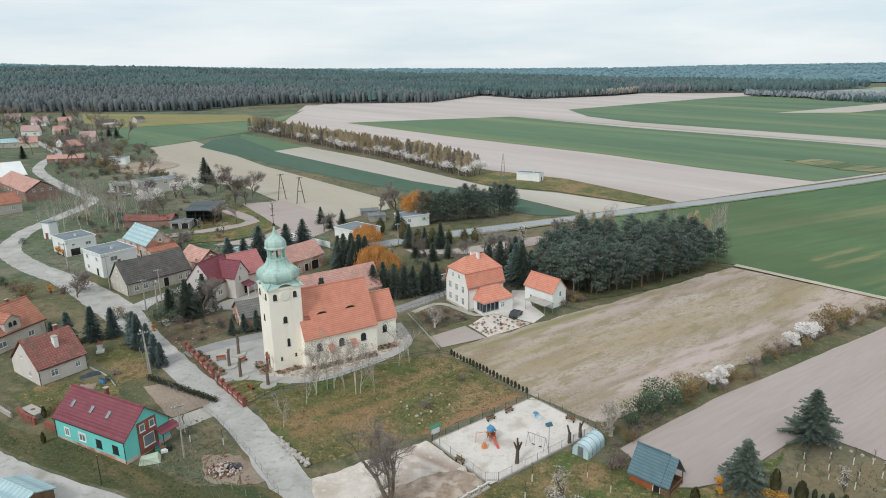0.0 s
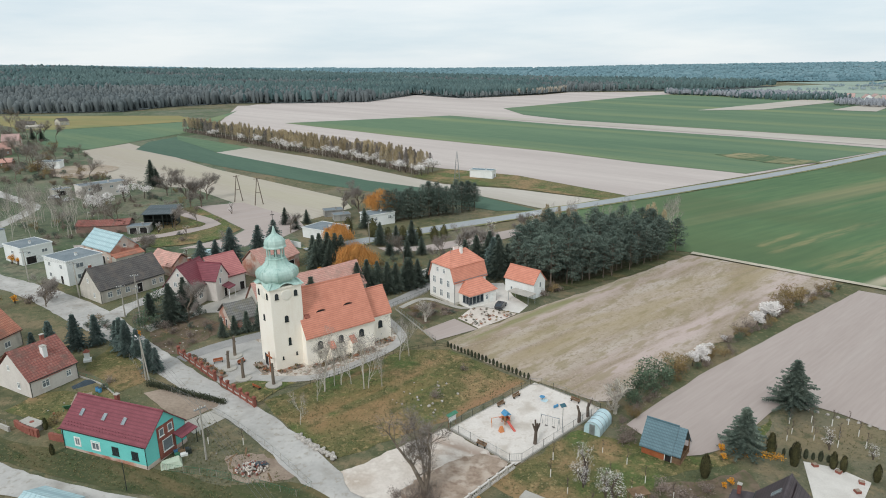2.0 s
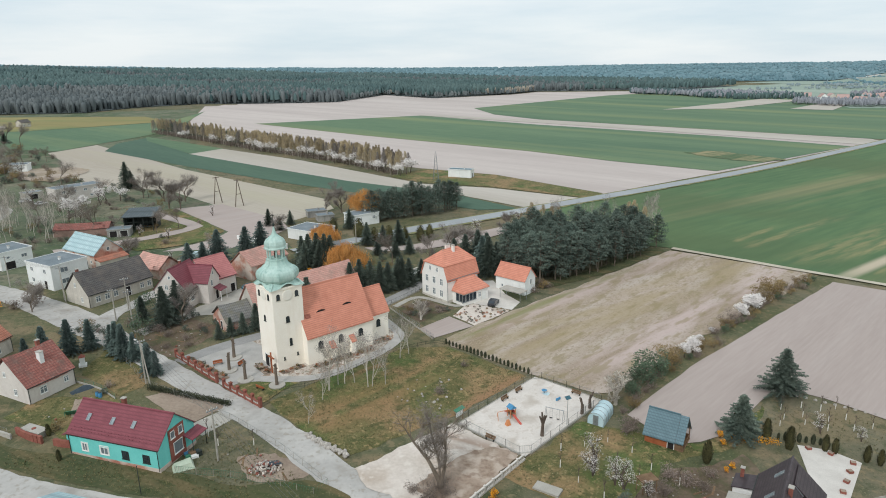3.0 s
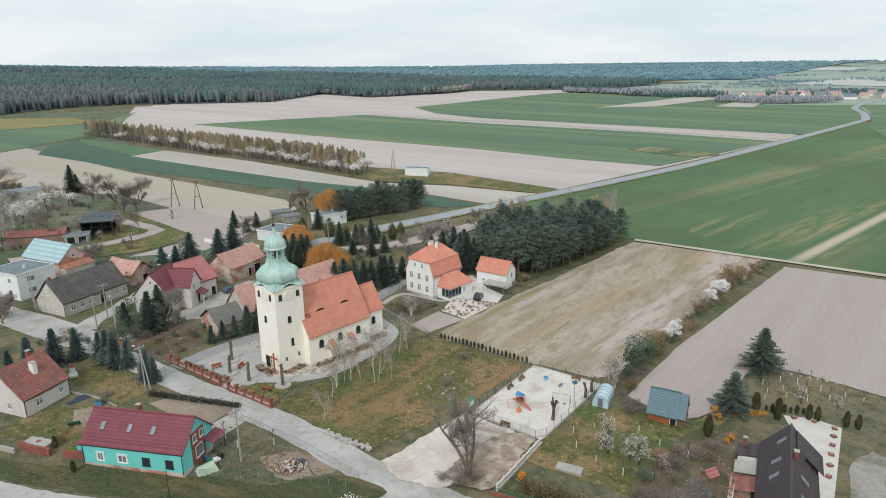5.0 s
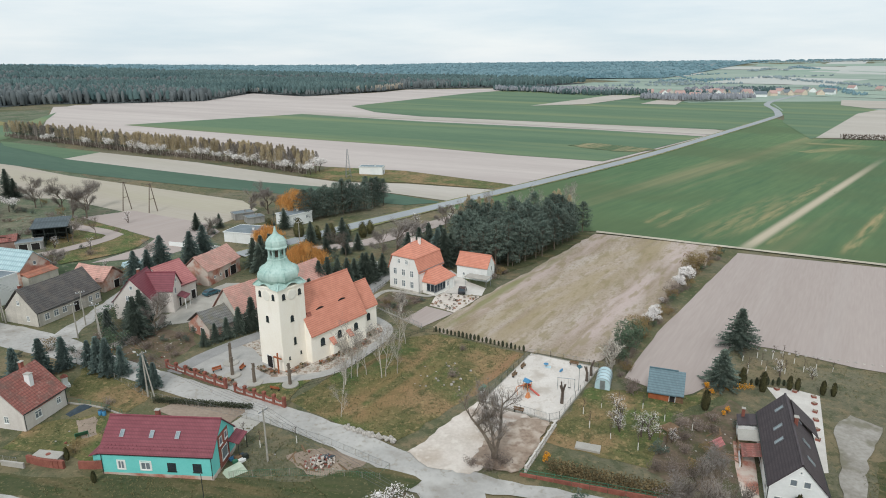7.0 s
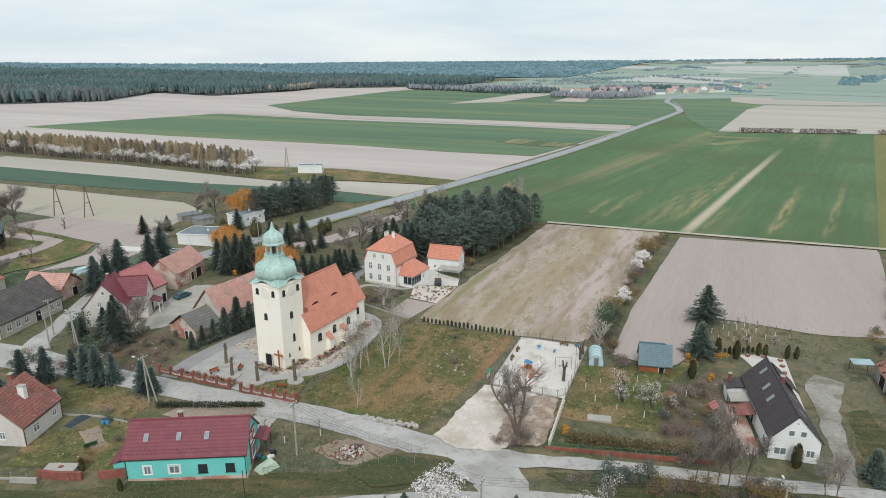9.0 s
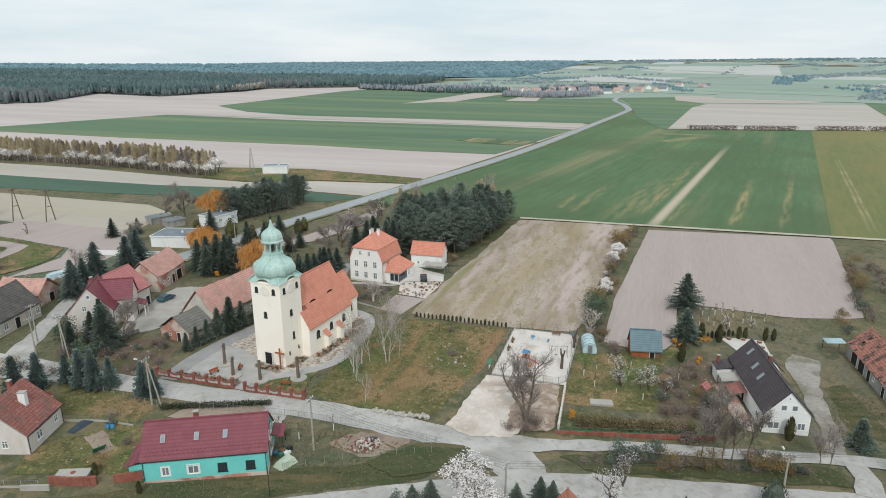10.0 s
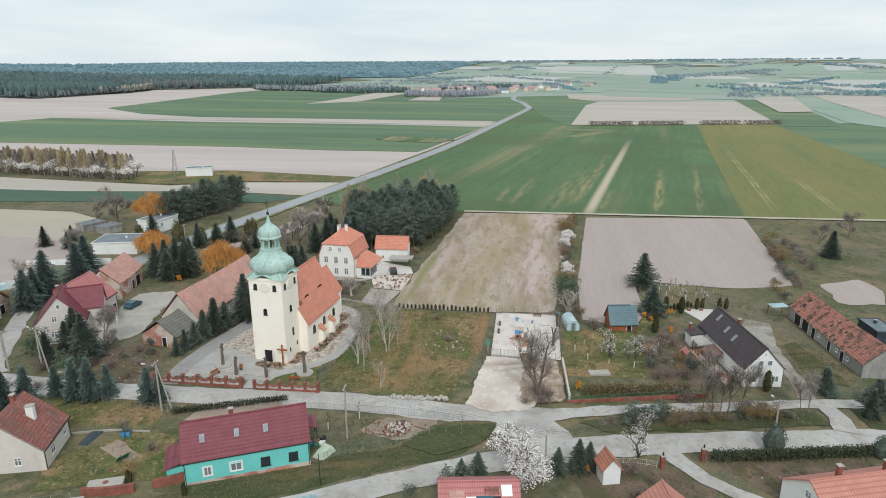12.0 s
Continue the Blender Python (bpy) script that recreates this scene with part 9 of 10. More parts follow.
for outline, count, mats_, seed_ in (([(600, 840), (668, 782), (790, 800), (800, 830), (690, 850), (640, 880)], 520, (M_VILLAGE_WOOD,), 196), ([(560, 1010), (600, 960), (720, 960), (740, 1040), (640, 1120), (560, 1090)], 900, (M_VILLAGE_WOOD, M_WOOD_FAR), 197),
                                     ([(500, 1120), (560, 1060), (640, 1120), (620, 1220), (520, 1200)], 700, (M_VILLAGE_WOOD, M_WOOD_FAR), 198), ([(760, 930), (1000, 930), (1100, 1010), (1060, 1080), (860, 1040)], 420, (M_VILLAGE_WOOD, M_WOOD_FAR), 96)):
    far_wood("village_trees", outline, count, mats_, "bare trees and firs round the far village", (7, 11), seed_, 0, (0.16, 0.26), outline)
# far village
rq = random.Random(97)
for k in range(34):
    x = rq.uniform(690, 1010) if k < 24 else rq.uniform(1010, 1300)
    y = 905 + 0.06 * (x - 690) + rq.uniform(-55, 70)
    house("distant_house", x, y, rq.uniform(0, 180), rq.uniform(12, 22), rq.uniform(9, 12), 4.5, 9.5, rq.choice((M_WHITE, M_BEIGE, M_GREY)), rq.choice((M_TILE_HAZY, M_TILE_HAZY, M_FELT)), "distant village house with red roof", group="distant village houses", gutter=False)

# ---- fences, walls and street furniture ----
def post_fence(name, points, label, step=2.5, h=1.3, post_mat=None, mesh_mat=None, rails=(0.3, 1.2), base=None, wires=0, r=0.035, category="fence"):
    """A fence of posts with rails between them."""
    x0, y0 = points[0]
    ob = thing(name, x0, y0, 0, label, category)
    spots = along(points, step)
    spots.append((points[-1][0], points[-1][1], spots[-1][2]))
    pm = Shape().tube((0, 0, -0.2), (0, 0, h), r, r, 5).data("post", post_mat or M_BLACK_METAL)
    zo = ground_z(x0, y0)
    for x, y, hd in spots:
        part("post", pm, None, ob, "", pose(x - x0, y - y0, ground_z(x, y) - zo))
    for (xa, ya, _), (xb, yb, _) in zip(spots, spots[1:]):
        za, zb = ground_z(xa, ya) - zo, ground_z(xb, yb) - zo
        s, n = Shape(), max(2, int(math.hypot(xb - xa, yb - ya) / 0.25))
        half = 0.01 / max(math.hypot(xb - xa, yb - ya), 0.1)
        levels = (rails[0] - r * 0.6, rails[0] + r * 0.6, rails[-1] - r * 0.6, rails[-1] + r * 0.6)
        for k in range(n + 1):
            for t in (k / n - half, k / n + half):
                s.v += [(xa + (xb - xa) * t - x0, ya + (yb - ya) * t - y0, za + (zb - za) * t + z) for z in levels]
        for c in range(2 * n + 1):
            for j in ((0, 2) if c % 2 else (0, 1, 2)):
                s.f.append((4 * c + j, 4 * c + 4 + j, 4 * c + 5 + j, 4 * c + 1 + j))
        part("rail_panel", s, mesh_mat or post_mat or M_BLACK_METAL, ob)
    if base:
        for (xa, ya, _), (xb, yb, _) in zip(spots, spots[1:]):
            s, d = Shape(), math.hypot(xb - xa, yb - ya)
            if d < 0.05:
                continue
            nx, ny = -(yb - ya) / d * 0.07, (xb - xa) / d * 0.07
            za, zb = ground_z(xa, ya) - zo + 0.3, ground_z(xb, yb) - zo + 0.3
            s.slab([(xa - x0 + nx, ya - y0 + ny, za), (xa - x0 - nx, ya - y0 - ny, za), (xb - x0 - nx, yb - y0 - ny, zb), (xb - x0 + nx, yb - y0 + ny, zb)], (0, 0, -0.5))
            part("footing", s, base, ob)
    return ob


def brick_wall_fence(name, a, b, label, bays):
    """Red brick piers with swung brick parapets and grey stone fields between them."""
    L, hd = math.dist(a, b), math.degrees(math.atan2(b[1] - a[1], b[0] - a[0]))
    ob = thing(name, a[0], a[1], hd, label, "wall")
    w = L / bays
    pier = Shape().box(-0.24, 0.24, -0.24, 0.24, -0.3, 1.55).box(-0.3, 0.3, -0.3, 0.3, 1.55, 1.66).hull([(-0.3, -0.3, 1.66), (0.3, -0.3, 1.66), (0.3, 0.3, 1.66), (-0.3, 0.3, 1.66), (0, 0, 1.9)], [(0, 1, 4), (1, 2, 4), (2, 3, 4), (3, 0, 4)]).data("pier", M_BRICK)
    field, cap, n = Shape(), Shape(), 8
    top = [(0.24 + (w - 0.48) * k / n, 0.62 + 0.3 * (2 * k / n - 1) ** 2) for k in range(n + 1)]
    for (xa, za), (xb, zb) in zip(top, top[1:]):
        field.slab([(xa, -0.1, za), (xb, -0.1, zb), (xb, 0.1, zb), (xa, 0.1, za)], (0, 0, -0.75))
        cap.slab([(xa, -0.19, za + 0.17), (xb, -0.19, zb + 0.17), (xb, 0.19, zb + 0.17), (xa, 0.19, za + 0.17)], (0, 0, -0.165))
    foot = Shape().box(0.24, w - 0.24, -0.17, 0.17, -0.3, 0.25)
    fm, cm, bm_ = field.data("stone_field", M_STONE), cap.data("brick_coping", M_BRICK), foot.data("brick_foot", M_BRICK)
    for k in range(bays + 1):
        part("pier", pier, None, ob, "", pose(w * k, 0, 0))
        if k < bays:
            for nm, me in (("stone_field", fm), ("brick_coping", cm), ("brick_foot", bm_)):
                part(nm, me, None, ob, "", pose(w * k, 0, 0))
    return ob


brick_wall_fence("churchyard_wall", (-43.6, 133.2), (-33.6, 121.2), "red brick churchyard wall with piers and grey stone fields", 6)
brick_wall_fence("churchyard_wall", (-32.0, 119.4), (-24.6, 111.2), "red brick churchyard wall with piers and grey stone fields", 5)
post_fence("meadow_fence", [(-24.4, 112.0), (-21.0, 117.0), (-17.4, 117.6), (-10.6, 121.8), (-3.0, 128.4), (1.7, 131.0), (7.6, 133.0), (10.2, 132.2)], "low dark metal fence between churchyard and meadow", 1.9, 0.9, M_BLACK_METAL, M_BLACK_METAL, (0.25, 0.75))
post_fence("vicarage_fence", [(0.2, 153.8), (4.6, 143.8), (8.2, 135.0)], "white-footed picket fence of the vicarage garden", 1.6, 1.2, M_STEEL, M_STEEL, (0.35, 1.1), M_CONCRETE)
post_fence("lane_fence", [(-2.6, 153.2), (3.0, 158.8), (8.6, 165.0)], "dark metal fence along the church lane", 1.6, 1.2, M_BLACK_METAL, M_BLACK_METAL, (0.3, 1.1), M_CONCRETE)
post_fence("playground_fence", PLAY + PLAY[:1], "tall wire fence round the playground", 2.6, 1.6, M_BLACK_METAL, M_STEEL, (0.4, 1.5), M_CONCRETE)
post_fence("wire_fence", [(-60.0, 141.0), (-52.0, 131.0), (-46.6, 122.4), (-37.0, 114.8), (-28.6, 107.6), (-20.0, 98.4), (-12.6, 88.6)], "grey wire fence along the street", 2.4, 1.2, M_POLE, M_STEEL, (0.1, 1.15))
post_fence("yard_fence", [(-12.6, 88.6), (-14.6, 86.8), (-20.0, 89.6), (-27.0, 92.4), (-34.4, 94.4)], "sagging green mesh fence of the yard", 2.6, 1.2, M_POLE, M_GREEN_METAL, (0.1, 1.15))
post_fence("garden_fence", [(-59.0, 124.6), (-54.0, 121.6), (-50.0, 117.4)], "green mesh garden fence", 2.2, 1.1, M_GREEN_METAL, M_GREEN_METAL, (0.1, 1.05), M_CONCRETE)
post_fence("green_fence", [(39.6, 52.4), (45.4, 47.4), (54.0, 40.5)], "green metal mesh fence by the barn", 2.2, 1.2, M_GREEN_METAL, M_GREEN_METAL, (0.1, 1.1))
post_fence("vegetable_fence", [(-63.0, 108.0), (-72.0, 113.5), (-76.5, 121.0)], "pale post and mesh fence beside a lawn", 2.2, 1.2, M_POLE, M_STEEL, (0.1, 1.1), M_CONCRETE)

bf = thing("brick_garden_fence", 4.6, 81.2, -38, "low brick fence with green railing along the lane", "fence")
for k in range(10):
    part("brick_panel", Shape().box(0.02, 2.42, -0.12, 0.12, -0.3, 0.42), M_BRICK, bf, "", pose(2.46 * k, 0, 0))
    part("railing", Shape().box(0.0, 2.44, -0.02, 0.02, 0.6, 0.64).box(0.0, 2.44, -0.02, 0.02, 1.1, 1.14).box(0.0, 0.05, -0.03, 0.03, 0.5, 1.2).box(1.2, 1.24, -0.02, 0.02, 0.6, 1.14), M_GREEN_METAL, bf, "", pose(2.46 * k, 0, 0))
bal = thing("balustrade", 5.8, 81.6, 41.5, "white concrete balustrade along the sandy lot", "balustrade")
for k in range(7):
    t = 2.0 * k
    part("top_rail", Shape().box(t, t + 1.98, -0.14, 0.14, 0.85, 1.0), M_TERRACE, bal)
    part("bottom_rail", Shape().box(t, t + 1.98, -0.14, 0.14, -0.3, 0.25), M_TERRACE, bal)
    part("pillar", Shape().box(t - 0.16, t + 0.16, -0.16, 0.16, -0.3, 1.15), M_TERRACE, bal)
    for j in range(4):
        part("baluster", Shape().lathe([(0.06, 0.25), (0.12, 0.42), (0.05, 0.65), (0.09, 0.85)], 6, at=(t + 0.4 + 0.42 * j, 0)), M_TERRACE, bal)
# stone edging of the meadow
rs = random.Random(121)
sw = thing("stone_edging", -16.4, 101.8, -47, "tumbled field-stone edging below the meadow", "stones")
stone = []
for k in range(5):
    s = Shape().lathe([(0.2, -0.15), (0.3, 0.0), (0.28, 0.16), (0.12, 0.27)], 7)
    s.v = [tuple(c * rs.uniform(0.8, 1.25) for c in p) for p in s.v]
    stone.append(s.data("stone", M_STONE))
for k in range(64):
    part("stone", rs.choice(stone), None, sw, "", pose(0.15 * k + rs.uniform(-0.1, 0.1), rs.gauss(0, 0.25), 0.05 + rs.uniform(-0.05, 0.15), rs.uniform(-30, 30), rs.uniform(-30, 30), rs.uniform(0, 360)))
ms = thing("scattered_stones", 5.0, 112.0, 0, "white stones scattered on the meadow", "stones")
for k in range(24):
    a_, d_ = rs.uniform(0, 6.28), rs.uniform(1.6, 6.5)
    part("stone", rs.choice(stone), None, ms, "", pose(d_ * math.cos(a_), d_ * math.sin(a_), 0.05, 0, 0, rs.uniform(0, 360)) @ Matrix.Scale(rs.uniform(0.4, 0.9), 4))
plant_copy(gy, 6.4, 111.8, 0, 0.7)
# flower beds along the church wall
M_HEATHER = material("rusty_heather", srgb(150, 92, 62), srgb(176, 120, 84), 1.0, 0.95, island=0.25)
HEATHER = []
for mt in (M_BUSH_BROWN, M_HEATHER, M_HEDGE, M_BUSH_GREY):
    s = Shape()
    leaf_cloud(s, (0, 0, 0.18), 0.3, 34, 0.1, rs, 0.6)
    HEATHER.append(s.data("heather", mt))
for bx, by, bl_, bw_ in ((4.0, -1.2, 7.0, 1.4), (11.0, -1.3, 6.5, 1.6), (17.5, 0.6, 4.5, 1.8), (-3.0, 0.9, 5.0, 1.3), (-7.4, 4.8, 1.6, 4.6)):
    o = Vector((-17.2, 125.7, 0)) + Matrix.Rotation(radians(32.8), 3, "Z") @ Vector((bx, by, 0))
    bed = thing("flower_bed", o.x, o.y, 32.8, "churchyard flower bed with heather and stones", "flower bed", "church flower beds")
    part("soil", Shape().slab([(-bl_ / 2, -bw_ / 2, 0.14), (bl_ / 2, -bw_ / 2, 0.14), (bl_ / 2, bw_ / 2, 0.14), (-bl_ / 2, bw_ / 2, 0.14)], (0, 0, -0.3)), M_EARTH, bed)
    for k in range(int(bl_ * bw_ * 3.4)):
        part("heather", HEATHER[k % 4], None, bed, "", pose(rs.uniform(-bl_ / 2, bl_ / 2), rs.uniform(-bw_ / 2, bw_ / 2), 0.1, 0, 0, rs.uniform(0, 360)) @ Matrix.Scale(rs.uniform(0.7, 1.3), 4))
# pollarded trunks on the forecourt, each in a round bed
for k, (x, y, h_) in enumerate(((-32.2, 131.2, 4.3), (-32.2, 125.8, 3.7), (-28.6, 121.6, 3.9), (-22.6, 118.7, 4.3))):
    pt = thing("pollarded_lime", x, y, 40 * k, "bare pollarded tree trunk in a round stone bed", "tree", "pollarded trunks")
    t = Shape().tube((0, 0, -0.2), (0.05, 0.03, h_ * 0.6), 0.34, 0.27, 8, False).tube((0.05, 0.03, h_ * 0.6), (0.12, -0.05, h_), 0.27, 0.24, 8)
    for j in range(5):
        a_ = 1.3 * j + k
        t.tube((0.1, 0, h_ * (0.7 + 0.06 * j)), (0.1 + 0.4 * math.cos(a_), 0.4 * math.sin(a_), h_ * (0.74 + 0.06 * j)), 0.12, 0.09, 6)
    part("trunk", t, M_BARK, pt)
    part("stone_ring", Shape().lathe([(1.5, 0.0), (1.5, 0.22), (1.3, 0.26)], 18), M_CONCRETE, pt)
cr = thing("wooden_cross", -24.0, 123.9, 125, "tall brown wooden cross before the church", "cross")
part("upright", Shape().box(-0.12, 0.12, -0.1, 0.1, -0.3, 4.2), M_CLADDING, cr)
part("beam", Shape().box(-1.0, 1.0, -0.12, 0.12, 3.1, 3.34), M_CLADDING, cr)
bench = thing("bench", -30.2, 128.0, 60, "orange wooden bench on the forecourt", "bench", "benches")
part("seat", Shape().box(-0.9, 0.9, -0.22, 0.22, 0.4, 0.46), M_CLADDING, bench)
part("backrest", Shape().box(-0.9, 0.9, 0.2, 0.26, 0.5, 0.9), M_CLADDING, bench)
for px in (-0.75, 0.75):
    part("leg", Shape().box(px - 0.05, px + 0.05, -0.2, 0.25, -0.05, 0.4), M_BLACK_METAL, bench)
copy_thing(bench, pose(-34.8, 128.6, ground_z(-34.8, 128.6) + 0.05, 0, 0, 20))
copy_thing(bench, pose(-25.4, 117.6, ground_z(-25.4, 117.6) + 0.05, 0, 0, 140))
yg = thing("yard_gravel_bed", -36.4, 127.2, -50, "planted strip with shrubs behind the wall", "flower bed")
part("soil", Shape().box(-6.5, 6.5, -0.7, 0.7, -0.1, 0.16), M_EARTH, yg)
for k in range(26):
    part("shrub", HEATHER[(k + 2) % 4], None, yg, "", pose(-6.2 + 0.5 * k, rs.uniform(-0.5, 0.5), 0.15, 0, 0, rs.uniform(0, 360)) @ Matrix.Scale(rs.uniform(1.0, 1.7), 4))
sg = thing("rock_shrubs", 22.0, 147.6, 0, "small heathers dotted over a gravel garden", "shrubs")
for k in range(130):
    x, y = rs.uniform(-8, 7), rs.uniform(-6, 5)
    if inside(x + 22.0, y + 147.6, [(14.6, 147.2), (19.4, 154.2), (28.4, 148.9), (18.2, 141.4)]):
        part("shrub", HEATHER[k % 4], None, sg, "", pose(x, y, 0.1, 0, 0, rs.uniform(0, 360)) @ Matrix.Scale(rs.uniform(0.7, 1.4), 4))

# ---- playground ----
ph = thing("play_tower", 17.2, 102.6, 20, "wooden play tower with blue roof and red slides", "play equipment")
for px in (-0.7, 0.7):
    for py in (-0.7, 0.7):
        part("post", Shape().box(px - 0.07, px + 0.07, py - 0.07, py + 0.07, -0.2, 2.9), M_ORANGE_PAINT, ph)
part("deck", Shape().box(-0.8, 0.8, -0.8, 0.8, 1.2, 1.3), M_PLANK, ph)
part("roof", Shape().hull([(-0.95, -0.95, 2.8), (0.95, -0.95, 2.8), (0.95, 0.95, 2.8), (-0.95, 0.95, 2.8), (0, -0.95, 3.6), (0, 0.95, 3.6)], [(0, 1, 4), (1, 2, 5, 4), (2, 3, 5), (3, 0, 4, 5), (3, 2, 1, 0)]), M_BLUE_PAINT, ph)
part("side_panel", Shape().box(-0.72, 0.72, 0.7, 0.76, 1.3, 2.0), M_ORANGE_PAINT, ph)
part("front_panel", Shape().box(0.7, 0.76, -0.7, 0.7, 1.3, 1.9), M_RED_PAINT, ph)
for nm, d_ in (("slide", -1), ("short_slide", 1)):
    ln = 3.4 if d_ < 0 else 2.4
    part(nm, Shape().slab([(-0.3, d_ * 0.8, 1.3), (0.3, d_ * 0.8, 1.3), (0.3, d_ * (0.8 + ln), 0.3), (-0.3, d_ * (0.8 + ln), 0.3)][::(1 if d_ > 0 else -1)], (0, 0, -0.1)), M_RED_PAINT, ph)
part("climbing_beam", Shape().tube((-0.7, 0, 2.4), (-3.6, 0.6, 2.2), 0.07, 0.07, 6).tube((-3.6, 0.6, 2.2), (-3.2, 1.6, -0.2), 0.07, 0.07, 6).tube((-3.6, 0.6, 2.2), (-4.2, -0.6, -0.2), 0.07, 0.07, 6), M_ORANGE_PAINT, ph)
part("hut_base", Shape().hull([(-3.6, -3.4, -0.1), (-2.2, -3.4, -0.1), (-2.2, -2.2, -0.1), (-3.6, -2.2, -0.1), (-3.2, -3.0, 1.7), (-2.6, -3.0, 1.7), (-2.6, -2.6, 1.7), (-3.2, -2.6, 1.7)], [(0, 1, 5, 4), (1, 2, 6, 5), (2, 3, 7, 6), (3, 0, 4, 7), (4, 5, 6, 7)]), M_ORANGE_PAINT, ph)
ph.scale = (0.68, 0.68, 0.68)
sw_ = thing("swing", 24.0, 100.6, -35, "metal A-frame swing with two seats", "play equipment")
for px in (-1.5, 1.5):
    part("swing_leg", Shape().tube((px, -0.9, -0.2), (px, 0, 2.3), 0.035, 0.035, 6).tube((px, 0.9, -0.2), (px, 0, 2.3), 0.035, 0.035, 6), M_STEEL, sw_)
part("swing_beam", Shape().tube((-1.6, 0, 2.3), (1.6, 0, 2.3), 0.06, 0.06, 6), M_STEEL, sw_)
for px in (-0.6, 0.6):
    part("swing_seat", Shape().box(px - 0.22, px + 0.22, -0.1, 0.1, 0.5, 0.55).tube((px - 0.2, 0, 0.5), (px - 0.2, 0, 2.3), 0.012, 0.012, 3, False).tube((px + 0.2, 0, 0.5), (px + 0.2, 0, 2.3), 0.012, 0.012, 3, False), M_RUBBER, sw_)
ro = thing("roundabout", 24.9, 109.4, 0, "pale blue round merry-go-round", "play equipment")
part("platform", Shape().lathe([(1.0, 0.1), (1.0, 0.22), (0.2, 0.25)], 16), M_FILM, ro)
part("handrail", Shape().lathe([(0.45, 0.8), (0.5, 0.85), (0.45, 0.9)], 12), M_BLUE_PAINT, ro)
part("hub", Shape().tube((0, 0, -0.1), (0, 0, 0.9), 0.08, 0.08, 8), M_STEEL, ro)
rk = thing("spring_rocker", 26.6, 106.6, 30, "small blue spring rocker", "play equipment")
part("rocker_body", Shape().box(-0.5, 0.5, -0.1, 0.1, 0.35, 0.75), M_BLUE_PAINT, rk)
part("spring", Shape().tube((0, 0, -0.1), (0, 0, 0.35), 0.12, 0.12, 8), M_STEEL, rk)
for x, y, hd in ((17.4, 108.0, 39.5), (20.6, 110.6, 39.5), (30.4, 108.2, -47), (12.2, 96.4, -47)):
    pb = thing("playground_bench", x, y, hd, "brown bench at the playground's edge", "bench", "playground benches")
    part("seat", Shape().box(-0.9, 0.9, -0.2, 0.2, 0.6, 0.66), M_PLANK, pb)
    part("backrest", Shape().box(-0.9, 0.9, 0.18, 0.24, 0.7, 1.05), M_PLANK, pb)
    for px in (-0.7, 0.7):
        part("leg", Shape().box(px - 0.05, px + 0.05, -0.18, 0.2, 0.0, 0.6), M_BLACK_METAL, pb)
for k, (x, y, h_) in enumerate(((20.6, 96.4, 4.4), (29.2, 101.8, 3.6), (31.2, 103.4, 3.6))):
    pt = thing("pollarded_tree", x, y, 70 * k, "thick pollarded stem in the playground sand", "tree", "playground stems")
    t = Shape().tube((0, 0, -0.1), (0.1, 0, h_ * 0.55), 0.32, 0.24, 8, False)
    for j in range(4 if k == 0 else 2):
        a_ = 1.6 * j + k
        t.tube((0.1, 0, h_ * 0.5), (0.1 + 0.55 * math.cos(a_), 0.55 * math.sin(a_), h_ * (0.85 + 0.08 * (j % 2))), 0.18, 0.13, 6)
    part("trunk", t, M_BARK_DARK, pt)
lp = thing("solar_lamp", 25.6, 99.0, 20, "thin lamp post with small solar panel", "street lamp")
part("pole", Shape().tube((0, 0, -0.2), (0, 0, 5.0), 0.06, 0.04, 7), M_STEEL, lp)
part("solar_panel", Shape().slab([(-0.5, -0.3, 5.0), (0.5, -0.3, 5.0), (0.5, 0.3, 5.3), (-0.5, 0.3, 5.3)], (0, 0, -0.05)), M_CAR_BLUE, lp)
sn = thing("notice_board", 8.4, 102.8, 40, "green roofed notice board at the playground gate", "sign")
part("board", Shape().box(-0.9, 0.9, -0.05, 0.05, 0.9, 2.0), M_WHITE, sn)
part("board_roof", Shape().slab([(-1.1, -0.35, 2.1), (1.1, -0.35, 2.1), (1.1, 0.35, 2.3), (-1.1, 0.35, 2.3)], (0, 0, -0.06)), M_GREEN_METAL, sn)
for px in (-0.85, 0.85):
    part("post", Shape().box(px - 0.05, px + 0.05, -0.05, 0.05, -0.2, 2.0), M_PLANK, sn)
pl_ = thing("concrete_slab", 17.6, 83.6, -40, "pale concrete slab lying in the grass", "slab")
part("slab_body", Shape().box(-1.9, 1.9, -0.9, 0.9, -0.2, 0.35), M_CONCRETE, pl_)

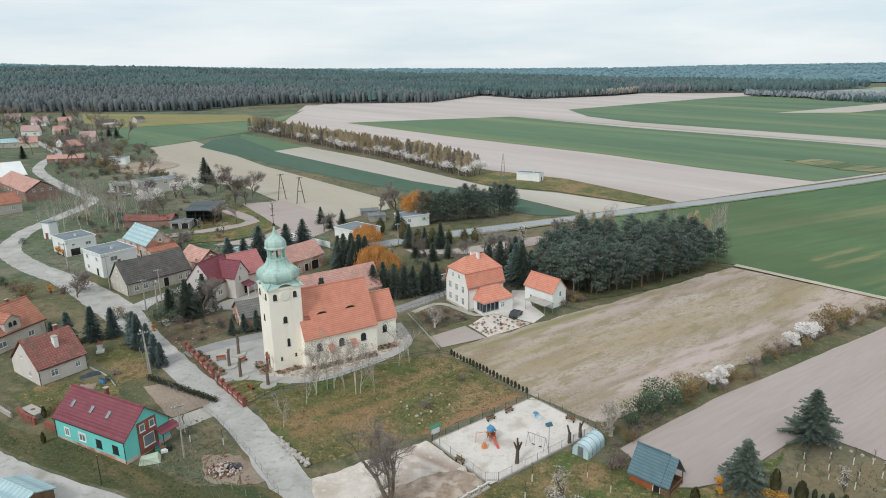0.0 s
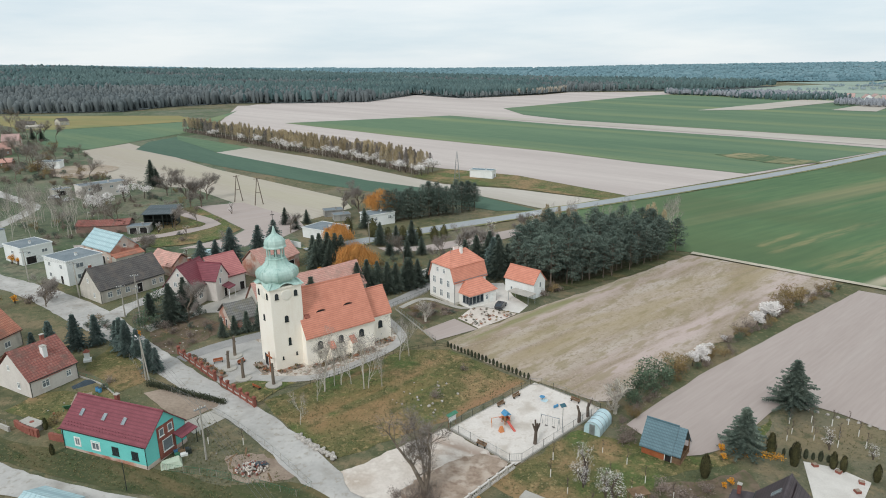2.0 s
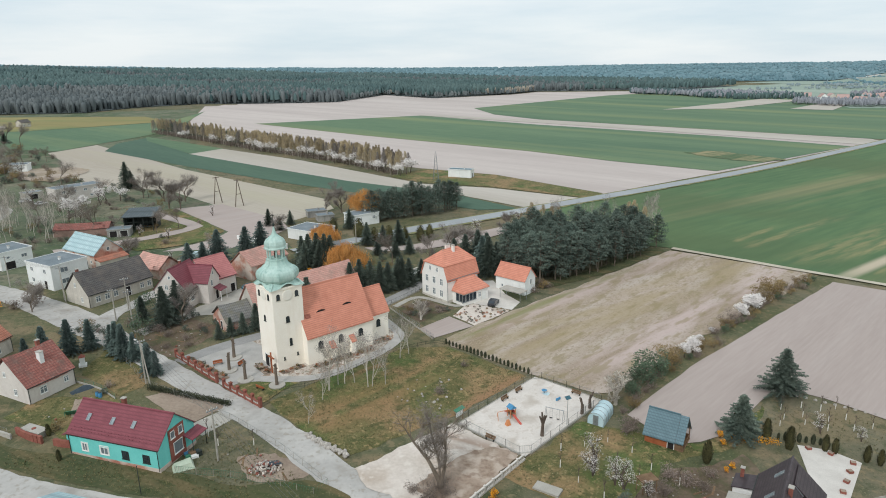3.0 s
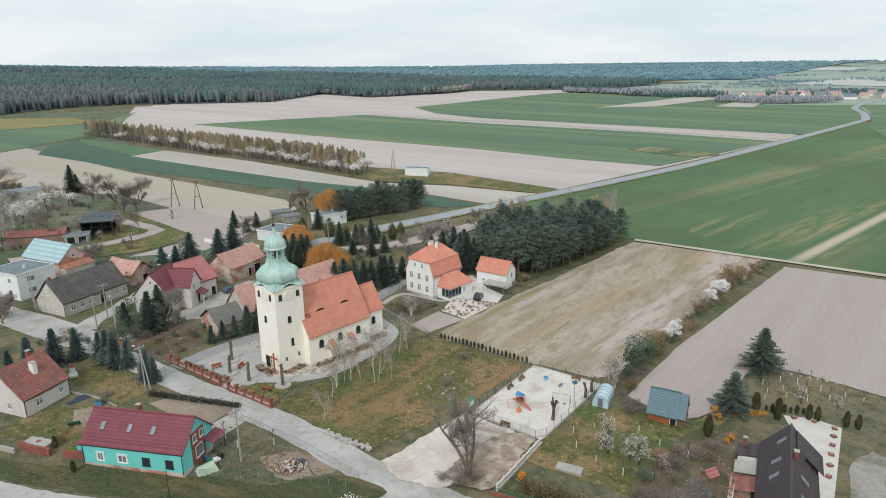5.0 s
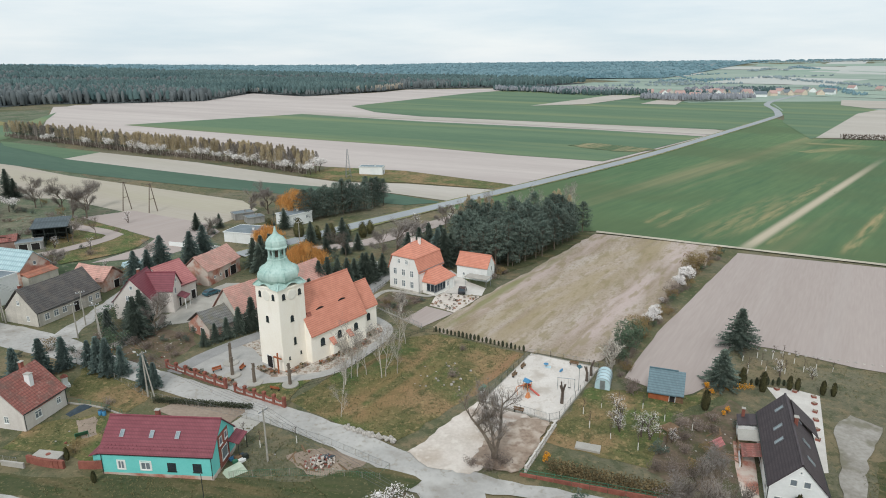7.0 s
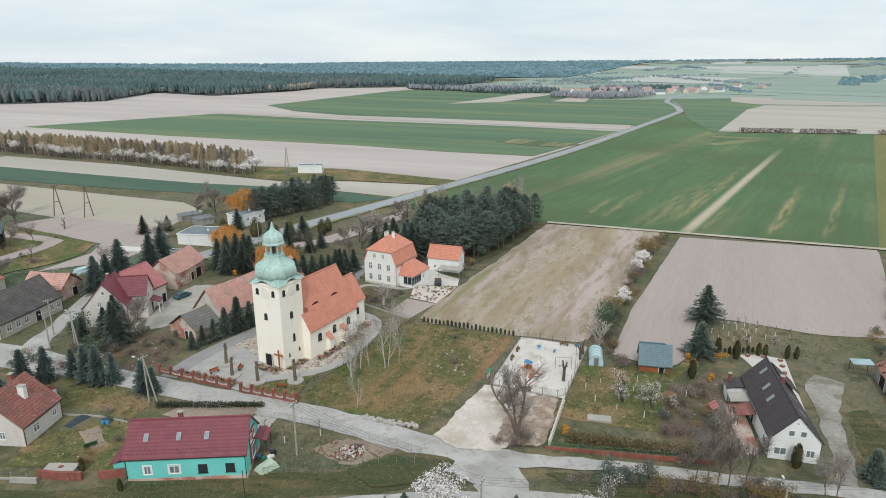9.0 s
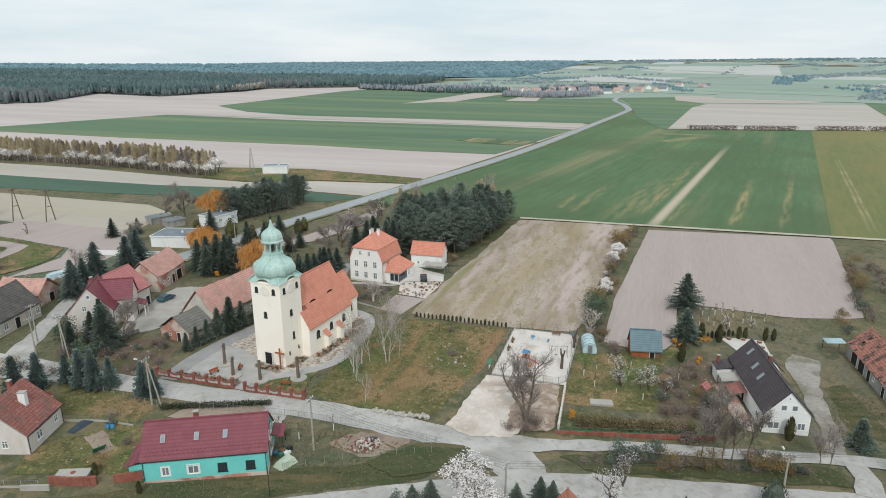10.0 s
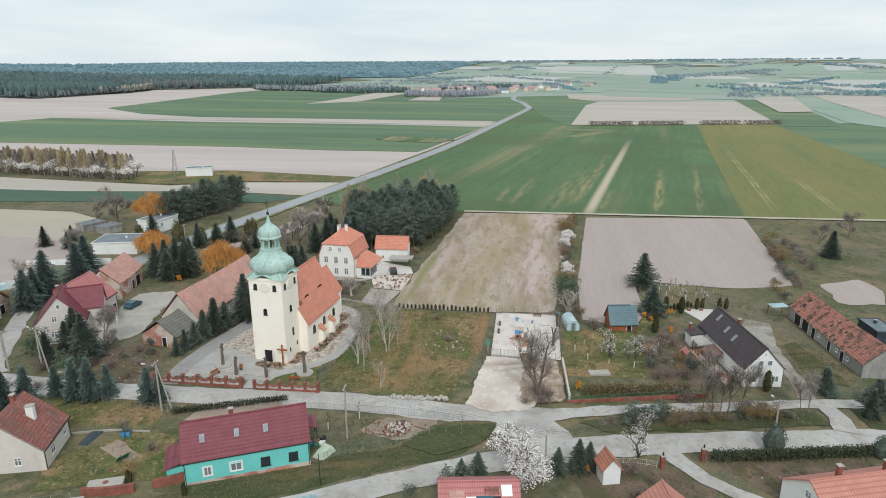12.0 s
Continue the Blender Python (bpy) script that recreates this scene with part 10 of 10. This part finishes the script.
# ---- poles and wires ----
def power_pole(x, y, h, heading, label, double=True, lamp=False, mat=None, lean=0.0):
    ob = thing("power_pole", x, y, heading, label, "power pole", "power poles")
    part("pole", Shape().tube((0, 0, -0.3), (lean, 0, h), 0.16, 0.1, 7), mat or M_POLE, ob)
    if double:
        part("brace_pole", Shape().tube((0, -1.9, -0.3), (lean, -0.08, h * 0.94), 0.14, 0.09, 7), mat or M_POLE, ob)
    part("crossarm", Shape().box(lean - 0.9, lean + 0.9, -0.06, 0.06, h - 0.45, h - 0.33), M_STEEL, ob)
    for px in (-0.8, -0.3, 0.3, 0.8):
        part("insulator", Shape().lathe([(0.05, h - 0.33), (0.08, h - 0.25), (0.04, h - 0.12)], 6, at=(lean + px, 0)), M_CERAMIC, ob)
    if lamp:
        arm = part("lamp_arm", Shape().tube((lean, 0, h - 1.0), (lean, 1.8, h - 0.5), 0.03, 0.03, 5), M_STEEL, ob)
        part("lamp_head", Shape().box(lean - 0.12, lean + 0.12, 1.7, 2.3, h - 0.58, h - 0.42), M_CERAMIC, arm)
    return ob


POLES = [(-46.4, 122.6, 8.6, 40, True, True), (-28.9, 96.6, 8.8, 40, False, False), (-12.2, 72.6, 5.8, 30, False, True), (22.6, 54.6, 5.2, -40, False, True), (-57.0, 150.4, 8.4, 20, True, True), (-78.4, 169.0, 8.6, 30, True, False),
         (-61.5, 153.5, 7.8, 20, False, False), (-61.0, 160.5, 8.0, 20, False, False), (-96.0, 180.5, 8.4, 30, False, False), (-7.0, 210.0, 7.5, 30, False, False), (53.5, 35.0, 8.4, -40, False, True)]
for x, y, h_, hd, dbl, lmp in POLES:
    power_pole(x, y, h_, hd, "concrete power pole with crossarm and insulators", dbl, lmp)
for x, y in ((-62.0, 277.0), (-52.6, 270.6)):
    py_ = thing("wooden_pylon", x, y, 35, "wooden A-frame power pylon in the field", "power pole", "field pylons")
    for sg_ in (-1, 1):
        part("leg", Shape().tube((sg_ * 1.8, 0, -0.3), (sg_ * 0.1, 0, 11.0), 0.2, 0.14, 6), M_POLE_WOOD, py_)
    part("crossarm", Shape().box(-1.4, 1.4, -0.1, 0.1, 10.6, 10.8), M_POLE_WOOD, py_)
    part("tie", Shape().box(-1.0, 1.0, -0.06, 0.06, 5.0, 5.2), M_POLE_WOOD, py_)
mast = thing("lattice_mast", 33.8, 322.0, 0, "thin steel lattice mast beside the field shed", "mast")
for sx, sy in ((-1, -1), (1, -1), (1, 1), (-1, 1)):
    part("leg", Shape().tube((sx * 1.3, sy * 1.3, -0.2), (sx * 0.15, sy * 0.15, 14.0), 0.09, 0.06, 5), M_STEEL, mast)
for k in range(6):
    z_ = 2.0 * k + 0.5
    f = 1.3 - 1.15 * z_ / 14
    part("brace", Shape().tube((-f, -f, z_), (f, -f, z_ + 1.8), 0.05, 0.05, 4).tube((f, f, z_), (-f, f, z_ + 1.8), 0.05, 0.05, 4).tube((-f, f, z_), (-f, -f, z_ + 1.8), 0.05, 0.05, 4), M_STEEL, mast)


def wires(name, a, b, offsets=(-0.8, -0.3, 0.3, 0.8), sag=0.6):
    """Slack wires between two pole tops."""
    (xa, ya, ha), (xb, yb, hb) = a, b
    d = math.hypot(xb - xa, yb - ya)
    nx, ny = -(yb - ya) / d, (xb - xa) / d
    ob = thing(name, xa, ya, 0, "overhead electric wires between poles", "wires", "overhead wires")
    za, zb = ha - 0.15, ground_z(xb, yb) + hb - 0.15 - ground_z(xa, ya)
    for o in offsets:
        s, n = Shape(), 10
        pts = [(nx * o + (xb - xa) * k / n, ny * o + (yb - ya) * k / n, za + (zb - za) * k / n - sag * 4 * (k / n) * (1 - k / n)) for k in range(n + 1)]
        part("wire", s.pipe(pts, 0.018), M_WIRE, ob)


for i, j in ((0, 1), (1, 2), (2, 3), (3, 10), (0, 4), (4, 5), (5, 8)):
    wires("power_wires", POLES[i][:3], POLES[j][:3])

# ---- vehicles ----
def car(x, y, heading, paint, label, lift=0.06):
    ob = thing("car", x, y, heading, label, "car", z=ground_z(x, y) + lift)
    side = [(-2.1, 0.35), (2.1, 0.35), (2.15, 0.7), (1.2, 0.9), (0.6, 1.4), (-1.2, 1.42), (-1.9, 0.95), (-2.15, 0.85)]
    n = len(side)
    v = [(px, -0.85, z) for px, z in side] + [(px, 0.85, z) for px, z in side]
    part("body", Shape().hull(v, [tuple(range(n)), tuple(range(2 * n - 1, n - 1, -1))] + [(k, n + k, n + (k + 1) % n, (k + 1) % n) for k in range(n)]), paint, ob)
    part("windscreen", Shape().poly((1.15, -0.7, 0.96), (1.15, 0.7, 0.96), (0.66, 0.66, 1.36), (0.66, -0.66, 1.36)), M_GLASS, ob)
    for sy in (-0.86, 0.86):
        part("side_window", Shape().poly((0.95, sy, 0.96), (0.5, sy, 1.33), (-1.1, sy, 1.34), (-1.6, sy, 0.98)), M_GLASS, ob)
    part("rear_window", Shape().poly((-1.86, -0.66, 1.02), (-1.3, -0.62, 1.38), (-1.3, 0.62, 1.38), (-1.86, 0.66, 1.02)), M_GLASS, ob)
    for wx in (-1.35, 1.35):
        for wy in (-0.8, 0.8):
            wheel = part("wheel", Shape().tube((wx, wy - 0.1, 0.32), (wx, wy + 0.1, 0.32), 0.32, 0.32, 14).tube((wx, wy + 0.1, 0.32), (wx, wy - 0.1, 0.32), 0.32, 0.32, 14), M_RUBBER, ob)
            part("rim", Shape().tube((wx, wy - 0.11 * (1 if wy < 0 else -1), 0.32), (wx, wy + (-0.115 if wy < 0 else 0.115), 0.32), 0.2, 0.2, 10), M_STEEL, wheel)
    return ob


car(-34.6, 171.6, 35, M_CAR_BLUE, "dark teal hatchback parked in the farmyard")
car(-139.6, 287.6, 5, M_CAR_WHITE, "white car parked by the long house")
car(-131.4, 282.2, 40, M_CAR_WHITE, "white car parked by the long house")
car(25.4, 153.2, 60, M_CAR_DARK, "dark car parked in the vicarage yard")
car(-15.0, 219.5, 60, M_CAR_DARK, "dark car beside the road")

# ---- yard clutter ----
RUBBLE = [Shape().box(-0.25, 0.25, -0.13, 0.13, -0.08, 0.08).data("brick", mt) for mt in (M_BRICK, M_STONE, M_SAND)]
hp = thing("rubble_heap", -21.8, 93.6, 0, "heap of broken bricks half under dark sheeting", "rubble")
for k in range(110):
    a_, d_ = rs.uniform(0, 6.28), 2.3 * rs.random() ** 0.6
    part("brick", RUBBLE[k % 3], None, hp, "", pose(d_ * math.cos(a_), d_ * math.sin(a_) * 0.8, 1.0 * (1 - d_ / 2.4) + 0.05, rs.uniform(0, 90), rs.uniform(0, 90), rs.uniform(0, 360)))
part("tarpaulin", Shape().hull([(0.2, 0.1, 1.15), (2.5, 0.6, 0.3), (1.6, 1.9, 0.1), (0.0, 1.9, 0.1), (-1.4, 1.3, 0.25), (0.9, -0.4, 0.75)], [(0, 1, 2), (0, 2, 3), (0, 3, 4), (0, 5, 1)]), M_TARP, hp)
ct_ = thing("covered_stack", -33.6, 95.6, 20, "stack under a pale green tarpaulin", "stack")
part("tarpaulin", Shape().hull([(-1.5, -1.0, -0.05), (1.5, -1.0, -0.05), (1.5, 1.0, -0.05), (-1.5, 1.0, -0.05), (-1.1, -0.7, 0.9), (1.2, -0.6, 0.75), (1.1, 0.7, 0.95), (-1.2, 0.6, 0.7)], [(0, 1, 5, 4), (1, 2, 6, 5), (2, 3, 7, 6), (3, 0, 4, 7), (4, 5, 6, 7)]), M_PALE_TARP, ct_)
lt = thing("tarpaulin_heap", -57.0, 121.6, 40, "dark tarpaulin over a low heap by the cottage", "heap")
part("tarpaulin", Shape().hull([(-2.0, -0.8, -0.05), (2.0, -0.9, -0.05), (2.0, 0.9, -0.05), (-2.0, 0.8, -0.05), (-1.2, -0.3, 0.5), (0.4, 0.2, 0.7), (1.3, 0.3, 0.4)], [(0, 1, 6, 5, 4), (1, 2, 6), (2, 3, 4, 5, 6), (3, 0, 4)]), M_TARP, lt)
sh = thing("wayside_shrine", -60.4, 131.4, 20, "small white wayside shrine pillar", "shrine")
part("pillar", Shape().box(-0.45, 0.45, -0.45, 0.45, -0.2, 1.9), M_WHITE, sh)
part("plinth", Shape().box(-0.7, 0.7, -0.7, 0.7, -0.2, 0.4), M_WHITE, sh)
part("cap", Shape().hull([(-0.6, -0.6, 1.902), (0.6, -0.6, 1.902), (0.6, 0.6, 1.902), (-0.6, 0.6, 1.902), (0, 0, 2.5)], [(3, 2, 1, 0), (0, 1, 4), (1, 2, 4), (2, 3, 4), (3, 0, 4)]), M_BRICK, sh)
for x, y, hd, w_ in ((-59.2, 106.2, -8, 6.4), (-51.8, 103.0, 12, 5.6)):
    bw2 = thing("curved_brick_wall", x, y, hd - 25, "low old red brick retaining wall", "wall", "yard walls")
    s = Shape()
    for k in range(8):
        t0, t1 = -w_ / 2 + w_ * k / 8, -w_ / 2 + w_ * (k + 1) / 8
        s.box(t0, t1, -0.2 + 0.02 * (k - 4) ** 2, 0.2 + 0.02 * (k - 4) ** 2, -0.3, 1.2)
    part("wall_body", s, M_BRICK, bw2)
for x, y, hd, lb, mt in ((-55.2, 112.2, 10, "green frame of a small goal", M_GREEN_METAL),):
    go = thing("goal_frame", x, y, hd, lb, "goal")
    for px in (-0.9, 0.9):
        part("upright", Shape().tube((px, 0, -0.1), (px, 0, 1.1), 0.04, 0.04, 5), mt, go)
    part("crossbar", Shape().tube((-0.9, 0, 1.1), (0.9, 0, 1.1), 0.04, 0.04, 5), mt, go)
    part("net", Shape().poly((-0.9, 0.02, 1.08), (0.9, 0.02, 1.08), (0.9, 0.9, 0.02), (-0.9, 0.9, 0.02)), M_GREEN_METAL, go)
for x, y in ((-53.4, 118.8), (-52.8, 118.4)):
    bb = thing("water_barrel", x, y, 0, "blue plastic water barrel", "barrel", "barrels")
    part("barrel_body", Shape().lathe([(0.28, -0.05), (0.34, 0.3), (0.34, 0.6), (0.28, 0.9)], 12), M_BLUE_PAINT, bb)
    part("barrel_lid", Shape().lathe([(0.29, 0.902), (0.29, 0.94)], 12), M_TARP, bb)
rc = thing("red_playhouse", 36.2, 76.8, 10, "small red-roofed wooden playhouse", "playhouse")
part("wall", gable_body(1.8, 1.3, 1.1, 1.7, 0.1), M_PLANK, rc)
part("roof", gable_roof(1.8, 1.3, 1.1, 1.7, 0.2, 0.15, 0.06), M_METAL_ROSE, rc)
pg_ = thing("pergola", 31.2, 81.7, 10, "small rustic pergola table in the orchard", "pergola")
part("top", Shape().box(-1.3, 1.3, -0.9, 0.9, 2.0, 2.1), M_PLANK, pg_)
for px, py in ((-1.1, -0.7), (1.1, -0.7), (1.1, 0.7), (-1.1, 0.7)):
    part("post", Shape().box(px - 0.05, px + 0.05, py - 0.05, py + 0.05, -0.2, 2.0), M_PLANK, pg_)
for k, (x, y) in enumerate(((60.6, 87.8), (63.0, 86.0), (64.6, 83.4), (62.6, 81.6), (60.4, 79.6), (58.2, 77.6), (55.8, 75.4), (53.4, 73.2))):
    pp = thing("planter", x, y, 30 * k, "square terracotta planter on the terrace", "planter", "terrace planters")
    part("pot", Shape().box(-0.36, 0.36, -0.36, 0.36, 0, 0.4), M_BRICK, pp)
    part("soil", Shape().box(-0.3, 0.3, -0.3, 0.3, 0.402, 0.43), M_EARTH, pp)
# fruit trees with limewashed trunks
yt = thing("young_fruit_tree", 22.4, 84.6, 0, "young fruit tree with limewashed trunk", "tree", "young fruit trees")
part("trunk", Shape().tube((0, 0, -0.1), (0, 0, 1.1), 0.07, 0.06, 6), M_LIMEWASH, yt)
tr_, tps = Shape(), []
limbs(tr_, tps, (0, 0, 1.08), (0, 0, 1), 0.8, 0.05, 2, random.Random(131), 0.7, 0.3)
part("crown", tr_, M_BARK_DARK, yt)
for x, y in ((26.0, 88.6), (29.6, 88.0), (31.4, 84.4), (24.6, 80.6), (28.4, 79.0), (34.0, 86.0), (21.0, 88.4), (36.4, 82.2), (62.4, 96.2), (64.8, 94.2), (67.2, 92.0), (66.0, 96.4), (69.2, 94.4), (71.4, 91.4), (72.6, 94.6), (75.0, 91.6), (70.4, 97.8), (73.4, 98.0), (63.8, 99.0), (67.8, 99.2), (77.0, 89.6),
             (60.4, 94.4), (22.4, 92.4), (26.4, 93.0), (30.4, 93.6), (-29.6, 100.6), (-31.6, 103.4), (33.0, 90.4), (-24.2, 100.0)):
    plant_copy(yt, x, y, rs.uniform(0, 360), rs.uniform(0.8, 1.25))
for k in range(26):
    x, y = 67.4 + 1.15 * k, 104.9 - 0.95 * k
    if k == 0 or x > 97:
        continue
    lone("boundary_stone", stone[k % 5], None, x, y, 40 * k, "small stone on the field boundary", "stone", "boundary stones")

# ---- houses below the lane, seen late ----
rmh = house("red_metal_house", -26.6, 71.8, -42, 9.5, 7.0, 3.0, 5.0, M_BEIGE, M_METAL_ROSE, "house with patched red and blue metal roof", windows=(("N", -3, 1.0, 1.2, 1.2, "cross"), ("N", 3, 1.0, 1.2, 1.2, "cross")))
for x0_, x1_, t0_, t1_, mt in ((-1.6, -0.4, 0.1, 0.5, M_WHITE), (-0.38, 1.6, 0.08, 0.52, M_CAR_BLUE), (1.62, 2.6, 0.08, 0.5, M_BLACK_METAL), (0.6, 2.4, 0.55, 0.8, M_TILE_RED), (-3.6, -1.8, 0.3, 0.7, M_TILE_PINK), (2.7, 4.0, 0.5, 0.85, M_WHITE)):
    part("roof_patch", Shape().slab([(x0_, -3.5 * (1 - t0_), 3.2 + 2.0 * t0_), (x1_, -3.5 * (1 - t0_), 3.2 + 2.0 * t0_), (x1_, -3.5 * (1 - t1_), 3.2 + 2.0 * t1_), (x0_, -3.5 * (1 - t1_), 3.2 + 2.0 * t1_)], (0, 0, -0.06)), mt, rmh, "odd sheet laid over the roof")
sc_ = house("chapel_hut", -8.0, 65.2, 55, 2.6, 2.4, 2.5, 3.9, M_WHITE, M_TILE_ORANGE, "tiny white shrine house with orange roof", "hut", gutter=False)
house("orange_hip_house", -12.2, 54.2, 48, 6.0, 6.0, 2.8, 5.4, M_BEIGE, M_SALMON, "beige house with salmon tile roof")
hs = house("salmon_house", 8.6, 39.9, -33.4, 14.5, 9.0, 3.4, 6.4, M_WHITE, M_SALMON, "white house with salmon tile roof and chimneys", windows=(("W", -1.6, 1.0, 1.2, 1.2, "cross"), ("W", 1.6, 1.0, 1.2, 1.2, "cross"), ("W", 0.0, 3.8, 1.0, 1.1, "cross")), chimneys=((-3.0, 0.6, 7.6), (3.5, 0.4, 7.6)))
house("tin_shed", -45.4, 84.6, -25, 6.5, 5.0, 2.6, 3.6, M_PLANK, M_TEAL_ROOF, "wooden shed with pale blue tin roof", "shed", gutter=False)
for x, y in ((-0.2, 61.4), (5.9, 58.4)):
    gp = thing("brick_gate_pier", x, y, -38, "red brick gate pier with dark lantern", "gate pier", "gate piers")
    part("pier", Shape().box(-0.3, 0.3, -0.3, 0.3, -0.2, 2.0), M_BRICK, gp)
    part("cap", Shape().box(-0.38, 0.38, -0.38, 0.38, 2.002, 2.12), M_CONCRETE, gp)
    part("lantern", Shape().lathe([(0.1, 2.12), (0.14, 2.5), (0.03, 2.7)], 6), M_BLACK_METAL, gp)
post_fence("gate_leaf", [(5.6, 57.8), (4.4, 54.4)], "grey metal gate standing open", 1.6, 1.3, M_STEEL, M_STEEL, (0.1, 1.2), category="gate")
post_fence("gate_fence", [(-6.0, 67.4), (-2.6, 65.0), (-0.6, 62.0)], "white pipe fence beside the brick gate", 1.6, 1.1, M_FRAME, M_FRAME, (0.3, 1.0))
tp = thing("tarpaulin_bale", -55.0, 203.0, 30, "pale turquoise sheet over a low stack", "stack")
part("tarpaulin", Shape().hull([(-2.6, -1.2, -0.05), (2.6, -1.2, -0.05), (2.6, 1.2, -0.05), (-2.6, 1.2, -0.05), (-2.2, -0.7, 1.3), (2.2, -0.6, 1.2), (2.2, 0.7, 1.25), (-2.2, 0.6, 1.35)], [(0, 1, 5, 4), (1, 2, 6, 5), (2, 3, 7, 6), (3, 0, 4, 7), (4, 5, 6, 7)]), M_FILM, tp)
pst = thing("steel_post", -37.8, 90.0, 0, "thin dark steel post beside the lane", "post")
part("pole", Shape().tube((0, 0, -0.2), (0, 0, 4.6), 0.06, 0.05, 7), M_BLACK_METAL, pst)
part("cap", Shape().lathe([(0.07, 4.602), (0.07, 4.66), (0.02, 4.7)], 7), M_STEEL, pst)
cp = thing("concrete_platform", -58.9, 107.8, -30, "pale concrete slab behind a brick wall", "slab")
part("slab_body", Shape().box(-2.2, 2.2, -0.9, 0.9, -0.2, 0.9), M_CONCRETE, cp)
part("manhole", Shape().lathe([(0.35, 0.902), (0.35, 0.96), (0.3, 0.98)], 12), M_BRICK, cp)
plant_copy(tj, -56.4, 106.8, 0, 0.55)
plant_copy(g2, -55.6, 108.4, 60, 0.5)
lone("low_white_wall", Shape().box(-1.9, 1.9, -0.15, 0.15, -0.3, 0.8), M_CONCRETE, -63.4, 107.6, -32, "low pale concrete wall end", "wall")
cl = thing("porch_clutter", -33.0, 98.6, 25, "crates, sacks and tubs piled under a porch", "clutter")
for k, (x, y, w_, h_, mt) in enumerate(((0, 0, 0.5, 0.6, M_PLANK), (0.7, 0.2, 0.4, 0.5, M_TARP), (-0.6, 0.5, 0.45, 0.4, M_BLUE_PAINT), (0.2, -0.8, 0.5, 0.35, M_WHITE), (0.9, -0.6, 0.4, 0.7, M_BLACK_METAL), (-0.7, -0.5, 0.35, 0.5, M_GREEN_METAL))):
    part("crate", Shape().box(x - w_, x + w_, y - w_ * 0.7, y + w_ * 0.7, -0.1, h_), mt, cl)
# boards, stones and pots lying about the gardens
rc_ = random.Random(141)
POT = Shape().lathe([(0.15, -0.05), (0.2, 0.22), (0.18, 0.25)], 9).data("pot", M_BRICK)
BOARD = Shape().box(-1.1, 1.1, -0.14, 0.14, -0.02, 0.08).data("board", M_PLANK)
for outline, count in (([(-54.0, 146.4), (-46.0, 153.6), (-39.0, 148.0), (-44.6, 132.6)], 34), ([(31.0, 82.0), (44.0, 86.0), (49.0, 82.0), (35.4, 70.0), (26.0, 72.0)], 30), ([(-30.0, 98.0), (-24.0, 99.0), (-15.0, 91.0), (-22.0, 90.6)], 16),
                       ([(-92.0, 262.0), (-76.0, 262.0), (-80.0, 280.0), (-104.0, 276.0)], 34), ([(-66.0, 118.0), (-52.0, 118.0), (-52.0, 106.0)], 6), ([(8.0, 54.0), (20.0, 44.0), (16.0, 40.0), (6.0, 48.0)], 14)):
    lo, hi = (min(p[0] for p in outline), min(p[1] for p in outline)), (max(p[0] for p in outline), max(p[1] for p in outline))
    k = 0
    while k < count:
        x, y = rc_.uniform(lo[0], hi[0]), rc_.uniform(lo[1], hi[1])
        if not inside(x, y, outline):
            continue
        k += 1
        pick = rc_.random()
        if pick < 0.5:
            lone("garden_stone", rc_.choice(stone), None, x, y, rc_.uniform(0, 360), "pale field stone lying in a garden", "stone", "garden stones").scale = (0.55, 0.55, 0.45)
        elif pick < 0.6:
            lone("flower_pot", POT, None, x, y, 0, "terracotta pot standing in a garden", "flower pot", "garden pots")
        else:
            lone("loose_board", BOARD, None, x, y, rc_.uniform(0, 360), "weathered board lying in the grass", "board", "loose boards")
